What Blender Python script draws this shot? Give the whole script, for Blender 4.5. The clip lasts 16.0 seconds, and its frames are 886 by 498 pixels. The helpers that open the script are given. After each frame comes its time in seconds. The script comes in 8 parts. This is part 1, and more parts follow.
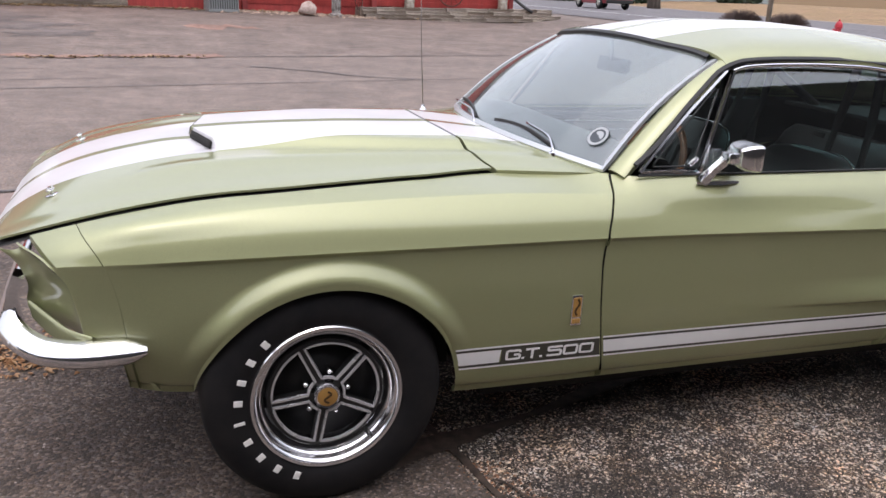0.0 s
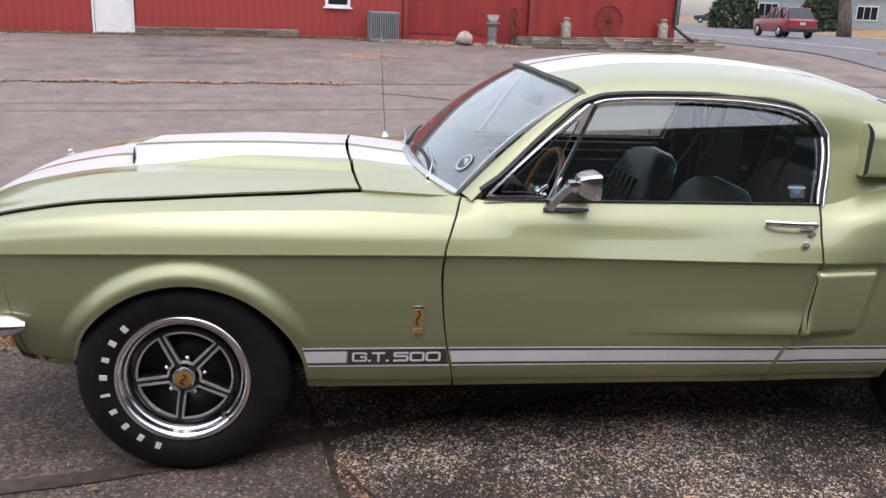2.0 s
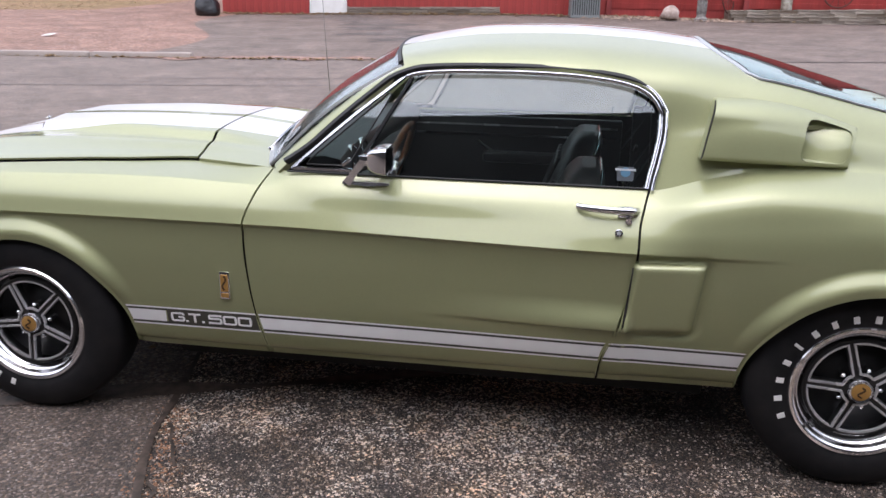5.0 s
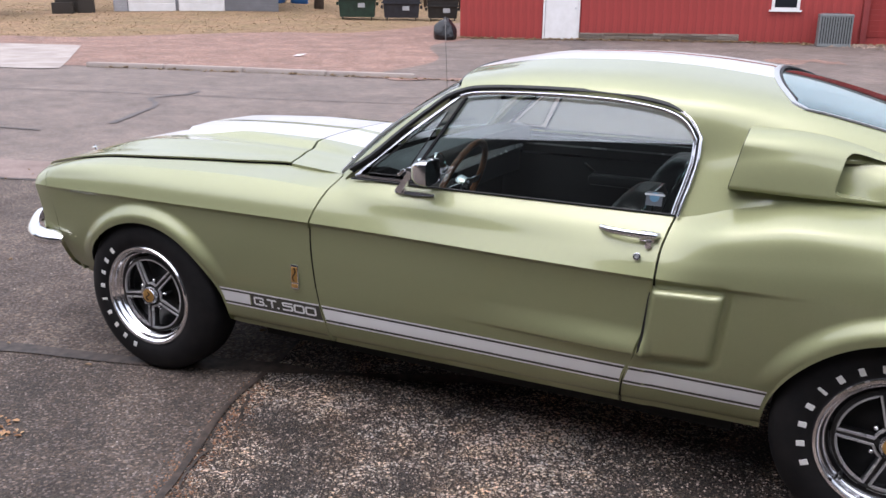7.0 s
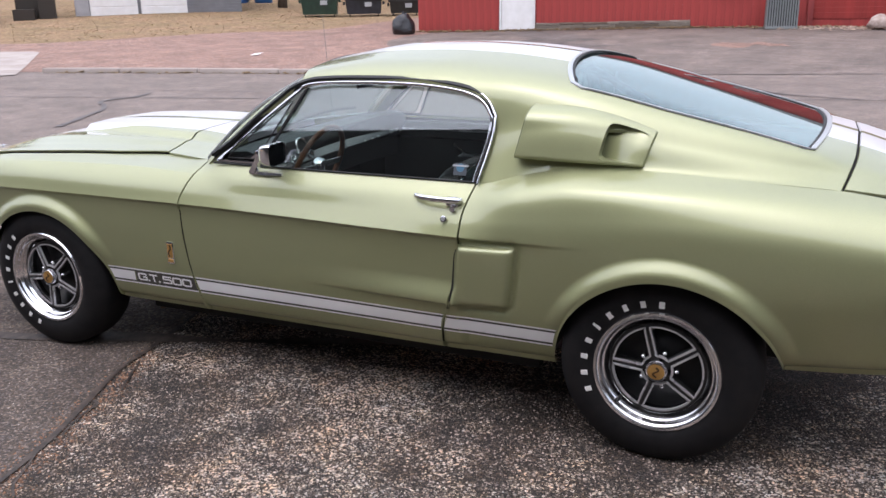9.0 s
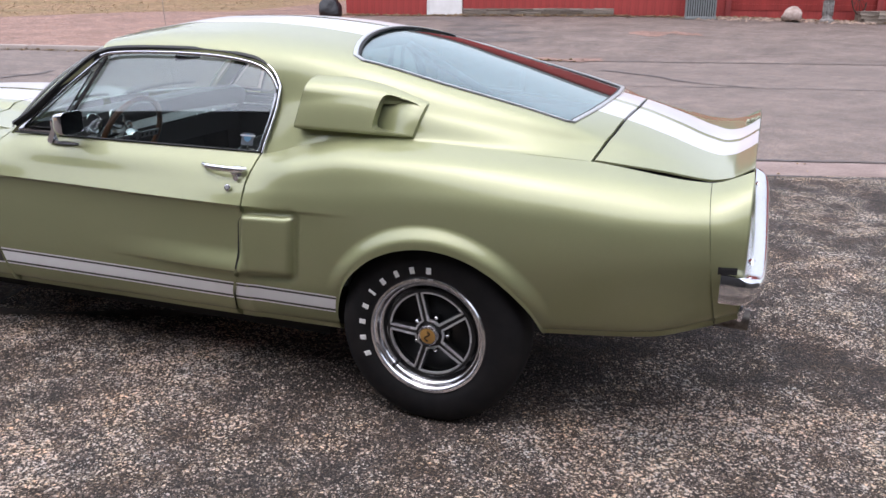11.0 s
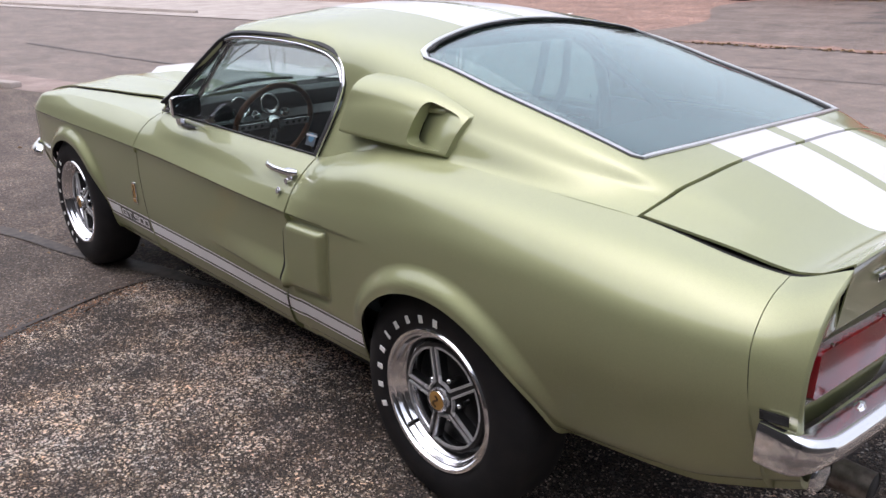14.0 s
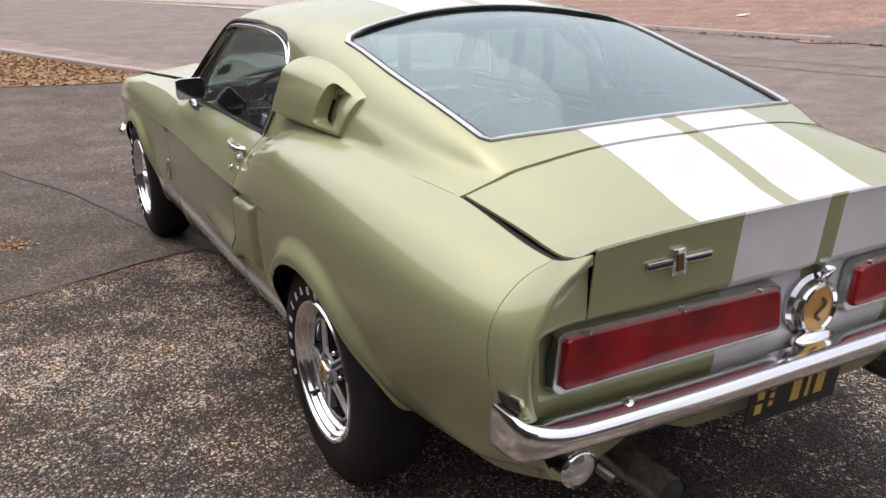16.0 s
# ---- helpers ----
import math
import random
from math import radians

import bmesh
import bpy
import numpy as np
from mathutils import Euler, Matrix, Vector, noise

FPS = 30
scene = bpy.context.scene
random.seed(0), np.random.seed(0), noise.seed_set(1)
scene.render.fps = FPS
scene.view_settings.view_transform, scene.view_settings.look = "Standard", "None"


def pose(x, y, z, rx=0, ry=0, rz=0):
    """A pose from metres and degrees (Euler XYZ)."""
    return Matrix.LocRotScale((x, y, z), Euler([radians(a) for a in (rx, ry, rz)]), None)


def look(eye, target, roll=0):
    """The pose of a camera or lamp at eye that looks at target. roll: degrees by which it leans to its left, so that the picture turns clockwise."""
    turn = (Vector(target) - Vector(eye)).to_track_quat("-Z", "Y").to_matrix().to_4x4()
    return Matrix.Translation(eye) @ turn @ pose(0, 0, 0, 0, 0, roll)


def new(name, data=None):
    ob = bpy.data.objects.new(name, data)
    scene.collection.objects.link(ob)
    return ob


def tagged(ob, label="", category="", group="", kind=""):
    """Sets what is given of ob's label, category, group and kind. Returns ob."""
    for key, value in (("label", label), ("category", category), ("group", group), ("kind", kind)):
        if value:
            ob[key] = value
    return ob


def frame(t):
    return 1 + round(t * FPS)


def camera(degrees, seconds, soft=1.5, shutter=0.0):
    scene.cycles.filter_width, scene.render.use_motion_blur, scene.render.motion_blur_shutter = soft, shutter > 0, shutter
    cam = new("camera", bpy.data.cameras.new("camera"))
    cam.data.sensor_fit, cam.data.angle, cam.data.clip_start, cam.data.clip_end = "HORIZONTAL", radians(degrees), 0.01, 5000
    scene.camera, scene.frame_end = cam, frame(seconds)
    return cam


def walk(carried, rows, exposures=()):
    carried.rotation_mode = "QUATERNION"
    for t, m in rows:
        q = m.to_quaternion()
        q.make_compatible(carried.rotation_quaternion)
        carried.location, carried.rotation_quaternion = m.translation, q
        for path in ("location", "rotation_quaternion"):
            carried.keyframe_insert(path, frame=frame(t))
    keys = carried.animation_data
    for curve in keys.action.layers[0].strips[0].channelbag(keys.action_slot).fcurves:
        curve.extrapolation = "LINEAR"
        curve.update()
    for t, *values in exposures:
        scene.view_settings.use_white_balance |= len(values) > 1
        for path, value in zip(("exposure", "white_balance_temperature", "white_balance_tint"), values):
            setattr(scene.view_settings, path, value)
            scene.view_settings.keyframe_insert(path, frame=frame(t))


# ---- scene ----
cam = camera(55.1, 16.0)
PATH = [
    (0, (-0.408, -2.895, 1.42), (0.22, -1.091, 0.827), 2.8),
    (0.5, (-0.203, -3.147, 1.462), (0.335, -1.311, 0.88), 1.8),
    (1, (0.014, -3.172, 1.439), (0.504, -1.324, 0.85), 1.1),
    (1.5, (0.248, -3.172, 1.474), (0.611, -1.29, 0.903), 1.7),
    (2, (0.499, -3.357, 1.496), (0.731, -1.448, 0.946), 2.3),
    (2.5, (0.702, -3.461, 1.503), (0.874, -1.548, 0.947), 1.5),
    (3, (0.915, -3.4, 1.48), (1.069, -1.491, 0.906), 1.3),
    (3.5, (1.16, -3.357, 1.494), (1.235, -1.447, 0.907), 1.1),
    (6, (2.25, -3.271, 1.511), (1.657, -1.462, 0.899), 0.4),
    (6.5, (2.395, -3.255, 1.505), (1.663, -1.491, 0.91), 0.4),
    (7, (2.518, -3.283, 1.522), (1.69, -1.552, 0.958), 0.7),
    (7.5, (2.71, -3.458, 1.537), (1.865, -1.731, 0.988), 0.2),
    (8, (2.831, -3.51, 1.548), (2.007, -1.771, 1.006), -0.1),
    (8.5, (2.992, -3.45, 1.535), (2.161, -1.717, 0.982), -0.5),
    (9, (3.164, -3.446, 1.544), (2.376, -1.701, 0.967), -1.1),
    (9.5, (3.33, -3.496, 1.55), (2.645, -1.716, 0.949), -0.6),
    (10, (3.454, -3.513, 1.558), (2.894, -1.691, 0.953), -0.4),
    (12.5, (3.963, -2.667, 1.396), (2.998, -1.062, 0.693), 1.0),
    (13, (3.959, -2.477, 1.466), (2.9, -0.957, 0.713), 0.4),
    (13.5, (4.131, -2.332, 1.461), (2.896, -0.922, 0.764), 0.3),
    (14, (4.324, -2.209, 1.502), (2.911, -0.952, 0.853), -0.1),
    (14.5, (4.375, -2.041, 1.481), (2.867, -0.882, 0.861), 0.4),
    (15, (4.438, -1.864, 1.476), (2.854, -0.817, 0.849), 0.0),
    (15.5, (4.67, -1.723, 1.46), (3.036, -0.759, 0.828), -0.5),
    (16, (4.854, -1.577, 1.452), (3.19, -0.671, 0.81), -0.8),
]
walk(cam, [(t, look(eye, target, roll)) for t, eye, target, roll in PATH], [(0.0, 1.46, 6500, 10), (3.5, 1.52, 6280, 10), (9.5, 1.54, 6200, 10), (13.0, 1.56, 6250, 10), (14.5, 1.40, 6480, 10), (16.0, 1.38, 6850, 9)])
# ---------------------------------------------------------------- light
world = bpy.data.worlds.new("world")
scene.world = world
world.use_nodes = True
wn = world.node_tree.nodes
sky = wn.new("ShaderNodeTexSky")
sky.sky_type, sky.sun_disc = 'NISHITA', False
SUN_EL, SUN_AZ = radians(72), radians(205)
sky.sun_elevation, sky.sun_rotation = SUN_EL, SUN_AZ
sky.air_density, sky.dust_density, sky.ozone_density = 1.0, 1.2, 1.5
hsv = wn.new("ShaderNodeHueSaturation")
hsv.inputs["Saturation"].default_value = 0.40
world.node_tree.links.new(sky.outputs[0], hsv.inputs["Color"])
hsv.inputs["Value"].default_value = 1.0
cast = wn.new("ShaderNodeMix")
cast.data_type, cast.blend_type = 'RGBA', 'MULTIPLY'
cast.inputs[0].default_value = 1.0
cast.inputs[7].default_value = (1.075, 1.0, 0.985, 1)
world.node_tree.links.new(hsv.outputs[0], cast.inputs[6])
# an overcast sky is about three times as bright overhead as at the horizon
where, split = wn.new("ShaderNodeTexCoord"), wn.new("ShaderNodeSeparateXYZ")
world.node_tree.links.new(where.outputs["Generated"], split.inputs[0])
height = wn.new("ShaderNodeMapRange")
height.inputs["To Min"].default_value, height.inputs["To Max"].default_value = 0.38, 1.44
world.node_tree.links.new(split.outputs[2], height.inputs["Value"])
cloud = wn.new("ShaderNodeVectorMath")
cloud.operation = 'SCALE'
world.node_tree.links.new(cast.outputs[2], cloud.inputs[0])
world.node_tree.links.new(height.outputs[0], cloud.inputs["Scale"])
world.node_tree.links.new(cloud.outputs[0], wn["Background"].inputs["Color"])
wn["Background"].inputs["Strength"].default_value = 0.15
sun = new("sun", bpy.data.lights.new("sun", 'SUN'))
sun.data.energy, sun.data.angle, sun.data.color = 0.3, radians(120), (1.0, 0.95, 0.95)
sun.matrix_world = look((math.sin(SUN_AZ) * 30, math.cos(SUN_AZ) * 30, math.tan(SUN_EL) * 30), (0, 0, 0))


# ---------------------------------------------------------------- materials
class Mat:
    """A node material under construction."""

    def __init__(self, name, color=(0.5, 0.5, 0.5), rough=0.5, metal=0.0):
        self.m = bpy.data.materials.new(name)
        self.m.use_nodes = True
        self.n, self.l = self.m.node_tree.nodes, self.m.node_tree.links
        self.b = self.n["Principled BSDF"]
        self.b.inputs["Base Color"].default_value = (*color, 1)
        self.b.inputs["Roughness"].default_value = rough
        self.b.inputs["Metallic"].default_value = metal
        self.co = None

    def coords(self, kind="Object"):
        if self.co is None:
            self.co = self.n.new("ShaderNodeTexCoord")
        return self.co.outputs[kind]

    def noise(self, scale, detail=4, rough=0.55, stretch=None):
        t = self.n.new("ShaderNodeTexNoise")
        t.inputs["Scale"].default_value, t.inputs["Detail"].default_value, t.inputs["Roughness"].default_value = scale, detail, rough
        src = self.coords()
        if stretch:
            mp = self.n.new("ShaderNodeMapping")
            mp.inputs["Scale"].default_value = stretch
            self.l.new(src, mp.inputs["Vector"])
            src = mp.outputs[0]
        self.l.new(src, t.inputs["Vector"])
        return t.outputs["Fac"]

    def voronoi(self, scale, feature='F1', out="Distance", rand=1.0):
        t = self.n.new("ShaderNodeTexVoronoi")
        t.feature = feature
        t.inputs["Scale"].default_value, t.inputs["Randomness"].default_value = scale, rand
        self.l.new(self.coords(), t.inputs["Vector"])
        return t.outputs[out]

    def ramp(self, fac, stops):
        r = self.n.new("ShaderNodeValToRGB")
        while len(r.color_ramp.elements) < len(stops):
            r.color_ramp.elements.new(0.5)
        for e, (p, c) in zip(r.color_ramp.elements, stops):
            e.position, e.color = p, (*c, 1) if len(c) == 3 else c
        self.l.new(fac, r.inputs["Fac"])
        return r.outputs["Color"]

    def mix(self, fac, a, b, mode='MIX'):
        x = self.n.new("ShaderNodeMix")
        x.data_type, x.blend_type = 'RGBA', mode
        for sock, v in ((x.inputs[0], fac), (x.inputs[6], a), (x.inputs[7], b)):
            if isinstance(v, (int, float)):
                sock.default_value = v
            elif isinstance(v, tuple):
                sock.default_value = (*v, 1)
            else:
                self.l.new(v, sock)
        return x.outputs[2]

    def math(self, op, a, b=0.0):
        x = self.n.new("ShaderNodeMath")
        x.operation = op
        for sock, v in zip(x.inputs, (a, b)):
            if isinstance(v, (int, float)):
                sock.default_value = v
            else:
                self.l.new(v, sock)
        return x.outputs[0]

    def xyz(self):
        s = self.n.new("ShaderNodeSeparateXYZ")
        self.l.new(self.coords(), s.inputs[0])
        return s.outputs

    def color(self, sock):
        self.l.new(sock, self.b.inputs["Base Color"])
        return self

    def rough(self, fac, lo, hi):
        r = self.n.new("ShaderNodeMapRange")
        r.inputs["To Min"].default_value, r.inputs["To Max"].default_value = lo, hi
        self.l.new(fac, r.inputs["Value"])
        self.l.new(r.outputs[0], self.b.inputs["Roughness"])
        return self

    def bump(self, height, strength=0.3, distance=0.01):
        b = self.n.new("ShaderNodeBump")
        b.inputs["Strength"].default_value, b.inputs["Distance"].default_value = strength, distance
        self.l.new(height, b.inputs["Height"])
        self.l.new(b.outputs[0], self.b.inputs["Normal"])
        return self

    def set(self, **kw):
        for k, v in kw.items():
            self.b.inputs[k.replace("_", " ")].default_value = v
        return self


LIME = (0.326, 0.344, 0.180)


def make_paint(name, stripes):
    p = Mat(name, LIME, 0.4, 0.56)
    p.set(Coat_Weight=1.0, Coat_Roughness=0.06, Coat_IOR=1.58)
    flake = p.noise(900, 2)
    base = p.ramp(flake, [(0.3, tuple(c * 0.86 for c in LIME)), (0.7, tuple(c * 1.14 for c in LIME))])
    if stripes:
        y = p.math('ABSOLUTE', p.xyz()[1])
        inside = p.math('MULTIPLY', p.math('GREATER_THAN', y, 0.026), p.math('LESS_THAN', y, 0.282))
        dirt = p.ramp(p.noise(6, 5), [(0.3, (0.55, 0.545, 0.55)), (0.7, (0.62, 0.612, 0.615))])
        base = p.mix(inside, base, dirt)
        p.l.new(p.math('SUBTRACT', 1.0, p.math('MULTIPLY', inside, 0.6)), p.b.inputs["Coat Weight"])
        p.l.new(p.math('MULTIPLY', p.math('SUBTRACT', 1.0, inside), 0.56), p.b.inputs["Metallic"])
    p.color(base)
    p.rough(p.noise(3, 5), 0.50, 0.58)
    p.bump(p.noise(260, 2), 0.012, 0.002)
    return p.m


PAINT, PAINT_STRIPED = make_paint("lime_metallic_paint", False), make_paint("lime_metallic_paint_striped", True)
m = Mat("chrome", (0.86, 0.86, 0.88), 0.06, 1.0)
m.rough(m.noise(25, 4), 0.08, 0.18)
CHROME = m.m
m = Mat("dull_chrome", (0.58, 0.58, 0.60), 0.12, 1.0)
DULL_CHROME = m.rough(m.noise(25, 4), 0.08, 0.18).m
m = Mat("brushed_alloy", (0.58, 0.58, 0.59), 0.3, 0.55)
ALLOY = m.rough(m.noise(6, 3), 0.22, 0.32).m
SATIN_TRIM = Mat("satin_trim", (0.66, 0.67, 0.66), 0.32, 0.9).m
EXHAUST_GREY = Mat("dull_steel", (0.16, 0.15, 0.14), 0.4, 0.7).m
BEZEL = Mat("satin_bezel", (0.50, 0.51, 0.47), 0.26, 0.9).m
m = Mat("tyre_rubber", (0.012, 0.012, 0.013), 0.62)
m.set(Specular_IOR_Level=0.25)
m.color(m.ramp(m.noise(14, 5), [(0.35, (0.007, 0.007, 0.008)), (0.7, (0.014, 0.013, 0.013))])).bump(m.noise(180, 3), 0.08, 0.002)
RUBBER = m.m
WHITE_RUBBER = Mat("white_tyre_letter", (0.74, 0.73, 0.70), 0.6).m
m = Mat("white_vinyl", (0.78, 0.77, 0.77), 0.3)
WHITE_VINYL = m.color(m.ramp(m.noise(9, 5), [(0.3, (0.82, 0.815, 0.80)), (0.7, (0.88, 0.875, 0.86))])).m
m = Mat("dark_stripe_film", (0.060, 0.058, 0.045), 0.4)
STRIPE_DARK = m.rough(m.noise(20, 4), 0.32, 0.5).m
m = Mat("black_enamel", (0.010, 0.010, 0.010), 0.35)
BLACK = m.rough(m.noise(30, 4), 0.3, 0.5).m
m = Mat("underseal", (0.012, 0.011, 0.010), 0.9)
UNDER = m.bump(m.noise(60, 4), 0.3, 0.01).m
m = Mat("black_vinyl", (0.026, 0.027, 0.028), 0.34)
VINYL = m.bump(m.noise(220, 3), 0.1, 0.002).m
GOLD = Mat("gold_enamel", (0.55, 0.32, 0.10), 0.3, 0.6).m
DARK_BRONZE = Mat("dark_bronze", (0.09, 0.05, 0.02), 0.4, 0.3).m
m = Mat("wood_rim", (0.16, 0.07, 0.035), 0.3)
WOOD_RIM = m.color(m.ramp(m.noise(12, 5, stretch=(1, 1, 6)), [(0.3, (0.10, 0.04, 0.02)), (0.7, (0.22, 0.10, 0.05))])).m


def make_glass(name, tint, gloss=0.085, veil=0.0, shine=(0.97, 0.985, 1.0)):
    g = bpy.data.materials.new(name)
    g.use_nodes = True
    n, l = g.node_tree.nodes, g.node_tree.links
    n.clear()
    out, mx = n.new("ShaderNodeOutputMaterial"), n.new("ShaderNodeMixShader")
    tr, gl, fr = n.new("ShaderNodeBsdfTransparent"), n.new("ShaderNodeBsdfGlossy"), n.new("ShaderNodeLayerWeight")
    tr.inputs[0].default_value = (*tint, 1)
    gl.inputs["Roughness"].default_value, gl.inputs["Color"].default_value = 0.01, (*shine, 1)
    fr.inputs["Blend"].default_value = 0.5
    p5, sc = n.new("ShaderNodeMath"), n.new("ShaderNodeMapRange")
    p5.operation = 'POWER'
    p5.inputs[1].default_value = 3.6
    sc.inputs["To Min"].default_value = gloss
    l.new(fr.outputs["Facing"], p5.inputs[0]), l.new(p5.outputs[0], sc.inputs["Value"])
    l.new(sc.outputs[0], mx.inputs[0]), l.new(tr.outputs[0], mx.inputs[1]), l.new(gl.outputs[0], mx.inputs[2])
    # Pale diffuse veil brightens the panes in place of stronger sky reflection.
    film, haze = n.new("ShaderNodeMixShader"), n.new("ShaderNodeBsdfDiffuse")
    haze.inputs[0].default_value = (0.70, 0.72, 0.72, 1)
    veil_noise = n.new("ShaderNodeTexNoise")
    veil_noise.inputs["Scale"].default_value, veil_noise.inputs["Detail"].default_value = 4.0, 5.0
    much = n.new("ShaderNodeMath")
    much.operation = 'MULTIPLY'
    much.inputs[1].default_value = veil * 2
    l.new(veil_noise.outputs["Fac"], much.inputs[0]), l.new(much.outputs[0], film.inputs[0])
    l.new(mx.outputs[0], film.inputs[1]), l.new(haze.outputs[0], film.inputs[2])
    l.new(film.outputs[0], out.inputs["Surface"])
    return g


GLASS = make_glass("car_glass", (0.84, 0.88, 0.86))
REAR_GLASS = make_glass("rear_window_glass", (0.60, 0.77, 0.76), 0.075, 0.006, (0.93, 1.0, 0.995))
SCREEN_GLASS = make_glass("veiled_screen_glass", (0.80, 0.86, 0.84), 0.115, 0.025)
m = Mat("red_lens", (0.30, 0.006, 0.012), 0.16)
m.set(Coat_Weight=0.5, Coat_Roughness=0.1, Specular_IOR_Level=0.3)
RED_LENS = m.color(m.ramp(m.noise(9, 3), [(0.3, (0.11, 0.003, 0.006)), (0.7, (0.26, 0.007, 0.011))])).m
LAMP_GLASS = Mat("lamp_glass", (0.65, 0.66, 0.66), 0.1, 0.8).m


# ---------------------------------------------------------------- mesh helpers
def spl(knots, x):
    """A smooth curve through (place, value) knots without overshoot."""
    k = np.array(knots, float)
    xs, ys = k[:, 0], k[:, 1]
    h, d = np.diff(xs), np.diff(ys) / np.diff(xs)
    t = np.zeros(len(xs))
    t[0], t[-1] = d[0], d[-1]
    for i in range(1, len(xs) - 1):
        if d[i - 1] * d[i] > 0:
            w1, w2 = 2 * h[i] + h[i - 1], h[i] + 2 * h[i - 1]
            t[i] = (w1 + w2) / (w1 / d[i - 1] + w2 / d[i])
    x = np.clip(np.asarray(x, float), xs[0], xs[-1])
    i = np.clip(np.searchsorted(xs, x, side="right") - 1, 0, len(xs) - 2)
    s = (x - xs[i]) / h[i]
    return ((1 + 2 * s) * (1 - s) ** 2) * ys[i] + s * (1 - s) ** 2 * h[i] * t[i] + s * s * (3 - 2 * s) * ys[i + 1] + s * s * (s - 1) * h[i] * t[i + 1]


def lin(knots, x):
    k = np.array(knots, float)
    return np.interp(x, k[:, 0], k[:, 1])


def sstep(a, b, x):
    t = np.clip((np.asarray(x, float) - a) / (b - a), 0, 1)
    return t * t * (3 - 2 * t)


def grid(P):
    """Vertices and quads of a grid of points P[u, v]."""
    nu, nv = P.shape[:2]
    i = np.arange(nu * nv).reshape(nu, nv)
    F = np.stack([i[:-1, :-1], i[1:, :-1], i[1:, 1:], i[:-1, 1:]], -1).reshape(-1, 4)
    return P.reshape(-1, P.shape[2]), [tuple(f) for f in F.tolist()]


def clip(V, F, field):
    """The part of a mesh where field(V) is not negative, cut cleanly along its zero line."""
    f = field(V)
    f = np.where(np.abs(f) < 1e-7, 1e-7, f)
    rows, made, out = list(V), {}, []
    for face in F:
        s = [f[v] > 0 for v in face]
        if all(s):
            out.append(face)
        elif any(s):
            poly = []
            for k, a in enumerate(face):
                b = face[(k + 1) % len(face)]
                if s[k]:
                    poly.append(a)
                if s[k] != s[(k + 1) % len(face)]:
                    key = (min(a, b), max(a, b))
                    if key not in made:
                        w = f[key[0]] / (f[key[0]] - f[key[1]])
                        made[key] = len(rows)
                        rows.append(V[key[0]] * (1 - w) + V[key[1]] * w)
                    poly.append(made[key])
            if len(poly) > 2:
                out.append(tuple(poly))
    used = sorted({v for face in out for v in face})
    at = {v: n for n, v in enumerate(used)}
    return (np.array([rows[v] for v in used]) if used else np.zeros((0, V.shape[1]))), [tuple(at[v] for v in face) for face in out]


def flange(V, F, shift):
    """Adds a turned-in edge along every open border of a sheet."""
    seen = {}
    for face in F:
        for a, b in zip(face, face[1:] + face[:1]):
            seen[(a, b)] = 1
    V, F = [tuple(v[:3]) for v in V], list(F)
    at = {}

    def low(v, deep):
        if (v, deep) not in at:
            at[(v, deep)] = len(V)
            p = V[v]
            V.append(tuple(p[i] + (shift[i] if deep else 0) for i in range(3)))
        return at[(v, deep)]

    for a, b in [e for e in seen if (e[1], e[0]) not in seen]:
        F.append((low(b, 0), low(a, 0), low(a, 1), low(b, 1)))
    return np.array(V), F


def thick(V, F, by):
    """A sheet made into a slab: by is the shift of its second face."""
    n = len(V)
    V2 = np.vstack([V[:, :3], V[:, :3] + np.asarray(by)])
    border = {}
    for face in F:
        for a, b in zip(face, face[1:] + face[:1]):
            border[(a, b)] = 1
    G = list(F) + [tuple(v + n for v in reversed(face)) for face in F]
    G += [(b, a, a + n, b + n) for a, b in border if (b, a) not in border]
    return V2, G


def mirror(V, F):
    return np.asarray(V)[:, :3] * (1, -1, 1), [tuple(reversed(f)) for f in F]


def put(name, V, F, mat, parent=None, label="", smooth=True, sharp=None):
    """One mesh object from arrays."""
    me = bpy.data.meshes.new(name)
    me.from_pydata([tuple(map(float, v[:3])) for v in V], [], F)
    if smooth:
        me.polygons.foreach_set("use_smooth", [True] * len(me.polygons))
        if sharp:
            me.set_sharp_from_angle(angle=radians(sharp))
    me.materials.append(mat)
    ob = new(name, me)
    if parent is not None:
        ob.parent = parent
    return tagged(ob, label)


def part(name, bm, mat, parent=None, label="", smooth=False, sharp=35):
    me = bpy.data.meshes.new(name)
    bm.to_mesh(me)
    bm.free()
    if smooth:
        me.polygons.foreach_set("use_smooth", [True] * len(me.polygons))
        me.set_sharp_from_angle(angle=radians(sharp))
    me.materials.append(mat)
    ob = new(name, me)
    if parent is not None:
        ob.parent = parent
    return tagged(ob, label)


def thing(name, label, category, group="", kind="", at=None):
    ob = new(name)
    ob.empty_display_size = 0.1
    if at is not None:
        ob.matrix_world = at
    return tagged(ob, label, category, group, kind)


def box_bm(size, at=(0, 0, 0), rot=(0, 0, 0), bevel=0.0, bm=None, segs=2):
    bm = bm or bmesh.new()
    got = bmesh.ops.create_cube(bm, size=1.0)["verts"]
    bmesh.ops.transform(bm, matrix=Matrix.Diagonal((*size, 1)), verts=got)
    if bevel:
        edges = list({e for v in got for e in v.link_edges})
        r = bmesh.ops.bevel(bm, geom=edges, offset=bevel, segments=segs, affect='EDGES', profile=0.5)
        got = list({v for f in r["faces"] for v in f.verts} | {v for v in got if v.is_valid})
    bmesh.ops.transform(bm, matrix=pose(*at, *rot), verts=got)
    return bm


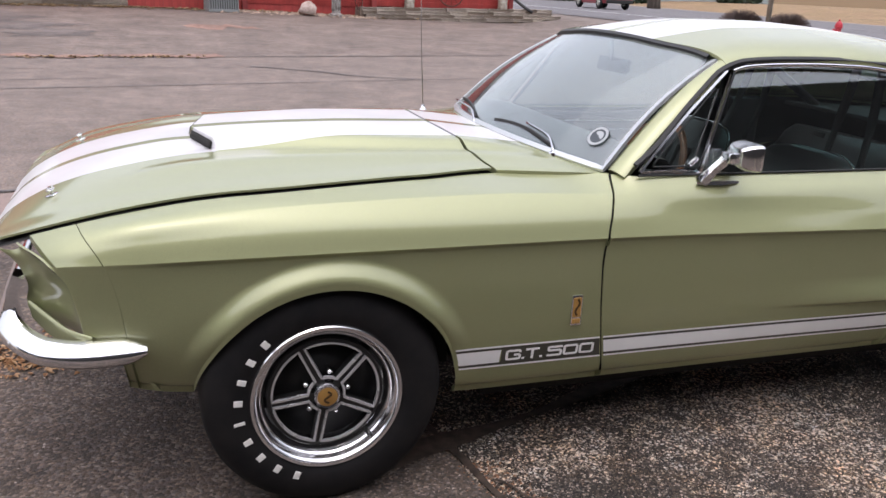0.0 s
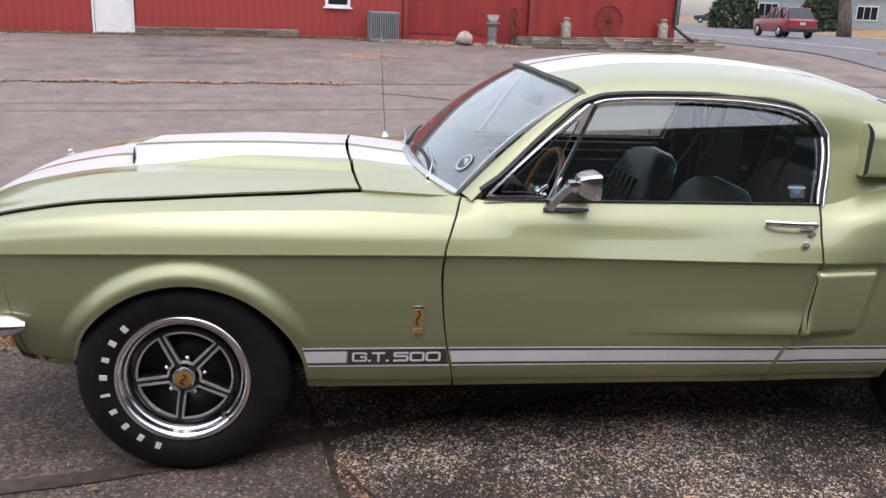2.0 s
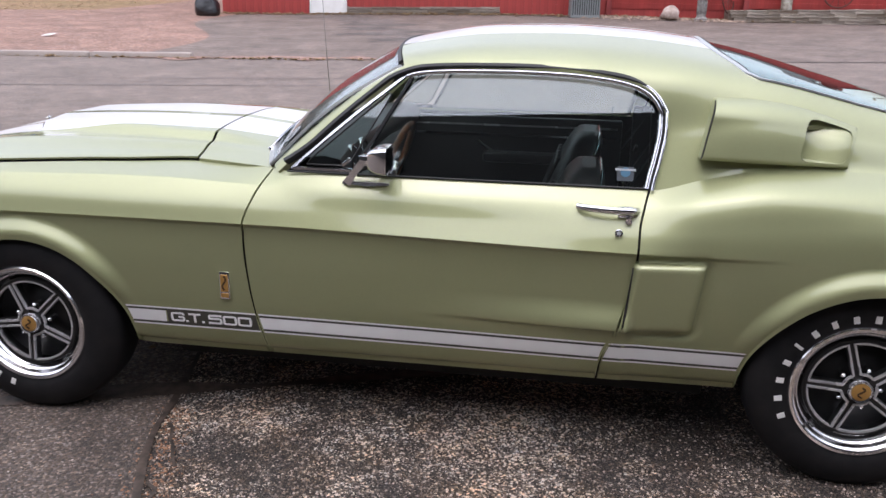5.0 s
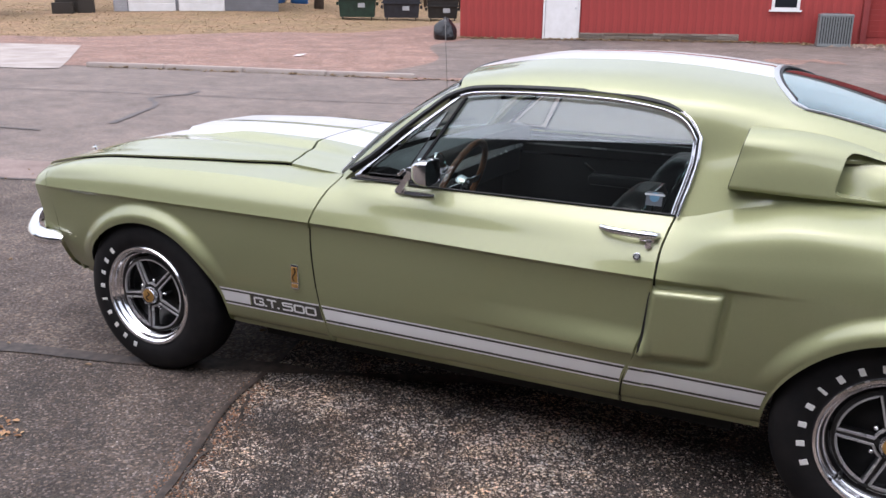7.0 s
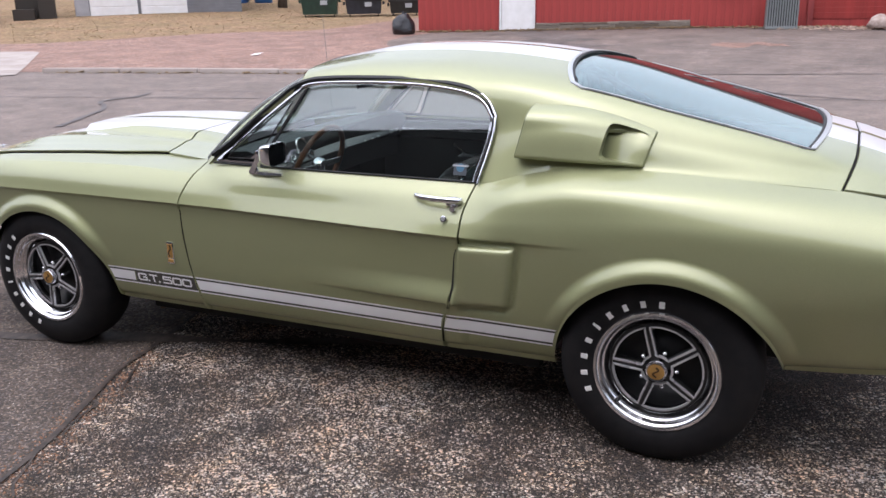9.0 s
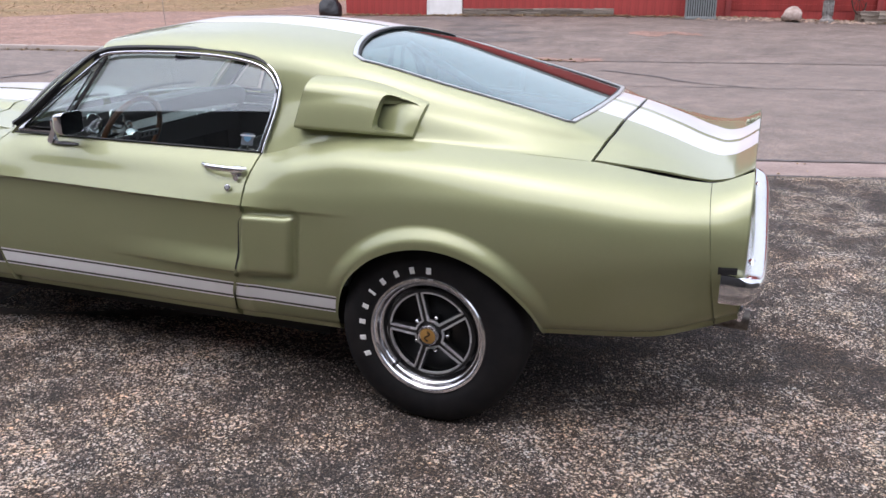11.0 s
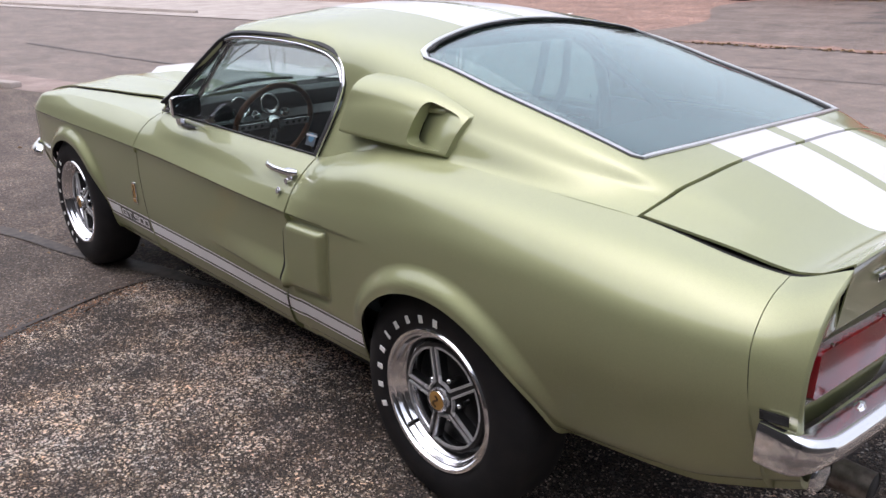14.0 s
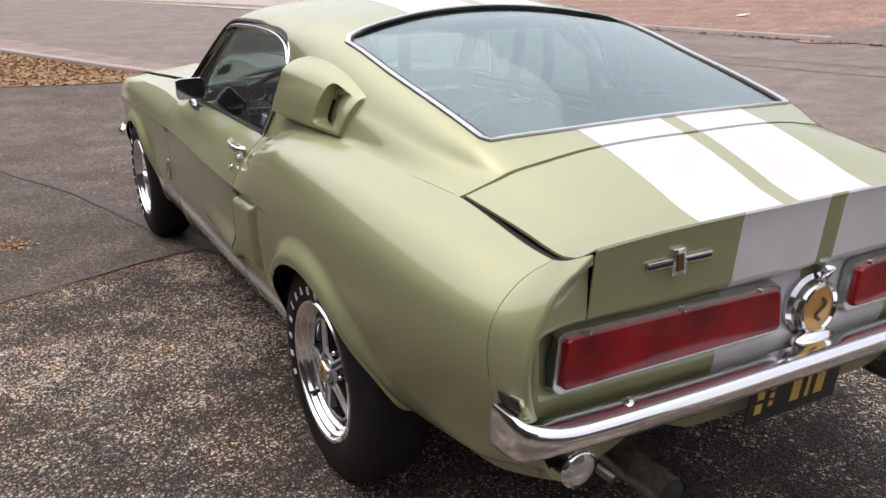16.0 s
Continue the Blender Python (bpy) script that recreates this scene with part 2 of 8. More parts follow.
def cyl_bm(r, depth, at=(0, 0, 0), rot=(0, 0, 0), seg=24, r2=None, bm=None, bevel=0.0):
    bm = bm or bmesh.new()
    got = bmesh.ops.create_cone(bm, cap_ends=True, segments=seg, radius1=r, radius2=r if r2 is None else r2, depth=depth)["verts"]
    if bevel:
        edges = list({e for v in got for e in v.link_edges if abs(e.verts[0].co.z - e.verts[1].co.z) < 1e-6})
        res = bmesh.ops.bevel(bm, geom=edges, offset=bevel, segments=2, affect='EDGES', profile=0.5)
        got = list({v for f in res["faces"] for v in f.verts} | {v for v in got if v.is_valid})
    bmesh.ops.transform(bm, matrix=pose(*at, *rot), verts=got)
    return bm


def lathe(profile, seg=64, axis="y", closed=False):
    """A turned body: profile of (radius, place along the axis)."""
    p = np.array(profile, float)
    if closed:
        p = np.vstack([p, p[:1]])
    a = np.linspace(0, 2 * np.pi, seg + 1)[:-1]
    P = np.zeros((seg, len(p), 3))
    P[..., 0], P[..., 2] = p[:, 0] * np.cos(a)[:, None], p[:, 0] * np.sin(a)[:, None]
    P[..., 1] = p[:, 1]
    if axis == "z":
        P = P[..., [0, 2, 1]]
    elif axis == "x":
        P = P[..., [1, 0, 2]]
    V, n = P.reshape(-1, 3), len(p)
    F = [(i * n + k, i * n + k + 1, (i + 1) % seg * n + k + 1, (i + 1) % seg * n + k) for i in range(seg) for k in range(n - 1)]
    return V, F


def sweep(path, section, up=(0, 0, 1), closed=False, caps=True, scale=None):
    """A section of (across, up) points carried along a path."""
    path, sec, up = np.array(path, float), np.array(section, float), np.array(up, float)
    n, k = len(path), len(sec)
    V = []
    for i in range(n):
        a = path[(i + 1) % n] if (closed or i < n - 1) else path[i]
        b = path[i - 1] if (closed or i > 0) else path[i]
        d = (a - b) / np.linalg.norm(a - b)
        side = np.cross(d, up)
        side /= np.linalg.norm(side)
        top = np.cross(side, d)
        s = 1.0 if scale is None else scale[i]
        V += [path[i] + side * p[0] * s + top * p[1] * s for p in sec]
    F = []
    for i in range(n if closed else n - 1):
        for j in range(k):
            a, b = i * k, (i + 1) % n * k
            F.append((a + j, a + (j + 1) % k, b + (j + 1) % k, b + j))
    if caps and not closed:
        F += [tuple(range(k))[::-1], tuple((n - 1) * k + j for j in range(k))]
    return np.array(V), F


def ring(r, n=10):
    return [(r * math.cos(2 * math.pi * i / n), r * math.sin(2 * math.pi * i / n)) for i in range(n)]


def curve3(points, n=40):
    """A smooth path through a few points."""
    p = np.array(points, float)
    s = np.r_[0, np.cumsum(np.linalg.norm(np.diff(p, axis=0), axis=1))]
    t = np.linspace(0, s[-1], n)
    return np.stack([spl(np.c_[s, p[:, i]], t) for i in range(3)], -1)


def join(*meshes):
    V, F, n = [], [], 0
    for v, f in meshes:
        V.append(np.asarray(v)[:, :3])
        F += [tuple(i + n for i in face) for face in f]
        n += len(v)
    return np.vstack(V), F


def moved(mesh, m):
    v = np.asarray(mesh[0])[:, :3]
    m = np.array(m)
    return v @ m[:3, :3].T + m[:3, 3], mesh[1]


# ---------------------------------------------------------------- the car: x runs to its tail, +y to its right side
car = thing("car", "lime green fastback coupe with white stripes parked on asphalt", "car")
# Lines along the body's left side: half-widths (W) and heights (Z) from the sill up to the belt.
LZ = [
    [(-0.8, 0.43), (-0.62, 0.405), (-0.4, 0.365), (0.0, 0.34), (0.45, 0.29), (2.37, 0.297), (2.8, 0.34), (3.13, 0.378), (3.48, 0.42), (3.6, 0.462), (3.74, 0.525)],
    [(-0.8, 0.46), (-0.62, 0.435), (-0.4, 0.395), (0.0, 0.37), (0.45, 0.32), (2.37, 0.325), (2.8, 0.37), (3.13, 0.408), (3.48, 0.45), (3.6, 0.492), (3.74, 0.55)],
    [(-0.8, 0.54), (-0.4, 0.50), (0.45, 0.45), (2.37, 0.45), (3.1, 0.50), (3.5, 0.54), (3.74, 0.62)],
    [(-0.8, 0.64), (-0.4, 0.62), (0.45, 0.61), (2.37, 0.61), (3.1, 0.64), (3.74, 0.70)],
    [(-0.8, 0.690), (-0.62, 0.735), (-0.45, 0.742), (0.0, 0.748), (0.8, 0.749), (2.05, 0.738), (2.4, 0.742), (2.75, 0.76), (3.1, 0.768), (3.74, 0.78)],
    [(-0.8, 0.715), (-0.62, 0.768), (-0.45, 0.79), (0.0, 0.812), (0.8, 0.808), (2.05, 0.792), (2.25, 0.809), (2.5, 0.838), (2.75, 0.848), (3.1, 0.848), (3.4, 0.840), (3.62, 0.836), (3.74, 0.86)],
    [(-0.8, 0.734), (-0.62, 0.793), (-0.45, 0.83), (0.0, 0.862), (0.5, 0.870), (0.8, 0.862), (1.1, 0.857), (2.05, 0.856), (2.25, 0.890), (2.45, 0.921), (2.75, 0.926), (3.1, 0.916), (3.4, 0.898), (3.6, 0.883), (3.74, 0.92)],
    [(-0.8, 0.745), (-0.62, 0.810), (-0.2, 0.873), (0.3, 0.888), (0.55, 0.888), (0.87, 0.904), (1.0, 0.904), (2.08, 0.905), (2.25, 0.945), (2.42, 0.975), (2.65, 0.977), (2.94, 0.962), (3.24, 0.944), (3.6, 0.908), (3.74, 0.958)],
]
LW = [
    [(-0.8, 0.60), (-0.62, 0.68), (-0.4, 0.73), (0.45, 0.76), (2.37, 0.755), (3.13, 0.715), (3.5, 0.715), (3.74, 0.715)],
    [(-0.8, 0.65), (-0.62, 0.73), (-0.4, 0.77), (0.45, 0.79), (2.37, 0.788), (2.8, 0.792), (3.13, 0.774), (3.5, 0.758), (3.74, 0.745)],
    [(-0.8, 0.72), (-0.62, 0.785), (-0.4, 0.808), (0.0, 0.818), (0.8, 0.815), (2.05, 0.828), (2.75, 0.832), (3.1, 0.816), (3.5, 0.792), (3.74, 0.772)],
    [(-0.8, 0.68), (-0.62, 0.79), (-0.4, 0.82), (0.0, 0.832), (0.8, 0.825), (2.05, 0.846), (2.75, 0.862), (3.1, 0.855), (3.5, 0.832), (3.74, 0.80)],
    [(-0.8, 0.68), (-0.62, 0.795), (-0.45, 0.826), (0.0, 0.84), (0.8, 0.838), (2.05, 0.864), (2.4, 0.866), (2.75, 0.866), (3.1, 0.858), (3.5, 0.832), (3.74, 0.80)],
    [(-0.8, 0.66), (-0.62, 0.775), (-0.45, 0.806), (0.0, 0.812), (0.8, 0.810), (2.05, 0.838), (2.25, 0.854), (2.75, 0.852), (3.1, 0.836), (3.4, 0.811), (3.62, 0.791), (3.74, 0.77)],
    [(-0.8, 0.635), (-0.62, 0.742), (-0.45, 0.775), (0.0, 0.765), (0.5, 0.755), (0.8, 0.762), (1.1, 0.785), (2.05, 0.792), (2.25, 0.820), (2.45, 0.820), (2.75, 0.803), (3.1, 0.772), (3.4, 0.745), (3.6, 0.733), (3.74, 0.725)],
    [(-0.8, 0.60), (-0.62, 0.695), (-0.2, 0.70), (0.3, 0.635), (0.55, 0.572), (0.72, 0.60), (0.87, 0.69), (0.95, 0.735), (1.1, 0.742), (2.08, 0.744), (2.25, 0.730), (2.42, 0.722), (2.65, 0.704), (2.94, 0.682), (3.24, 0.650), (3.6, 0.660), (3.74, 0.66)],
]
ARCHES = ((0.015, 0.302, 0.368), (2.762, 0.305, 0.376))


def side(x, s):
    """Half-width and height of the body's side at x; s runs 0 (sill) to 7 (belt), the crease is at 4."""
    x, s = np.broadcast_arrays(np.asarray(x, float), np.asarray(s, float))
    w, z = np.zeros(x.shape), np.zeros(x.shape)
    W, Z = [spl(k, x) for k in LW], [spl(k, x) for k in LZ]

    def hermite(p0, p1, m0, m1, u):
        return (1 + 2 * u) * (1 - u) ** 2 * p0 + u * (1 - u) ** 2 * m0 + u * u * (3 - 2 * u) * p1 + u * u * (u - 1) * m1

    fade = sstep(2.20, 2.52, x)
    ridge = 0.85 * sstep(-0.35, 0.1, x) * (1 - sstep(0.72, 0.95, x))
    for i in range(7):
        on = (s >= i) & ((s < i + 1) | (i == 6))
        u = s - i
        for L, out in ((W, w), (Z, z)):
            d = L[i + 1] - L[i]
            before = L[i] - L[i - 1] if i > 0 else d
            after = L[i + 2] - L[i + 1] if i < 6 else d
            m0, m1 = (before + d) / 2, (d + after) / 2
            if i == 3:
                m1 = d * (1 - fade) + m1 * fade
            if i == 5:
                m1 = m1 * (1 - ridge) + d * ridge
            if i == 6:
                m0 = m0 * (1 - ridge) + d * ridge
            if i == 4:
                m0 = d * (1 - fade) + m0 * fade
            v = hermite(L[i], L[i + 1], m0, m1, u)
            out[on] = v[on]
    # the undercut below the crease
    drop = Z[4] - z
    w -= 0.009 * sstep(0, 0.014, drop) * (1 - sstep(0.018, 0.17, drop)) * (1 - fade) * sstep(-0.60, -0.30, x)
    for cx, cz, R in ARCHES:
        r = np.hypot(x - cx, z - cz)
        lip = sstep(R + 0.062, R + 0.004, r)
        w += 0.030 * lip * sstep(0.40, 0.58, z) * (r > R - 0.1)
    # the lower body swells towards the side scoop
    swell = sstep(1.35, 2.0, x) * (1 - sstep(2.03, 2.06, x))
    w += 0.027 * swell * sstep(0.575, 0.489, z) * (1 - 0.8 * sstep(0.487, 0.473, z))
    u_, v_ = np.abs(x - 2.140 - 0.125 * (z - 0.595)) - 0.086, np.abs(z - 0.595 - 0.05 * (x - 2.14)) - 0.098
    away = np.hypot(np.maximum(u_, 0), np.maximum(v_, 0)) + np.minimum(np.maximum(u_, v_), 0) - 0.026
    w -= 0.010 * np.exp(-(away / 0.013) ** 2) * sstep(2.03, 2.07, x)
    return w, z


XS = np.unique(np.r_[np.linspace(-0.8, 3.74, 420), np.linspace(-0.45, 0.5, 130), np.linspace(1.98, 2.31, 70), np.linspace(2.3, 3.25, 130)])
SS = np.unique(np.r_[np.linspace(0, 7, 92), np.linspace(2.0, 2.6, 34), np.linspace(2.6, 3.9, 40), 4.0, 4.03, 5.96, 6.0, 6.04, np.linspace(3.5, 4.0, 18)])
gx, gs = np.meshgrid(XS, SS, indexing="ij")
gw, gz = side(gx, gs)
SKIN = np.stack([gx, -gw, gz, gs], -1)
V0, F0 = grid(SKIN)
for cx, cz, R in ARCHES:
    V0, F0 = clip(V0, F0, lambda v: np.hypot(v[:, 0] - cx, v[:, 2] - cz) - R)

DOOR_FRONT = [(0.25, 0.87), (0.323, 0.858), (0.45, 0.832), (0.57, 0.816), (0.68, 0.809), (0.746, 0.812), (0.82, 0.835), (0.88, 0.862), (0.95, 0.90)]
DOOR_REAR = [(0.25, 1.955), (0.377, 1.968), (0.504, 2.012), (0.62, 2.04), (0.737, 2.053), (0.805, 2.055), (0.87, 2.068), (0.95, 2.093)]
NOSE_SEAM = [(0.3, -0.47), (0.54, -0.50), (0.64, -0.515), (0.721, -0.536), (0.795, -0.585), (0.85, -0.66)]
TAIL_SEAM = [(0.3, 3.69), (0.54, 3.655), (0.75, 3.63), (0.95, 3.605)]
NOSE_RIM = [(0.35, -0.50), (0.50, -0.52), (0.535, -0.595), (0.60, -0.606), (0.70, -0.628), (0.745, -0.665), (0.775, -0.71), (0.79, -0.765), (0.83, -0.78)]
GAP = 0.0036


def after(line, sign=1, gap=GAP):
    return lambda v: sign * (v[:, 0] - spl(line, v[:, 2])) - gap


def side_panel(name, label, cuts, mat=PAINT):
    V, F = V0, F0
    for c in cuts:
        V, F = clip(V, F, c)
    V, F = flange(V, F, (0, 0.002, -0.018))
    put(name, V, F, mat, car, label, sharp=40)
    put(name, *mirror(V, F), mat, car, label, sharp=40)


side_panel("nose_extension", "", [after(NOSE_RIM, 1, 0), after(NOSE_SEAM, -1, 0.0015)])
side_panel("front_fender", "", [after(NOSE_SEAM, 1, 0.0015), after(DOOR_FRONT, -1)])
side_panel("door", "", [after(DOOR_FRONT), after(DOOR_REAR, -1)])
side_panel("quarter_panel", "", [after(DOOR_REAR), after(TAIL_SEAM, -1, 0.001)])
side_panel("tail_end_cap", "", [after(TAIL_SEAM, 1, 0.001), lambda v: 3.728 - v[:, 0]])

# dark shell under the seams, and the wheel wells
shell = SKIN[::4, ::3].copy()
shell[..., 1] += 0.022
SV, SF = grid(shell)
for cx, cz, R in ARCHES:
    SV, SF = clip(SV, SF, lambda v: np.hypot(v[:, 0] - cx, v[:, 2] - cz) - R - 0.012)
SV, SF = clip(SV, SF, after(NOSE_RIM, 1, 0.02))
SV, SF = clip(SV, SF, lambda v: 3.70 - v[:, 0])
put("inner_body", *join((SV, SF), mirror(SV, SF)), UNDER, car, "dark inner body shell")
for cx, cz, R in ARCHES:
    for sgn in (-1, 1):
        a = np.linspace(0.30, np.pi - 0.30, 40)
        prof = [(R + 0.004, 0.835), (R + 0.03, 0.80), (R + 0.035, 0.42), (0.0, 0.42)]
        P = np.array([[(cx + r * math.cos(t), sgn * (y - (0.11 * (1 - float(sstep(0.25, 0.8, math.sin(t)))) if y > 0.5 else 0)), cz + r * math.sin(t)) for r, y in prof] for t in a])
        put("wheel_well", *grid(P), UNDER, car)
bm = box_bm((1.80, 1.40, 0.10), (1.4, 0, 0.27))
box_bm((0.75, 1.0, 0.10), (2.75, 0, 0.36), bm=bm)
box_bm((0.46, 1.10, 0.10), (3.28, 0, 0.46), bm=bm)
box_bm((0.85, 0.9, 0.12), (0.05, 0, 0.28), bm=bm)
part("floor_pan", bm, UNDER, car, "dark underbody floor")

# ---------------------------------------------------------------- hood
HOOD_REAR = lambda y: 0.505 + 0.045 * (np.abs(y) / 0.57) ** 2


def hood_edge(x):
    return spl(LW[7], x) - 0.014


def hood_z(x, y):
    e = spl(LW[7], x)
    ze = spl(LZ[7], x)
    zc = spl([(-0.86, 0.70), (-0.80, 0.762), (-0.675, 0.828), (-0.5, 0.876), (-0.28, 0.910), (0.0, 0.925), (0.4, 0.932), (0.9, 0.935)], x)
    t = np.clip(np.abs(y) / e, 0, 1)
    z = zc + (ze - zc) * (0.35 * t ** 2 + 0.65 * t ** 4)
    ridge = 0.006 * np.exp(-((np.abs(y) - 0.42 - 0.02 * x) / 0.05) ** 2) * sstep(-0.6, -0.3, x)
    half = 0.262 + 0.10 * sstep(-0.26, 0.5, x)
    front = x + 0.238 + 0.062 * np.clip(1 - np.abs(y) / 0.27, 0, 1)
    scoop = (0.031 - 0.006 * sstep(0.15, 0.5, x)) * sstep(-0.005, 0.005, front) * (1 - sstep(half - 0.035, half + 0.03, np.abs(y)))
    dip = -0.006 * sstep(-0.42, -0.26, x) * (1 - sstep(-0.005, 0.005, front)) * (1 - sstep(0.2, 0.3, np.abs(y)))
    return z + ridge + scoop + dip + 0.009 * sstep(0.8, 1.0, t)


ux = np.unique(np.r_[np.linspace(0, 1, 150), np.linspace(0.36, 0.45, 64)])
uy = np.linspace(-1, 1, 141)
X = -0.80 + ux[:, None] * (HOOD_REAR(uy * 0.57)[None, :] - 0.003 + 0.80)
lead = 0.06 * (1 - np.abs(uy) ** 3)
X = X - lead[None, :] * (1 - ux[:, None]) ** 6
Y = uy[None, :] * hood_edge(X)
HV, HF = grid(np.stack([X, Y, hood_z(X, Y)], -1))
put("hood", *flange(HV, HF, (0, 0, -0.006)), PAINT_STRIPED, car, "lime green hood with twin white stripes and raised scoop", sharp=40)
bay = np.stack([X[::6, ::5], Y[::6, ::5] * 1.03, hood_z(X, Y)[::6, ::5] - 0.020], -1)
put("engine_bay_seal", *grid(bay), UNDER, car)
# Black plates stand for the shade inside the two intake slots.
for sgn in (-1, 1):
    ys = np.linspace(0.030, 0.24, 16)
    lip = lambda y: -0.238 - 0.062 * (1 - y / 0.27)
    P = np.array([[(lip(y) - 0.0065, sgn * y, float(hood_z(lip(y) - 0.012, y)) + 0.004), (lip(y) - 0.0015, sgn * y, float(hood_z(lip(y) + 0.012, y)) - 0.009)] for y in ys])
    V, F = grid(P)
    put("scoop_opening", *thick(V, F, (-0.004, 0, 0.001)), UNDER, car, "black scoop intake slot")
# cowl between hood and windscreen
WS_BASE = lambda y: 0.745 + 0.128 * (np.abs(y) / 0.685) ** 2.2
uy = np.linspace(-1, 1, 61)
ux = np.linspace(0, 1, 14)
yh, yw = uy * 0.571, uy * 0.685
P = np.zeros((14, 61, 3))
for i, t in enumerate(ux):
    y = yh + (yw - yh) * t
    x = (HOOD_REAR(yh) + 0.009) * (1 - t) + (WS_BASE(yw) + 0.004) * t
    P[i, :, 0], P[i, :, 1] = x, y
    zh, zw = hood_z(HOOD_REAR(yh), yh), 0.930 - 0.026 * np.abs(uy) ** 2.2
    P[i, :, 2] = zh * (1 - t) + zw * t
put("cowl_panel", *flange(*grid(P), (0, 0, -0.02)), PAINT_STRIPED, car, "", sharp=40)

# ---------------------------------------------------------------- roof, sail panels and rear filler in one skin
UZ = [
    [(1.1, 0.905), (2.08, 0.905), (2.25, 0.945), (2.42, 0.975), (2.65, 0.977), (2.94, 0.962), (3.24, 0.944), (3.32, 0.936)],
    [(1.1, 1.05), (1.5, 1.08), (2.08, 1.065), (2.37, 1.10), (2.66, 1.062), (3.0, 1.010), (3.24, 0.976), (3.32, 0.963)],
    [(1.1, 1.19), (1.28, 1.235), (1.55, 1.262), (1.8, 1.262), (2.0, 1.247), (2.2, 1.237), (2.367, 1.222), (2.7, 1.150), (3.14, 1.041), (3.24, 1.009), (3.32, 0.987)],
    [(1.1, 1.245), (1.28, 1.283), (1.55, 1.317), (1.8, 1.322), (2.0, 1.313), (2.2, 1.293), (2.367, 1.268), (2.7, 1.184), (3.14, 1.062), (3.32, 1.018)],
    [(1.1, 1.255), (1.28, 1.302), (1.55, 1.340), (1.8, 1.344), (2.0, 1.335), (2.2, 1.315), (2.367, 1.288), (2.7, 1.200), (3.14, 1.073), (3.32, 1.026)],
]
UW = [
    [(1.1, 0.742), (2.08, 0.744), (2.25, 0.730), (2.42, 0.722), (2.65, 0.704), (2.94, 0.682), (3.24, 0.650), (3.32, 0.645)],
    [(1.1, 0.67), (1.5, 0.665), (2.08, 0.672), (2.37, 0.668), (2.66, 0.652), (3.0, 0.622), (3.24, 0.575), (3.32, 0.566)],
    [(1.1, 0.575), (1.28, 0.592), (1.55, 0.592), (1.8, 0.598), (2.1, 0.598), (2.367, 0.572), (2.7, 0.556), (3.14, 0.530), (3.24, 0.500), (3.32, 0.46)],
    [(1.1, 0.34), (2.1, 0.35), (2.4, 0.335), (3.32, 0.30)],
    [(1.1, 0.0), (3.32, 0.0)],
]


def upper(x, s):
    """Half-width and height of the greenhouse skin; s runs 0 (belt) over 2 (roof edge) to 4 (middle)."""
    x, s = np.broadcast_arrays(np.asarray(x, float), np.asarray(s, float))
    w, z = np.zeros(x.shape), np.zeros(x.shape)
    W, Z = [spl(k, x) for k in UW], [spl(k, x) for k in UZ]
    for i in range(4):
        on = (s >= i) & ((s < i + 1) | (i == 3))
        u = s - i
        for L, out, even in ((W, w, -1), (Z, z, 1)):
            d = L[i + 1] - L[i]
            before = L[i] - L[i - 1] if i > 0 else d
            nxt = L[i + 2] if i < 3 else even * L[3]
            if i == 0:
                ends = LW if even < 0 else LZ
                flow = sstep(2.15, 2.45, x) * (1 - sstep(3.20, 3.30, x))
                before = d * (1 - flow) + (2 * 0.55 * (spl(ends[7], x) - spl(ends[6], x)) - d) * flow
            m0, m1 = (before + d) / 2, (d + nxt - L[i + 1]) / 2
            v = (1 + 2 * u) * (1 - u) ** 2 * L[i] + u * (1 - u) ** 2 * m0 + u * u * (3 - 2 * u) * L[i + 1] + u * u * (u - 1) * m1
            out[on] = v[on]
    return w, z


WS_TOP = lambda y: 1.205 + 0.083 * (np.abs(y) / 0.58) ** 2
RW_TOP = lambda y: 2.262 + 0.105 * (np.abs(y) / 0.56) ** 2.5
RW_BOT = lambda y: 3.185 - 0.045 * (np.abs(y) / 0.53) ** 2
TRUNK_GAP = [(0.0, 3.290), (0.42, 3.276), (0.50, 3.268), (0.58, 3.254), (0.66, 3.238), (0.8, 3.22)]
WIN_TOP = [(0.9, 0.92), (1.0, 0.985), (1.1, 1.075), (1.2, 1.158), (1.27, 1.209), (1.36, 1.236), (1.5, 1.244), (1.65, 1.246), (1.8, 1.243), (1.92, 1.233), (2.0, 1.220), (2.06, 1.197), (2.10, 1.158), (2.118, 1.115)]
WIN_REAR = [(0.88, 2.082), (0.93, 2.090), (1.0, 2.106), (1.08, 2.118), (1.15, 2.116), (1.2, 2.09), (1.3, 2.0)]


def win_field(v):
    """Negative inside the side window's opening."""
    return np.maximum(v[:, 2] - spl(WIN_TOP, v[:, 0]), v[:, 0] - spl(WIN_REAR, v[:, 2]))


def rw_half(x):
    return spl([(2.2, 0.575), (2.367, 0.560), (2.7, 0.548), (3.14, 0.523), (3.3, 0.51)], x)


def rw_field(v):
    y = np.abs(v[:, 1])
    r = 0.03
    d = np.stack([RW_TOP(y) - v[:, 0], v[:, 0] - RW_BOT(y), y - rw_half(v[:, 0])])
    q = np.maximum(d + r, 0)
    return np.sqrt((q ** 2).sum(0)) + np.minimum((d + r).max(0), 0) - r


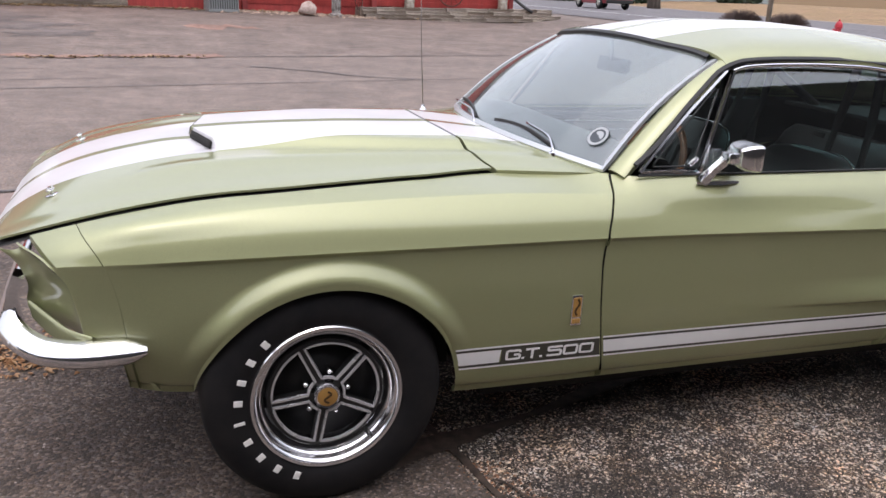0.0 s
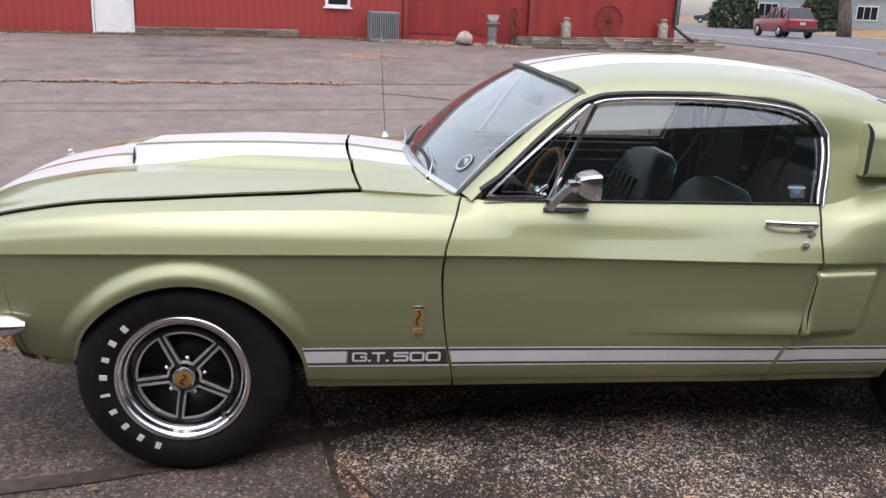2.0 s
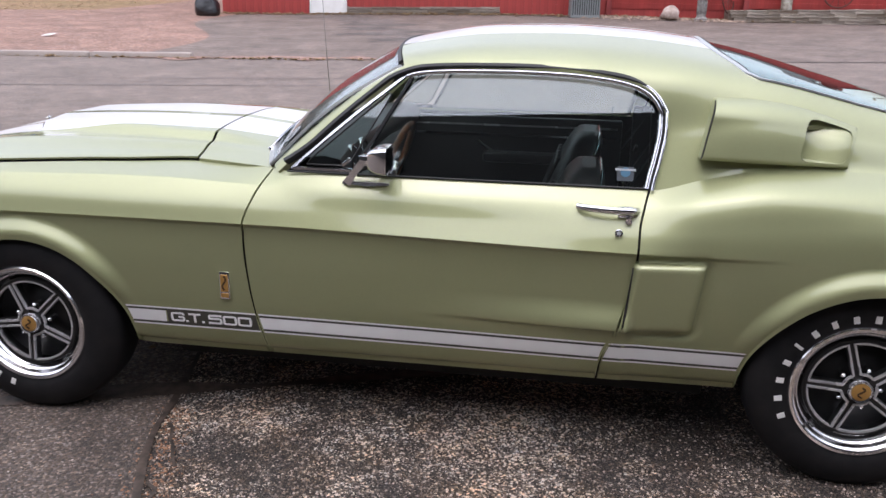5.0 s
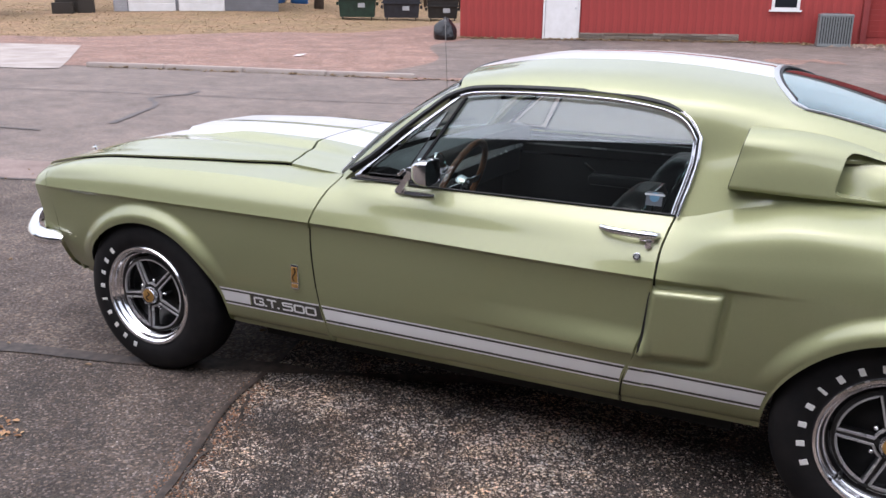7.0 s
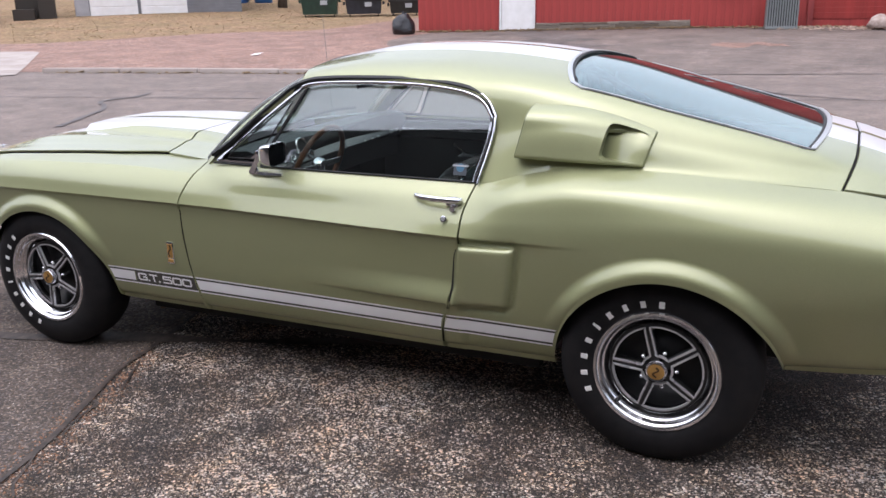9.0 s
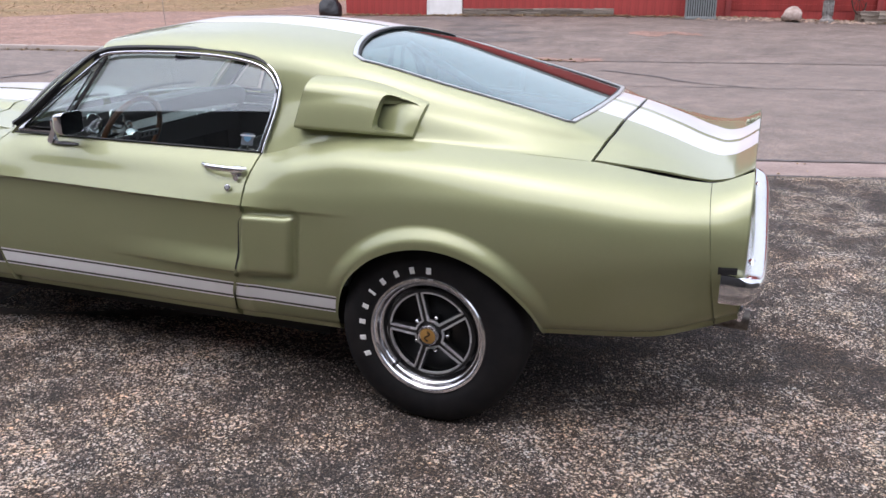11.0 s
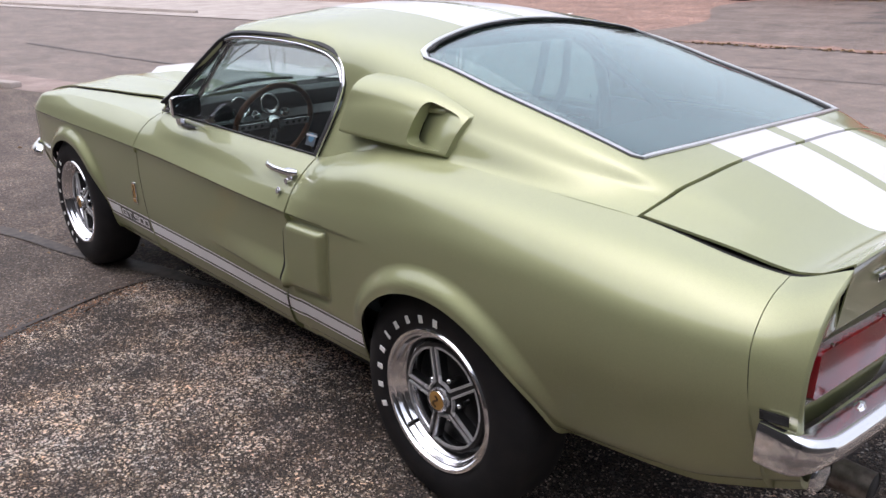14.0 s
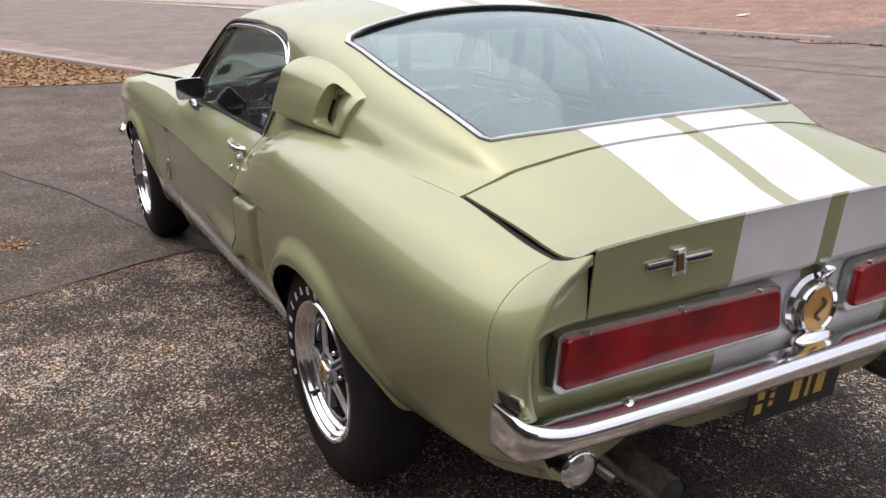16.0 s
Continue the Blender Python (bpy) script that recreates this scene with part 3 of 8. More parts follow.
xs = np.unique(np.r_[np.linspace(1.1, 3.32, 240), np.linspace(1.95, 2.16, 40), np.linspace(2.2, 2.42, 40)])
ss = np.linspace(0, 4, 76)
ax, as_ = np.meshgrid(xs, ss, indexing="ij")
aw, az = upper(ax, as_)
UPPER = np.stack([ax, -aw, az], -1)
UPPER = np.concatenate([UPPER, UPPER[:, -2::-1] * (1, -1, 1)], 1)
UV, UF = grid(UPPER)
V, F = clip(UV, UF, win_field)
V, F = clip(V, F, lambda v: v[:, 0] - WS_TOP(v[:, 1]))
V, F = clip(V, F, rw_field)
V, F = clip(V, F, lambda v: spl(TRUNK_GAP, np.abs(v[:, 1])) - v[:, 0] - 0.006)
V, F = clip(V, F, lambda v: np.maximum((np.abs((v[:, 0] - 2.552 - 0.2 * (v[:, 2] - 1.04)) / 0.098) ** 4 + np.abs((v[:, 2] - 1.048) / 0.052) ** 4) ** 0.25 - 1, 0.5 - np.abs(v[:, 1])))
V, F = flange(V, F, (0, 0, -0.010))
put("roof", V, F, PAINT_STRIPED, car, "lime green roof and sail panels with white stripes", sharp=40)
# rear window glass
V, F = clip(UV, UF, lambda v: -rw_field(v) + 0.012)
V = V + (0, 0, -0.008)
pane = put("rear_window", *thick(V, F, (0, 0, -0.004)), REAR_GLASS, car, "clear rear window glass")
pane.visible_shadow = False
# headliner
V, F = clip(UV[:, :3], UF, lambda v: 0.55 - np.abs(v[:, 1]))
V, F = clip(V, F, lambda v: v[:, 0] - WS_TOP(v[:, 1]) - 0.03)
V, F = clip(V, F, lambda v: RW_TOP(np.abs(v[:, 1])) - v[:, 0] - 0.02)
V = V + (0, 0, -0.025)
put("headliner", V, F, VINYL, car)

# windscreen
uy, ux = np.linspace(-1, 1, 41), np.linspace(0, 1, 22)
P = np.zeros((22, 41, 3))
for i, t in enumerate(ux):
    yb, yt = uy * 0.672, uy * 0.572
    xb, xt = WS_BASE(yb), WS_TOP(yt) - 0.004
    zb = 0.932 - 0.022 * np.abs(uy) ** 2.2
    zt = np.array([float(upper(x, 4 - 2 * abs(u))[1]) for x, u in zip(xt, uy)]) - 0.006
    bow = 0.02 * math.sin(math.pi * t)
    P[i] = np.stack([xb * (1 - t) + xt * t - bow, yb * (1 - t) + yt * t, zb * (1 - t) + zt * t + bow], -1)
WSP = P
V, F = grid(P)
pane = put("windscreen", *thick(V, F, (0.003, 0, -0.004)), SCREEN_GLASS, car, "clear curved windscreen glass")
pane.visible_shadow = False
edge = np.vstack([P[::-1, 0], P[0, 1:], P[1:, -1]]) + (-0.004, 0, 0.004)
put("windscreen_trim", *sweep(edge, [(-0.011, -0.004), (0.011, -0.004), (0.009, 0.005), (-0.009, 0.005)], up=(-0.6, 0, 0.8)), SATIN_TRIM, car, "bright chrome windscreen surround", sharp=30)
put("windscreen_seal", *sweep(P[-1, 1:-1] + (-0.003, 0, 0.004), [(-0.009, -0.004), (0.009, -0.004), (0.007, 0.005), (-0.007, 0.005)], up=(-0.6, 0, 0.8)), Mat("screen_rubber", (0.02, 0.02, 0.02), 0.5).m, car, "black rubber along the top of the windscreen", sharp=30)

# A-pillars
for sgn in (-1, 1):
    a, b = np.array((0.893, 0.700, 0.903)), np.array((1.312, 0.583, 1.240))
    t = np.linspace(0, 1, 14)[:, None]
    path = (a + (b - a) * t + np.array((-0.012, 0.004, 0.012)) * np.sin(np.pi * t)) * (1, sgn, 1)
    put("a_pillar", *sweep(path, [(-0.030, -0.014), (0.032, -0.014), (0.032, 0.006), (0.017, 0.014), (-0.017, 0.014), (-0.030, 0.006)], up=(-0.55, sgn * 0.45, 0.7), scale=np.r_[np.ones(10), 0.92, 0.78, 0.6, 0.4]), PAINT, car, "", sharp=40)

# ---------------------------------------------------------------- trunk lid with its upswept tail
def lid_z(x, y):
    a = np.abs(y)
    zc = spl([(3.2, 1.052), (3.29, 1.030), (3.45, 0.978), (3.56, 0.938), (3.62, 0.925), (3.66, 0.932), (3.70, 0.955), (3.727, 0.976), (3.75, 0.99)], x)
    ze = spl([(3.2, 0.952), (3.245, 0.947), (3.45, 0.924), (3.6, 0.910), (3.66, 0.922), (3.70, 0.944), (3.727, 0.962), (3.75, 0.975)], x)
    t = np.clip(a / 0.66, 0, 1)
    return zc + (ze - zc) * (0.3 * t ** 2 + 0.7 * t ** 5)


uy, ux = np.linspace(-1, 1, 101), np.unique(np.r_[np.linspace(0, 1, 46), np.linspace(0.7, 1, 30)])
hy = 0.648
X = spl(TRUNK_GAP, np.abs(uy) * hy)[None, :] + 0.0055
X = X + ux[:, None] * (3.727 - X)
Y = uy[None, :] * (hy + 0.003 - 0.011 * (1 - ux[:, None] ** 5))
front = []
for y in uy * hy:
    g = float(spl(TRUNK_GAP, abs(y)))
    w, z = upper(np.full(60, g), np.linspace(0, 4, 60))
    front.append(float(np.interp(-abs(y), -w, z)) - float(lid_z(g, y)))
Z = lid_z(X, Y) + np.array(front)[None, :] * (1 - sstep(0, 0.75, ux))[:, None] + 0.005 * np.sin(np.pi * ux[:, None] ** 0.9) * np.abs(uy)[None, :] ** 5
P = np.stack([X, Y, Z], -1)
put("trunk_gutter", *grid(np.stack([X, Y * 1.03, Z - 0.026], -1)[3::2, ::2]), UNDER, car)
well = np.array([[(x, y, float(np.interp(-abs(y), -upper(np.full(60, x), np.linspace(0, 4, 60))[0], upper(np.full(60, x), np.linspace(0, 4, 60))[1])) - 0.012) for y in np.linspace(-0.64, 0.64, 41)] for x in (3.23, 3.26, 3.30)])
put("lid_seal", *grid(well), UNDER, car)
tail = []
for t in (0.0, 0.03, 0.08, 0.4, 0.7, 1.0):
    q = P[-1].copy()
    q[:, 0] = 3.727 - 0.018 * t + (0.003 if 0 < t < 0.05 else 0)
    q[:, 2] = P[-1, :, 2] * (1 - t) + 0.822 * t
    tail.append(q)
V, F = grid(np.vstack([P, np.array(tail)[1:]]))
put("trunk_lid", *flange(V, F, (-0.004, 0, -0.006)), PAINT_STRIPED, car, "lime green trunk lid with white stripes and ducktail lip", sharp=35)
# the end caps roll over their rear edge and turn in to the lid's side and the lamp
for sgn in (-1, 1):
    ss_ = np.linspace(2.0, 7.0, 60)
    w, z = side(3.728, ss_)
    up_ = sstep(0.795, 0.835, z)
    iy, ix = 0.738 - 0.084 * up_, 3.680 + 0.030 * up_
    fit = np.clip((w - iy) / 0.05, 0.05, 1)
    rows = [np.stack([3.728 + 0 * w, w, z], -1)]
    for dx, dw in ((0.004, 0.003), (0.006, 0.008), (0.004, 0.014)):
        rows.append(np.stack([3.728 + dx * fit, w - dw * fit, z - 0.4 * dw * up_], -1))
    for q in np.linspace(0.12, 1, 9):
        e = rows[3]
        rows.append(np.stack([e[:, 0] + (ix - e[:, 0]) * (1 - (1 - q) ** 1.5), e[:, 1] + (iy - e[:, 1]) * q, e[:, 2] - 0.004 * q], -1))
    put("tail_corner", *grid(np.array(rows) * (1, sgn, 1)), PAINT, car, "", sharp=70)
# ---------------------------------------------------------------- wheels
def make_wheel(turn, valve):
    w = thing("wheel", "", "")
    tyre = [(0.205, -0.095), (0.218, -0.104), (0.24, -0.109), (0.265, -0.109), (0.288, -0.104), (0.308, -0.095), (0.324, -0.081), (0.332, -0.062), (0.335, -0.03), (0.335, 0.0)]
    tyre = tyre + [(r, -y) for r, y in tyre[-2::-1]]
    put("tyre", *lathe(tyre, 96, closed=True), RUBBER, w, "black tyre with raised white sidewall marks", sharp=50)
    rim = [(0.207, -0.094), (0.213, -0.100), (0.208, -0.106), (0.200, -0.104), (0.197, -0.096), (0.192, -0.092), (0.190, -0.0925), (0.186, -0.084), (0.182, -0.076), (0.179, -0.074), (0.177, -0.075), (0.172, -0.066), (0.166, -0.058), (0.160, -0.050), (0.156, -0.03), (0.158, 0.06), (0.20, 0.09)]
    put("rim", *lathe(rim, 96), CHROME, w, "polished chrome rim lip", sharp=40)
    put("brake_disc", *lathe([(0.0, -0.02), (0.160, -0.02), (0.160, 0.03)], 48), BLACK, w)
    # five-window centre: every opening has a bright raised outline
    a0, rings, blocks = radians(turn), [], []
    for k in range(5):
        a = a0 + k * 2 * math.pi / 5
        mid, half = a + math.pi / 5, math.pi / 5
        pts = []
        ro, ri = 0.148, 0.050
        for q in np.linspace(-1, 1, 19):
            t = mid + q * (half - 0.062)
            pts.append((ro * math.cos(t), ro * math.sin(t)))
        for q in np.linspace(1, -1, 7):
            t = mid + q * (half - 0.20)
            pts.append((ri * math.cos(t), ri * math.sin(t)))
        p = np.array(pts)
        path = np.c_[p[:, 0], np.full(len(p), -0.072 + 0.0), p[:, 1]]
        path[:, 1] = -0.070 - 0.012 * (1 - np.hypot(p[:, 0], p[:, 1]) / 0.15)
        rings.append(sweep(path, [(-0.0042, -0.004), (0.0042, -0.004), (0.0030, 0.004), (-0.0030, 0.004)], up=(0, -1, 0), closed=True))
        # dark spoke web between two outlines
        e = np.array((math.cos(a), math.sin(a)))
        n = np.array((-e[1], e[0]))
        web = []
        for r, y in ((0.03, -0.080), (0.155, -0.066)):
            web += [(e[0] * r + n[0] * s, y, e[1] * r + n[1] * s) for s in (-0.013, 0.013)]
            web += [(e[0] * r + n[0] * s, y + 0.03, e[1] * r + n[1] * s) for s in (0.013, -0.013)]
        blocks.append((np.array(web), [(0, 1, 2, 3), (4, 7, 6, 5), (0, 4, 5, 1), (1, 5, 6, 2), (2, 6, 7, 3), (3, 7, 4, 0)]))
        put("spoke", *blocks[-1], BLACK, w, "", smooth=False)
        put("window_outline", *rings[-1], ALLOY, w, "bright machined outline", sharp=40)
        t = a0 + (k + 0.5) * 2 * math.pi / 5
        nut = lathe([(0.0, -0.075), (0.006, -0.073), (0.0085, -0.066), (0.0085, -0.03)], 12)
        put("wheel_nut", *moved(nut, pose(0.062 * math.cos(t), 0, 0.062 * math.sin(t))), CHROME, w)
    put("outer_ring", *lathe([(0.149, -0.066), (0.151, -0.072), (0.160, -0.070), (0.163, -0.060)], 72), BLACK, w, sharp=40)
    cap = put("centre_cap", *lathe([(0.036, -0.060), (0.036, -0.094), (0.033, -0.099), (0.028, -0.097)], 36), CHROME, w, "chrome centre cap ring", sharp=40)
    put("cap_medallion", *lathe([(0.0285, -0.0965), (0.018, -0.099), (0.0, -0.100)], 30), GOLD, cap, "gold cap medallion")
    stem = lathe([(0.0, -0.100), (0.005, -0.098), (0.0055, -0.080), (0.007, -0.060)], 10)
    put("valve_stem", *moved(stem, pose(0.174 * math.cos(radians(valve)), 0, 0.174 * math.sin(radians(valve)))), BLACK, w, "black rubber valve stem")
    squig = [(0.009 * math.sin(t * 2.2) , -0.1012, 0.017 - 0.034 * t / 3) for t in np.linspace(0, 3, 16)]
    put("cap_mark", *sweep(squig, [(-0.0028, -0.001), (0.0028, -0.001), (0.0028, 0.001), (-0.0028, 0.001)], up=(0, -1, 0)), DARK_BRONZE, cap, "", smooth=False)
    return w


def tyre_marks(w, start, sign):
    """White raised sidewall marks, as plain blocks of the lettering's size."""
    widths = (0.024, 0.024, 0.024, 0.023, 0.014, 0.024, 0.022, 0.024, 0.025)
    for k, wd in enumerate(widths):
        a = radians(start - k * 14.4)
        r = 0.240 if k != 4 else 0.242
        bm = box_bm((wd * 0.74, 0.003, 0.0235 if k != 4 else 0.030), (0, 0, 0), bevel=0.0012, segs=1)
        bmesh.ops.transform(bm, matrix=pose(r * math.cos(a), -0.1085, r * math.sin(a)) @ pose(0, 0, 0, 0, 90 - math.degrees(a), 0), verts=bm.verts)
        part("sidewall_mark", bm, WHITE_RUBBER, w, "white raised sidewall mark")


for x, sgn, turn, start, valve in ((0, -1, 117, 249, -48), (2.743, -1, 106, 203, -134), (0, 1, 80, 200, 30), (2.743, 1, 20, 120, 100)):
    w = make_wheel(turn, valve)
    tyre_marks(w, start, sgn)
    w.parent = car
    w.matrix_local = pose(x, sgn * 0.732, 0.335, 0, 0, 0 if sgn < 0 else 180)
    tagged(w, "five-spoke alloy wheel with black tyre")
bm = cyl_bm(0.03, 1.4, (0, 0, 0.335), (90, 0, 0), 12)
part("front_axle", bm, UNDER, car)
bm = cyl_bm(0.045, 1.4, (2.743, 0, 0.335), (90, 0, 0), 12)
part("rear_axle", bm, UNDER, car)
# ---------------------------------------------------------------- fittings of the car
XT, ZT = np.linspace(-0.8, 3.74, 400), np.linspace(0.28, 1.30, 256)
SIDE_T = np.array([np.interp(ZT, *side(np.full(141, x), np.linspace(0, 7, 141))[::-1]) for x in XT])
XU = np.linspace(1.1, 3.32, 240)
SAIL_T = np.array([np.interp(ZT, *upper(np.full(80, x), np.linspace(0, 2.6, 80))[::-1]) for x in XU])


def table(T, xs, x, z):
    i, k = (x - xs[0]) / (xs[1] - xs[0]), (z - ZT[0]) / (ZT[1] - ZT[0])
    i, k = min(max(i, 0), len(xs) - 1.001), min(max(k, 0), len(ZT) - 1.001)
    a, b = int(i), int(k)
    u, v = i - a, k - b
    return float((T[a, b] * (1 - u) + T[a + 1, b] * u) * (1 - v) + (T[a, b + 1] * (1 - u) + T[a + 1, b + 1] * u) * v)


def side_w(x, z):
    """Half-width of the body's side at height z."""
    return table(SIDE_T, XT, x, z)


def sail_w(x, z):
    return table(SAIL_T, XU, x, z)


def both(name, V, F, mat, label="", parent=None, smooth=True, sharp=35):
    a = put(name, V, F, mat, parent or car, label, smooth, sharp)
    b = put(name, *mirror(V, F), mat, parent or car, label, smooth, sharp)
    return a, b


WIN_W = lambda z: 0.744 - 0.43 * (z - 0.905)
m = Mat("rubber_seal", (0.012, 0.012, 0.012), 0.6)
SEAL = m.m

# side windows: drip rail, seal, bright frame, glass, vent
top = [(x, float(spl(WIN_TOP, x))) for x in np.r_[np.linspace(0.93, 2.0, 44), 2.03, 2.055, 2.075, 2.09, 2.10]]
rear = [(float(spl(WIN_REAR, z)), z) for z in np.r_[np.linspace(1.130, 0.906, 18)]]
outline = np.array(top + rear)
path = np.array([(x, -WIN_W(z) - 0.010, z) for x, z in outline])
both("drip_rail", *sweep(path[:56], [(-0.007, -0.006), (0.006, -0.006), (0.006, 0.006), (-0.007, 0.006)], up=(0, -0.6, 0.8), scale=np.r_[np.ones(42), np.linspace(1, 0.3, 14)]), SEAL, "black drip rail gutter")
both("drip_moulding", *sweep(path[40:] - (0, 0.002, 0), ring(0.005, 10), up=(0, -0.6, 0.8), scale=np.r_[np.linspace(0.3, 1, 8), np.ones(len(path) - 48)]), CHROME, "bright drip rail moulding")


def inset(pts, d):
    """Points of an open outline moved inwards."""
    t = np.gradient(pts, axis=0)
    t /= np.linalg.norm(t, axis=1)[:, None]
    return pts + np.c_[t[:, 1], -t[:, 0]] * d


o2 = inset(outline, 0.017)
band = np.array([[(a[0], -WIN_W(a[1]) - 0.004, a[1]), (b[0], -WIN_W(b[1]) + 0.004, b[1])] for a, b in zip(outline, o2)])
both("window_seal", *grid(band), SEAL, "black rubber window seal")
path = np.array([(x, -WIN_W(z) - 0.005 - 0.010 * sstep(1.10, 1.20, z), z) for x, z in o2])
keep = path[:, 0] > 1.30
both("window_frame", *sweep(path[keep], ring(0.0062, 10), up=(0, -1, 0.3)), CHROME, "bright chrome side window frame")
belt = np.array([(x, -WIN_W(0.908) - 0.003, 0.908) for x in np.linspace(0.94, 2.08, 24)])
both("belt_moulding", *sweep(belt, ring(0.0034, 10), up=(0, 0, 1)), SEAL)
# glass between the vent bar and the rear edge
vb = lambda z: 1.152 + (z - 0.905) * 0.575
zs, us = np.linspace(0.90, 1.232, 24), np.linspace(0, 1, 40)
P = np.zeros((24, 40, 3))
for i, z in enumerate(zs):
    x0, x1 = vb(z), float(spl(WIN_REAR, z)) - 0.018
    xs_ = x0 + (x1 - x0) * us
    zz = np.minimum(z, spl(WIN_TOP, xs_) - 0.019)
    P[i] = np.stack([xs_, -np.array([WIN_W(q) for q in zz]) + 0.012, zz], -1)
V, F = grid(P)
for a in both("side_window", *thick(V, F, (0, 0.004, 0)), GLASS, "clear door window glass"):
    a.visible_shadow = False
bar = np.array([(vb(z), -WIN_W(z) + 0.002, z) for z in np.linspace(0.905, 1.205, 10)])
both("vent_bar", *sweep(bar, [(-0.007, -0.004), (0.007, -0.004), (0.004, 0.005), (-0.004, 0.005)], up=(0, -1, 0)), DULL_CHROME, "chrome vent window post")
vent = [(1.000, 0.930), (1.128, 0.930), (1.145, 0.945), (1.262, 1.150), (1.250, 1.152), (1.010, 0.945)]
V = np.array([(x, -WIN_W(z) + 0.010, z) for x, z in vent])
for a in both("vent_glass", *thick(V, [(0, 1, 2, 3, 4, 5)], (0, 0.004, 0)), GLASS, "clear triangular vent glass"):
    a.visible_shadow = False
both("vent_frame", *sweep(V + (0, -0.003, 0), ring(0.0024, 10), up=(0, -1, 0.2), closed=True), SEAL, "black rubber vent window frame")
pil = np.array([(x, -WIN_W(z) + 0.006, z) for x, z in [(0.952, 0.915), (1.05, 1.003), (1.15, 1.088), (1.30, 1.205)]])
both("vent_channel", *sweep(pil, [(-0.006, -0.004), (0.006, -0.004), (0.004, 0.004), (-0.004, 0.004)], up=(0, -1, 0.5)), DULL_CHROME, "bright window channel")
low = np.array([(x, -WIN_W(0.916) + 0.006, 0.916) for x in np.linspace(0.955, 1.15, 6)])
both("vent_sill", *sweep(low, [(-0.007, -0.004), (0.007, -0.004), (0.004, 0.005), (-0.004, 0.005)], up=(0, -1, 0)), DULL_CHROME)
hinge = box_bm((0.035, 0.014, 0.012), (1.135, -WIN_W(0.94) - 0.004, 0.945), (0, -40, 0), 0.004)
part("vent_latch", hinge, CHROME, car, smooth=True)

# rear window and trunk trim
a = np.linspace(-1, 1, 41)
top_e = [(float(RW_TOP(y)), y, float(np.interp(-abs(y), -upper(np.full(60, float(RW_TOP(y))), np.linspace(0, 4, 60))[0], upper(np.full(60, float(RW_TOP(y))), np.linspace(0, 4, 60))[1]))) for y in a * 0.535]
bot_e = [(float(RW_BOT(y)), y, float(np.interp(-abs(y), -upper(np.full(60, float(RW_BOT(y))), np.linspace(0, 4, 60))[0], upper(np.full(60, float(RW_BOT(y))), np.linspace(0, 4, 60))[1]))) for y in a[::-1] * 0.512]
sid = []
for x in np.linspace(2.395, 3.12, 22):
    h = float(rw_half(x))
    w, z = upper(np.full(60, x), np.linspace(0, 4, 60))
    sid.append((x, h, float(np.interp(-h, -w, z))))
loop = np.array(top_e + sid + bot_e + [(x, -y, z) for x, y, z in sid[::-1]]) + (0, 0, 0.001)
put("rear_window_trim", *sweep(loop, [(-0.009, -0.002), (0.009, -0.002), (0.008, 0.003), (-0.008, 0.003)], closed=True), SATIN_TRIM, car, "bright rear window surround", sharp=30)
inner = loop + np.c_[-0.013 * np.sign(loop[:, 0] - 2.75) * (np.abs(loop[:, 1]) < 0.515), -0.012 * np.sign(loop[:, 1]) * (np.abs(loop[:, 1]) > 0.5), np.full(len(loop), -0.004)]
put("rear_window_seal", *sweep(inner, [(-0.006, -0.004), (0.006, -0.004), (0.006, 0.004), (-0.006, 0.004)], closed=True), SEAL, car)

# door mirror
mir = put("door_mirror", *join(
    moved(sweep([(0, 0, 0), (0.08, 0, 0.0), (0.15, 0, 0)], [(-0.018, -0.006), (0.018, -0.006), (0.013, 0.006), (-0.013, 0.006)], scale=[0.6, 1.1, 0.55]), pose(1.13, -0.762, 0.886)),
    sweep([(1.148, -0.766, 0.888), (1.175, -0.778, 0.925), (1.205, -0.790, 0.960)], [(-0.011, -0.013), (0.011, -0.013), (0.011, 0.013), (-0.011, 0.013)], up=(0, -1, 0), scale=[1.2, 0.9, 1.0])), CHROME, car, "chrome door mirror with stalk and rectangular head", sharp=35)
bm = bmesh.new()
box_bm((0.034, 0.05, 0.034), (1.214, -0.795, 0.968), (0, 0, 0), 0.008, bm)
part("mirror_knuckle", bm, CHROME, mir, smooth=True)
prof = [(1.222, 0.30), (1.228, 0.62), (1.246, 0.86), (1.270, 0.97), (1.285, 1.0), (1.290, 0.97)]
rows = []
for x, k in prof:
    t = np.linspace(0, 2 * np.pi, 41)[:-1]
    c, s_ = np.cos(t), np.sin(t)
    e = 0.32
    rows.append(np.stack([np.full(40, x), -0.800 + k * 0.058 * np.sign(c) * np.abs(c) ** e, 0.972 + k * 0.043 * np.sign(s_) * np.abs(s_) ** e], -1))
R = np.array(rows)
R = np.concatenate([R, R[:, :1]], 1)
V, F = grid(R)
F.append(tuple(range(40)))
put("mirror_head", V, F, CHROME, mir, "", sharp=30)
Rg = R[-1, :40] * (0, 1, 1) + (1.2875, 0, 0)
put("mirror_glass", Rg, [tuple(range(40))], Mat("mirror_silver", (0.30, 0.31, 0.33), 0.02, 1.0).m, mir, "dark mirror glass", smooth=False)

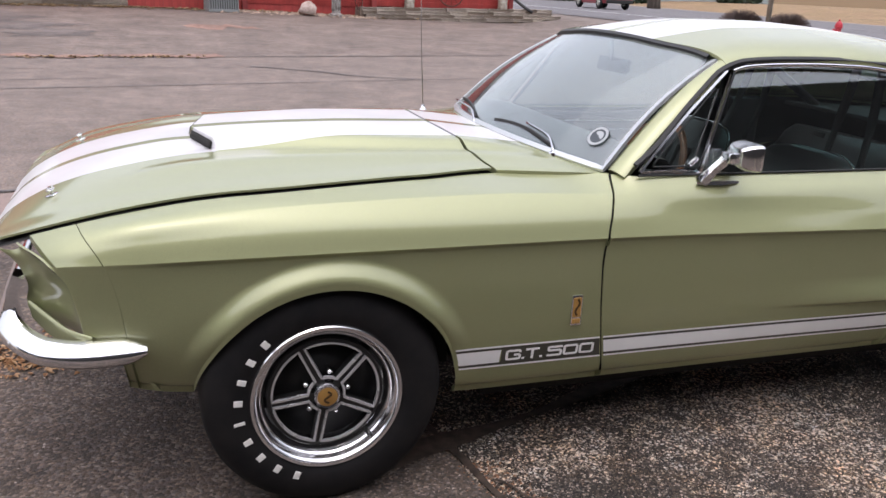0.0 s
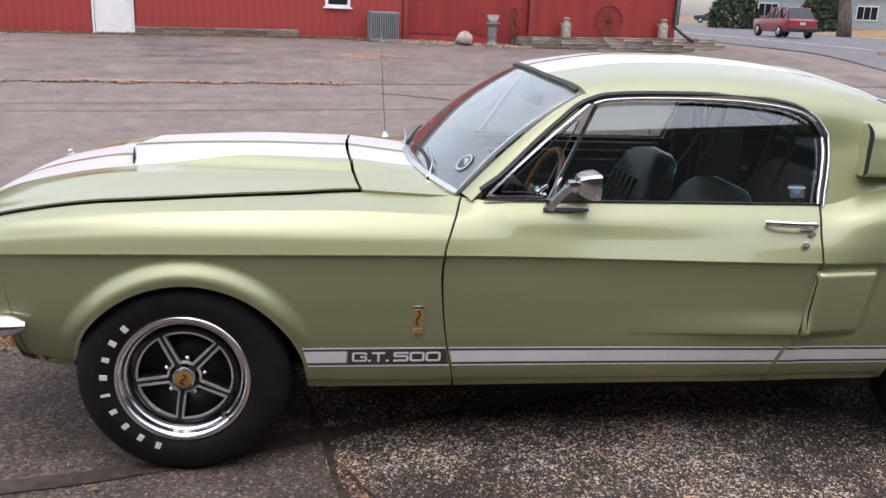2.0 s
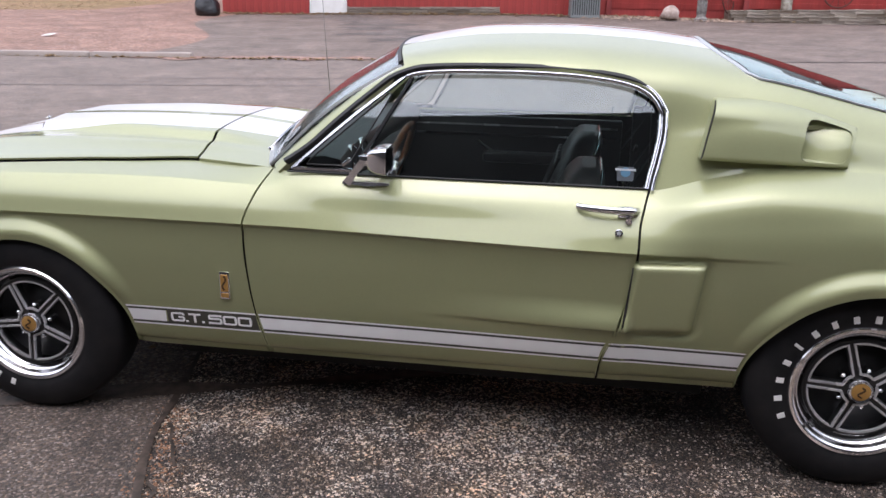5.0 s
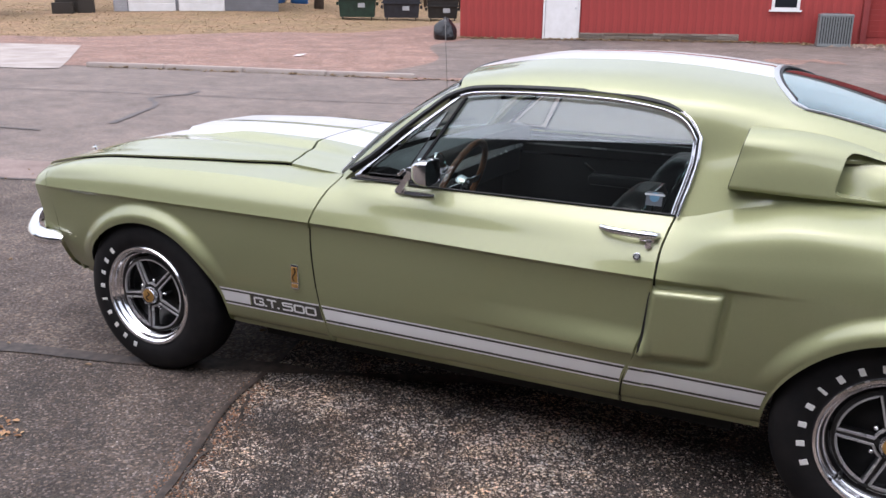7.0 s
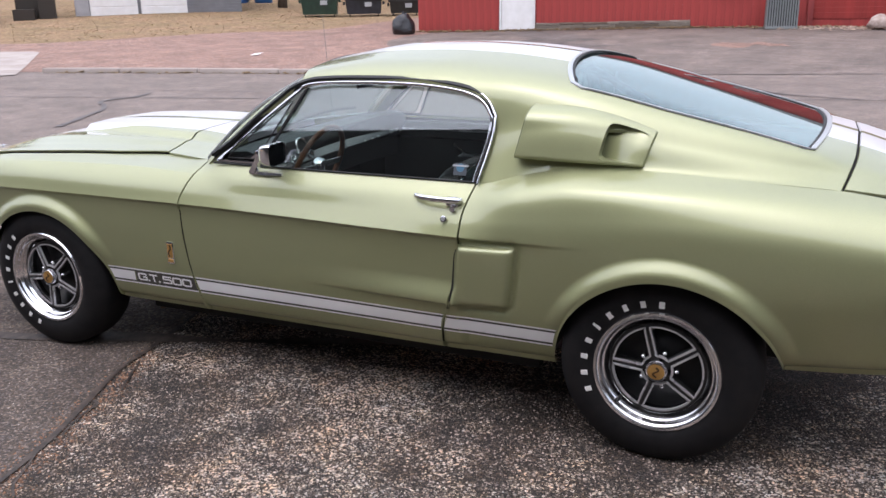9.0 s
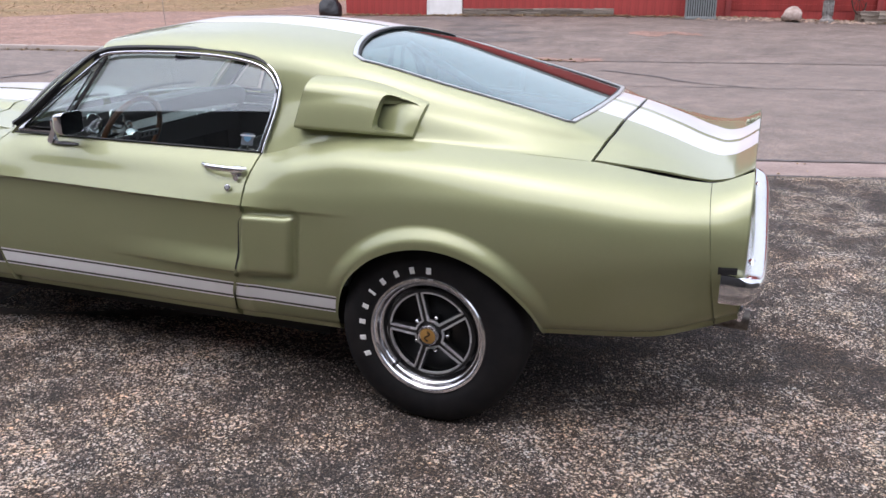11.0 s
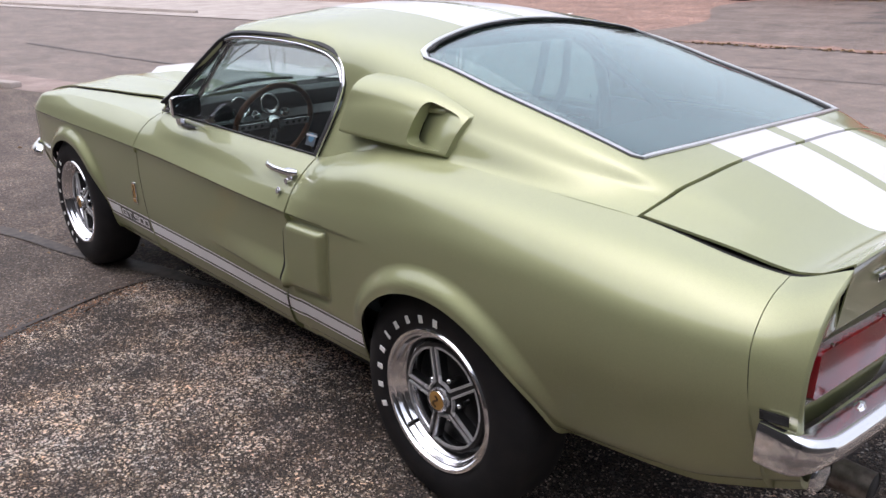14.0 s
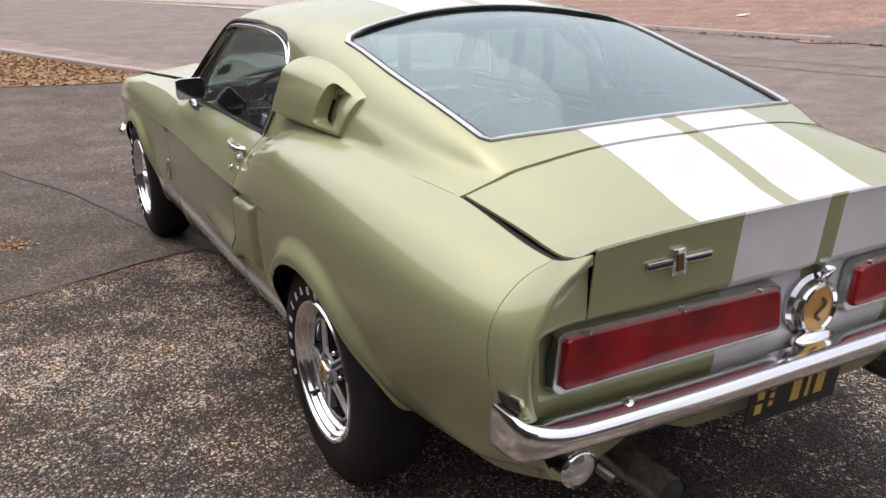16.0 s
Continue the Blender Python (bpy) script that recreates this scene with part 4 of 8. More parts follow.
# door handles and locks
def handle(sgn):
    pts = [(1.868, -0.803, 0.857), (1.90, -0.822, 0.858), (1.97, -0.832, 0.857), (2.03, -0.826, 0.855), (2.045, -0.805, 0.853)]
    path = curve3(pts, 18)
    h = put("door_handle", *moved(sweep(path, [(0.008 * math.cos(q), 0.011 * math.sin(q)) for q in np.linspace(0, 6.283, 15)[:-1]], up=(0, 0, 1)), Matrix.Diagonal((1, sgn * -1, 1, 1))), CHROME, car, "chrome pull door handle", sharp=45)
    bm = box_bm((0.05, 0.022, 0.034), (2.012, sgn * 0.806, 0.848), (0, 0, 0), 0.008)
    cyl_bm(0.010, 0.02, (2.020, sgn * 0.822, 0.826), (90, 0, 0), 16, bm=bm)
    part("handle_base", bm, CHROME, h, smooth=True)
    bm = cyl_bm(0.0125, 0.008, (1.993, sgn * 0.845, 0.793), (90 + 15 * sgn, 0, 0), 20, bevel=0.003)
    lock = part("door_lock", bm, CHROME, car, smooth=True)
    bm = cyl_bm(0.006, 0.004, (1.993, sgn * 0.8495, 0.794), (90 + 15 * sgn, 0, 0), 14)
    part("keyhole", bm, ALLOY, lock, smooth=True)


handle(-1), handle(1)


# fender badges
def badge(sgn):
    x0, x1, z0, z1 = 0.718, 0.753, 0.482, 0.577
    cx, cz = (x0 + x1) / 2, (z0 + z1) / 2
    y = side_w(cx, cz) + 0.003
    bm = box_bm((x1 - x0, 0.008, z1 - z0), (cx, sgn * y, cz), (0, 0, 0), 0.003)
    b = part("fender_badge", bm, CHROME, car, "gold rectangular badge in a chrome frame", smooth=True)
    part("badge_field", box_bm((0.026, 0.004, 0.060), (cx, sgn * (y + 0.004), cz + 0.009), (0, 0, 0), 0.001), GOLD, b, "gold field")
    part("badge_plate", box_bm((0.026, 0.004, 0.014), (cx, sgn * (y + 0.004), cz - 0.034), (0, 0, 0), 0.001), GOLD, b)
    sq = [(cx + 0.006 * math.sin(t * 2.1), sgn * (y + 0.0068), cz + 0.035 - 0.05 * t / 3) for t in np.linspace(0, 3, 14)]
    put("badge_mark", *sweep(sq, [(-0.003, -0.001), (0.003, -0.001), (0.003, 0.001), (-0.003, 0.001)], up=(0, 1, 0)), DARK_BRONZE, b, smooth=False)


badge(-1), badge(1)


# rocker stripes lie on the side
arch_x = lambda z: 0.015 + math.sqrt(0.376 ** 2 - (z - 0.302) ** 2)
df = lambda z: float(spl(DOOR_FRONT, z))
dr = lambda z: float(spl(DOOR_REAR, z))
LEVELS = ((0.3755, 0.4185), (0.3610, 0.3670), (0.4265, 0.4325))


def stripe_between(xa, xb, z0, z1, name="rocker_stripe", mat=WHITE_VINYL, lift=0.0014, label="white vinyl rocker stripe"):
    """A strip whose ends follow the lines xa(z) and xb(z)."""
    n = 24
    P = np.zeros((n, 4, 3))
    for j, z in enumerate(np.linspace(z0, z1, 4)):
        for i, x in enumerate(np.linspace(xa(z), xb(z), n)):
            P[i, j] = (x, -side_w(x, z) - lift, z)
    both(name, *grid(P), mat, label)


rear_x = lambda z: 2.762 - math.sqrt(0.384 ** 2 - (z - 0.305) ** 2)
for n, (z0, z1) in enumerate(LEVELS):
    stripe_between(lambda z: dr(z) + 0.006, rear_x, z0, z1)
    stripe_between(lambda z: df(z) + 0.006, lambda z: dr(z) - 0.006, z0, z1)
    if n:
        stripe_between(arch_x, lambda z: df(z) - 0.006, z0, z1)
    else:
        stripe_between(arch_x, lambda z: 0.510 + (z - 0.4) * 0.05, z0, z1)
def stripe_film(xa, xb, z0, z1):
    stripe_between(xa, xb, z0, z1, "stripe_ground", STRIPE_DARK, 0.0007, "dark olive film under the white stripes")


stripe_film(lambda z: dr(z) + 0.006, rear_x, 0.3672, 0.4263)
stripe_film(lambda z: df(z) + 0.006, lambda z: dr(z) - 0.006, 0.3672, 0.4263)
stripe_film(lambda z: 0.514, lambda z: df(z) - 0.006, 0.3672, 0.4263)
stripe_film(arch_x, lambda z: 0.514, 0.3672, 0.3753)
stripe_film(arch_x, lambda z: 0.514, 0.4187, 0.4263)
# wide square-shouldered letters drawn as strokes on a letter height of 1
ROUND = [(0.22, 0.9), (0.13, 0.87), (0.1, 0.78), (0.1, 0.22), (0.13, 0.13), (0.22, 0.1)]
STROKES = {
    "G": (1.22, [[(1.12, 0.70), (1.12, 0.80), (1.08, 0.88), (1.0, 0.9)] + ROUND + [(1.0, 0.1), (1.09, 0.13), (1.12, 0.22), (1.12, 0.46), (1.08, 0.5), (0.66, 0.5)]]),
    ".": (0.22, [[(0.0, 0.11), (0.22, 0.11)]]),
    "T": (1.06, [[(0.0, 0.9), (1.06, 0.9)], [(0.53, 0.82), (0.53, 0.0)]]),
    "5": (1.22, [[(1.20, 0.9), (0.16, 0.9), (0.11, 0.87), (0.1, 0.82), (0.1, 0.62), (0.13, 0.58), (0.2, 0.57), (1.0, 0.57), (1.09, 0.54), (1.12, 0.46), (1.12, 0.22), (1.09, 0.13), (1.0, 0.1), (0.0, 0.1)]]),
    "0": (1.22, [[(1.0, 0.9)] + ROUND + [(1.0, 0.1), (1.09, 0.13), (1.12, 0.22), (1.12, 0.78), (1.09, 0.87), (1.0, 0.9)]]),
}
glyphs, pen = [], 0.0
for ch in "G.T. 500":
    if ch == " ":
        pen += 0.30
        continue
    wide, lines = STROKES[ch]
    glyphs.append((pen, join(*[sweep([(x, z, 0.0) for x, z in line], [(-0.1, -0.01), (0.1, -0.01), (0.1, 0.01), (-0.1, 0.01)]) for line in lines])))
    pen += wide + 0.07
for sgn in (-1, 1):
    for at_, (V, F) in glyphs:
        u = (at_ + V[:, 0]) / (pen - 0.07) * 0.288 - 0.144
        x = 0.671 - sgn * u
        z = 0.3795 + V[:, 1] * 0.0355
        w = np.array([side_w(a, b) for a, b in zip(x, z)]) + 0.0014 + (V[:, 2] + 0.01) * 0.05
        put("model_letter", np.stack([x, sgn * w, z], -1), F, WHITE_VINYL, car, "white painted model letter", smooth=False)


# side scoops
def pillow(x_of, z_of, lift, base, nu=40, nv=26):
    """A raised pad: the outline is a skewed quad, lift(u, v) its height over base(x, z)."""
    P = np.zeros((nu, nv, 3))
    for i, u in enumerate(np.linspace(0, 1, nu)):
        for j, v in enumerate(np.linspace(0, 1, nv)):
            x, z = x_of(u, v), z_of(u, v)
            P[i, j] = (x, -base(x, z) - lift(u, v), z)
    return P


def edge(t, a, b):
    """0 at both ends, 1 between, with rounded shoulders a and b wide."""
    f = lambda q: math.sqrt(max(0.0, 1 - (1 - min(1, max(0, q))) ** 2))
    return (f(t / a) if t < a else 1.0) * (f((1 - t) / b) if 1 - t < b else 1.0)


def quad(c00, c10, c11, c01):
    """Bilinear corners: front bottom, rear bottom, rear top, front top."""
    g = lambda k: (lambda u, v: (c00[k] * (1 - u) + c10[k] * u) * (1 - v) + (c01[k] * (1 - u) + c11[k] * u) * v)
    return g(0), g(1)


qx, qz = quad((2.014, 0.474), (2.234, 0.486), (2.260, 0.716), (2.046, 0.708))
P = pillow(qx, qz, lambda u, v: -0.006 + 0.028 * edge(u, 0.10, 0.14) * edge(v, 0.10, 0.10) * (1 - 0.15 * u), side_w)
both("side_scoop", *grid(P), PAINT, "", sharp=60)
# Dark sheet over the skin, coloured as the shade in the scoop's mouth.
qx, qz = quad((2.030, 0.492), (2.040, 0.495), (2.054, 0.692), (2.050, 0.690))
P = pillow(qx, qz, lambda u, v: 0.004 + 0.016 * edge(v, 0.1, 0.1), side_w, 6, 16)
P[..., 0] -= 0.010
both("scoop_mouth", *grid(P), UNDER, "dark scoop mouth")

UX = quad((2.212, 0.998), (2.645, 0.986), (2.676, 1.098), (2.250, 1.176))
ux_ = UX[0]
uz_ = lambda u, v: UX[1](u, v) + 0.024 * math.sin(math.pi * u) * v
lift_u = lambda u, v: -0.004 + ((0.060 - 0.042 * u) * (1 - v) + (0.084 - 0.060 * u) * v) * edge(u, 0.002, 0.02) * edge(v, 0.09, 0.30)
P = pillow(ux_, uz_, lift_u, sail_w, 70, 36)
uu, vv = np.meshgrid(np.linspace(0, 1, 70), np.linspace(0, 1, 36), indexing="ij")
V, F = grid(np.concatenate([P, uu[..., None], vv[..., None]], -1))


def mouth(v):
    """Positive outside the opening at the scoop's rear."""
    a, b = np.abs((v[:, 3] - 0.805) / 0.158), np.abs((v[:, 4] - 0.50) / 0.385)
    return (a ** 6 + b ** 6) ** (1 / 6) - 1


V1, F1 = clip(V, F, mouth)
both("pillar_scoop", *flange(V1, F1, (0, 0.046, 0)), PAINT, "", sharp=50)
V2, F2 = clip(V, F, lambda v: -mouth(v) + 0.16)
V2[:, 1] += 0.004 + 0.060 * (1 - sstep(0.60, 0.96, V2[:, 3]))
both("scoop_throat", V2, F2, PAINT, "shaded scoop throat")

# Dark plate closes the forward mouth; its black is the shade inside.
P = np.array([[(ux_(0.0, v) + 0.008, -sail_w(ux_(0.0, v), uz_(0.0, v)) - d * (lift_u(0.02, v) - 0.002), uz_(0.0, v)) for d in (0.0, 1.0)] for v in np.linspace(0.03, 0.97, 14)])
both("scoop_mouth", *thick(*grid(P), (-0.004, 0, 0)), UNDER, "dark forward scoop mouth")
# ---------------------------------------------------------------- tail
prof = [(3.700, 0.828), (3.706, 0.818), (3.700, 0.806), (3.682, 0.798), (3.674, 0.786), (3.672, 0.670), (3.676, 0.660), (3.684, 0.652), (3.686, 0.640), (3.682, 0.622), (3.672, 0.585), (3.640, 0.520), (3.580, 0.470)]
ys = np.linspace(-1, 1, 41)
P = np.array([[(x - 0.016 * abs(q) ** 3, q * (0.738 - 0.04 * max(0, 0.58 - z)), z) for q in ys] for x, z in prof])
put("tail_panel", *grid(P), PAINT_STRIPED, car, "lime green tail panel with white centre stripes", sharp=50)


def lamp(sgn):
    corners = [(-0.706, 0.684), (-0.697, 0.782), (-0.690, 0.789), (-0.136, 0.780), (-0.124, 0.772), (-0.112, 0.686), (-0.122, 0.676), (-0.696, 0.674)]
    L = np.array([(3.692 - 0.012 * abs(y / 0.75) ** 3, y, z) for y, z in corners])
    pts = []
    for a, b in zip(L, np.roll(L, -1, 0)):
        pts += [a + (b - a) * t for t in np.linspace(0, 1, 5)[:-1]]
    loop = np.array(pts) * (1, -sgn, 1)
    t = put("tail_light", *sweep(loop, [(-0.010, -0.010), (0.010, -0.010), (0.007, 0.010), (-0.006, 0.010)], up=(1, 0, 0), closed=True), BEZEL, car, "wide red tail light in a dull chrome bezel", sharp=35)
    mid = loop.mean(0)
    rings = []
    for k, dx in ((1.0, -0.006), (1.0, 0.006), (0.992, 0.012), (0.975, 0.016), (0.0, 0.018)):
        q = mid + (loop - mid) * ((1, 0.985 * k, 0.90 * k) if k else (0, 0, 0))
        q[:, 0] = loop[:, 0] * (k > 0) + mid[0] * (k == 0) + dx + 0.007
        rings.append(q)
    R = np.array(rings)
    R = np.concatenate([R, R[:, :1]], 1)
    put("lens", *grid(R), RED_LENS, t, "ribbed red lens", sharp=30)
    for y, z in ((-0.64, 0.786), (-0.40, 0.783), (-0.18, 0.779)):
        part("bezel_screw", cyl_bm(0.004, 0.006, (3.704, -sgn * y, z), (0, 90, 0), 10), CHROME, t)


lamp(-1), lamp(1)
# filler cap
cap = put("fuel_cap", *moved(lathe([(0.0, 0.0), (0.072, 0.0), (0.075, 0.012), (0.066, 0.02), (0.064, 0.034), (0.060, 0.042), (0.054, 0.044), (0.050, 0.038)], 48, "x"), pose(3.675, 0, 0.704)), DULL_CHROME, car, "round chrome fuel cap with gold medallion", sharp=35)
put("cap_medallion", *moved(lathe([(0.052, 0.037), (0.03, 0.042), (0.0, 0.043)], 36, "x"), pose(3.675, 0, 0.704)), GOLD, cap, "gold medallion")
sq = [(3.7195, 0.014 * math.sin(t * 2.1), 0.730 - 0.052 * t / 3) for t in np.linspace(0, 3, 18)]
put("cap_mark", *sweep(sq, [(-0.004, -0.001), (0.004, -0.001), (0.004, 0.001), (-0.004, 0.001)], up=(1, 0, 0)), DARK_BRONZE, cap, smooth=False)
part("cap_hinge", box_bm((0.03, 0.03, 0.035), (3.695, 0.03, 0.785), (0, 30, 0), 0.006), CHROME, cap, smooth=True)
dome = lathe([(0.056, 0.0), (0.052, 0.016), (0.038, 0.028), (0.018, 0.034), (0.0, 0.035)], 32, "z")
put("plate_lamp", *moved(dome, pose(3.715, -0.01, 0.632) @ Matrix.Diagonal((0.5, 1.15, 0.75, 1))), CHROME, car, "chrome plate lamp housing")
# tail emblem on the lid's rear face
em = part("tail_emblem", box_bm((0.006, 0.165, 0.016), (3.724, -0.443, 0.902), (0, -4, 0), 0.002), CHROME, car, "chrome bar emblem with a small central shield", smooth=True)
part("emblem_shield", box_bm((0.010, 0.034, 0.054), (3.725, -0.450, 0.902), (0, -4, 0), 0.003), CHROME, em, smooth=True)
part("emblem_field", box_bm((0.004, 0.016, 0.034), (3.7315, -0.450, 0.902), (0, -4, 0), 0.001), DARK_BRONZE, em)
part("emblem_bar", box_bm((0.003, 0.060, 0.007), (3.7285, -0.498, 0.902), (0, -4, 0)), BLACK, em)
part("emblem_bar", box_bm((0.003, 0.060, 0.007), (3.7285, -0.396, 0.902), (0, -4, 0)), BLACK, em)
# rear bumper: a wrapped blade
half = curve3([(3.668, -0.836, 0.657), (3.705, -0.835, 0.655), (3.750, -0.824, 0.650), (3.782, -0.785, 0.645), (3.795, -0.72, 0.641), (3.800, -0.55, 0.638), (3.802, -0.3, 0.636), (3.802, 0, 0.636)], 40)
path = np.vstack([half, half[-2::-1] * (1, -1, 1)])
sec = np.array([(-0.070, 0.006), (-0.030, 0.010), (-0.014, 0.009), (-0.004, 0.003), (0.0, -0.008), (0.001, -0.021), (-0.004, -0.033), (-0.014, -0.040), (-0.030, -0.042), (-0.026, -0.02), (-0.060, -0.004)])
n_ = len(path)
far_ = np.minimum(np.arange(n_), n_ - 1 - np.arange(n_))
tall, deep = 1 + 0.75 * (1 - sstep(2, 8, far_)), 1 - 0.55 * (1 - sstep(1, 8, far_))
V, F = sweep(path, sec)
V = V.reshape(n_, len(sec), 3)
V[..., 2] = path[:, None, 2] + (V[..., 2] - path[:, None, 2]) * tall[:, None]
V[..., :2] = path[:, None, :2] + (V[..., :2] - path[:, None, :2]) * deep[:, None, None]
bump = put("rear_bumper", V.reshape(-1, 3), F, CHROME, car, "chrome wraparound rear bumper blade", sharp=50)
for sgn in (-1, 1):
    part("bumper_bolt", cyl_bm(0.013, 0.01, (3.752, sgn * 0.575, 0.651), (0, 10, 0), 16, r2=0.006), CHROME, bump, smooth=True)
    # Flat black patch on the end cap, for the shade in the gap.
    P = np.array([[(x, sgn * (side_w(x, z) + 0.0015), z) for x in np.linspace(3.658, 3.712, 6)] for z in np.linspace(0.668, 0.692, 4)])
    put("bumper_notch", *thick(*grid(P), (0, sgn * 0.001, 0)), UNDER, bump, "black notch over the bumper end")
# licence plate hung under the bumper, its writing as plain bars
m = Mat("plate_black", (0.012, 0.012, 0.013), 0.4)
plate = part("licence_plate", box_bm((0.004, 0.30, 0.15), (3.712, -0.04, 0.526), (0, 8, 0), 0.0015), m.m, car, "black licence plate with yellow characters as bars")
PLATE_YELLOW = Mat("plate_yellow", (0.55, 0.36, 0.09), 0.5).m
for y, z, wd, ht in ((-0.118, 0.005, 0.022, 0.026), (-0.118, -0.034, 0.022, 0.026), (-0.080, 0.016, 0.014, 0.014), (-0.080, -0.006, 0.014, 0.014), (-0.080, -0.028, 0.014, 0.014), (0.0, -0.012, 0.028, 0.062), (0.040, -0.012, 0.012, 0.062), (0.080, -0.012, 0.028, 0.062), (0.0, 0.052, 0.12, 0.012)):
    mm = pose(3.712, -0.04, 0.526, 0, 8, 0) @ pose(0.0032, y, z)
    bm = box_bm((0.0024, wd, ht))
    bmesh.ops.transform(bm, matrix=mm, verts=bm.verts)
    part("plate_mark", bm, PLATE_YELLOW, plate)
mm = pose(3.712, -0.04, 0.526, 0, 8, 0) @ pose(0.0032, 0.13, 0.058)
bm = box_bm((0.0024, 0.030, 0.026))
bmesh.ops.transform(bm, matrix=mm, verts=bm.verts)
part("plate_sticker", bm, RED_LENS, plate, "red plate sticker")
# lower valance, reversing lamps, exhausts
P = np.array([[(3.706 - 0.05 * t, y * (0.70 - 0.02 * t), 0.606 - 0.145 * t + 0.05 * math.exp(-((abs(y) * 0.7 - 0.45) / 0.09) ** 2) * t) for y in np.linspace(-1, 1, 60)] for t in np.linspace(0, 1, 8)])
put("rear_valance", *thick(*grid(P), (-0.01, 0, 0)), PAINT, car, "", sharp=50)
for sgn in (-1, 1):
    b = put("reversing_lamp", *moved(lathe([(0.030, -0.06), (0.034, 0.0), (0.042, 0.012), (0.042, 0.022), (0.036, 0.026)], 32, "x"), pose(3.715, sgn * 0.674, 0.520)), CHROME, car, "round chrome reversing lamp")
    put("lamp_lens", *moved(lathe([(0.037, 0.022), (0.02, 0.030), (0.0, 0.032)], 28, "x"), pose(3.715, sgn * 0.674, 0.520)), LAMP_GLASS, b, "clear lamp lens")
    m_ = Mat("exhaust_steel", (0.22, 0.20, 0.18), 0.35, 0.9)
    m_.color(m_.ramp(m_.noise(30, 5), [(0.3, (0.10, 0.085, 0.075)), (0.7, (0.32, 0.30, 0.28))]))
    pipe = np.array([(2.95, sgn * 0.40, 0.40), (3.2, sgn * 0.44, 0.41), (3.45, sgn * 0.46, 0.412), (3.765, sgn * 0.455, 0.402)])
    e = put("exhaust_pipe", *sweep(pipe, ring(0.038, 20), caps=False), m_.m, car, "stained steel exhaust tip", sharp=60)
    put("pipe_bore", *sweep(pipe[::-1][:2] - (0.002, 0, 0), ring(0.035, 20)), UNDER, e)
    hang = np.array([(3.40, sgn * 0.52, 0.45), (3.55, sgn * 0.54, 0.42), (3.66, sgn * 0.52, 0.40)])
    put("exhaust_hanger", *sweep(hang, ring(0.012, 8)), m_.m, car)

# ---------------------------------------------------------------- nose
half = curve3([(-0.455, -0.838, 0.520), (-0.50, -0.842, 0.519), (-0.60, -0.832, 0.514), (-0.69, -0.796, 0.513), (-0.76, -0.738, 0.530), (-0.80, -0.66, 0.552), (-0.818, -0.40, 0.548), (-0.828, 0, 0.55)], 44)
path = np.vstack([half, half[-2::-1] * (1, -1, 1)])
hs = np.array([0.35, 0.75, 0.95] + [1.0] * 41)
fsec = [(0.034, 0.030), (0.018, 0.033), (0.004, 0.026), (-0.014, 0.006), (-0.019, -0.006), (-0.016, -0.018), (-0.004, -0.030), (0.016, -0.032), (0.012, 0.0)]
fb = put("front_bumper", *sweep(path, fsec, scale=np.r_[hs, hs[-2::-1]]), CHROME, car, "chrome wraparound front bumper blade", sharp=50)
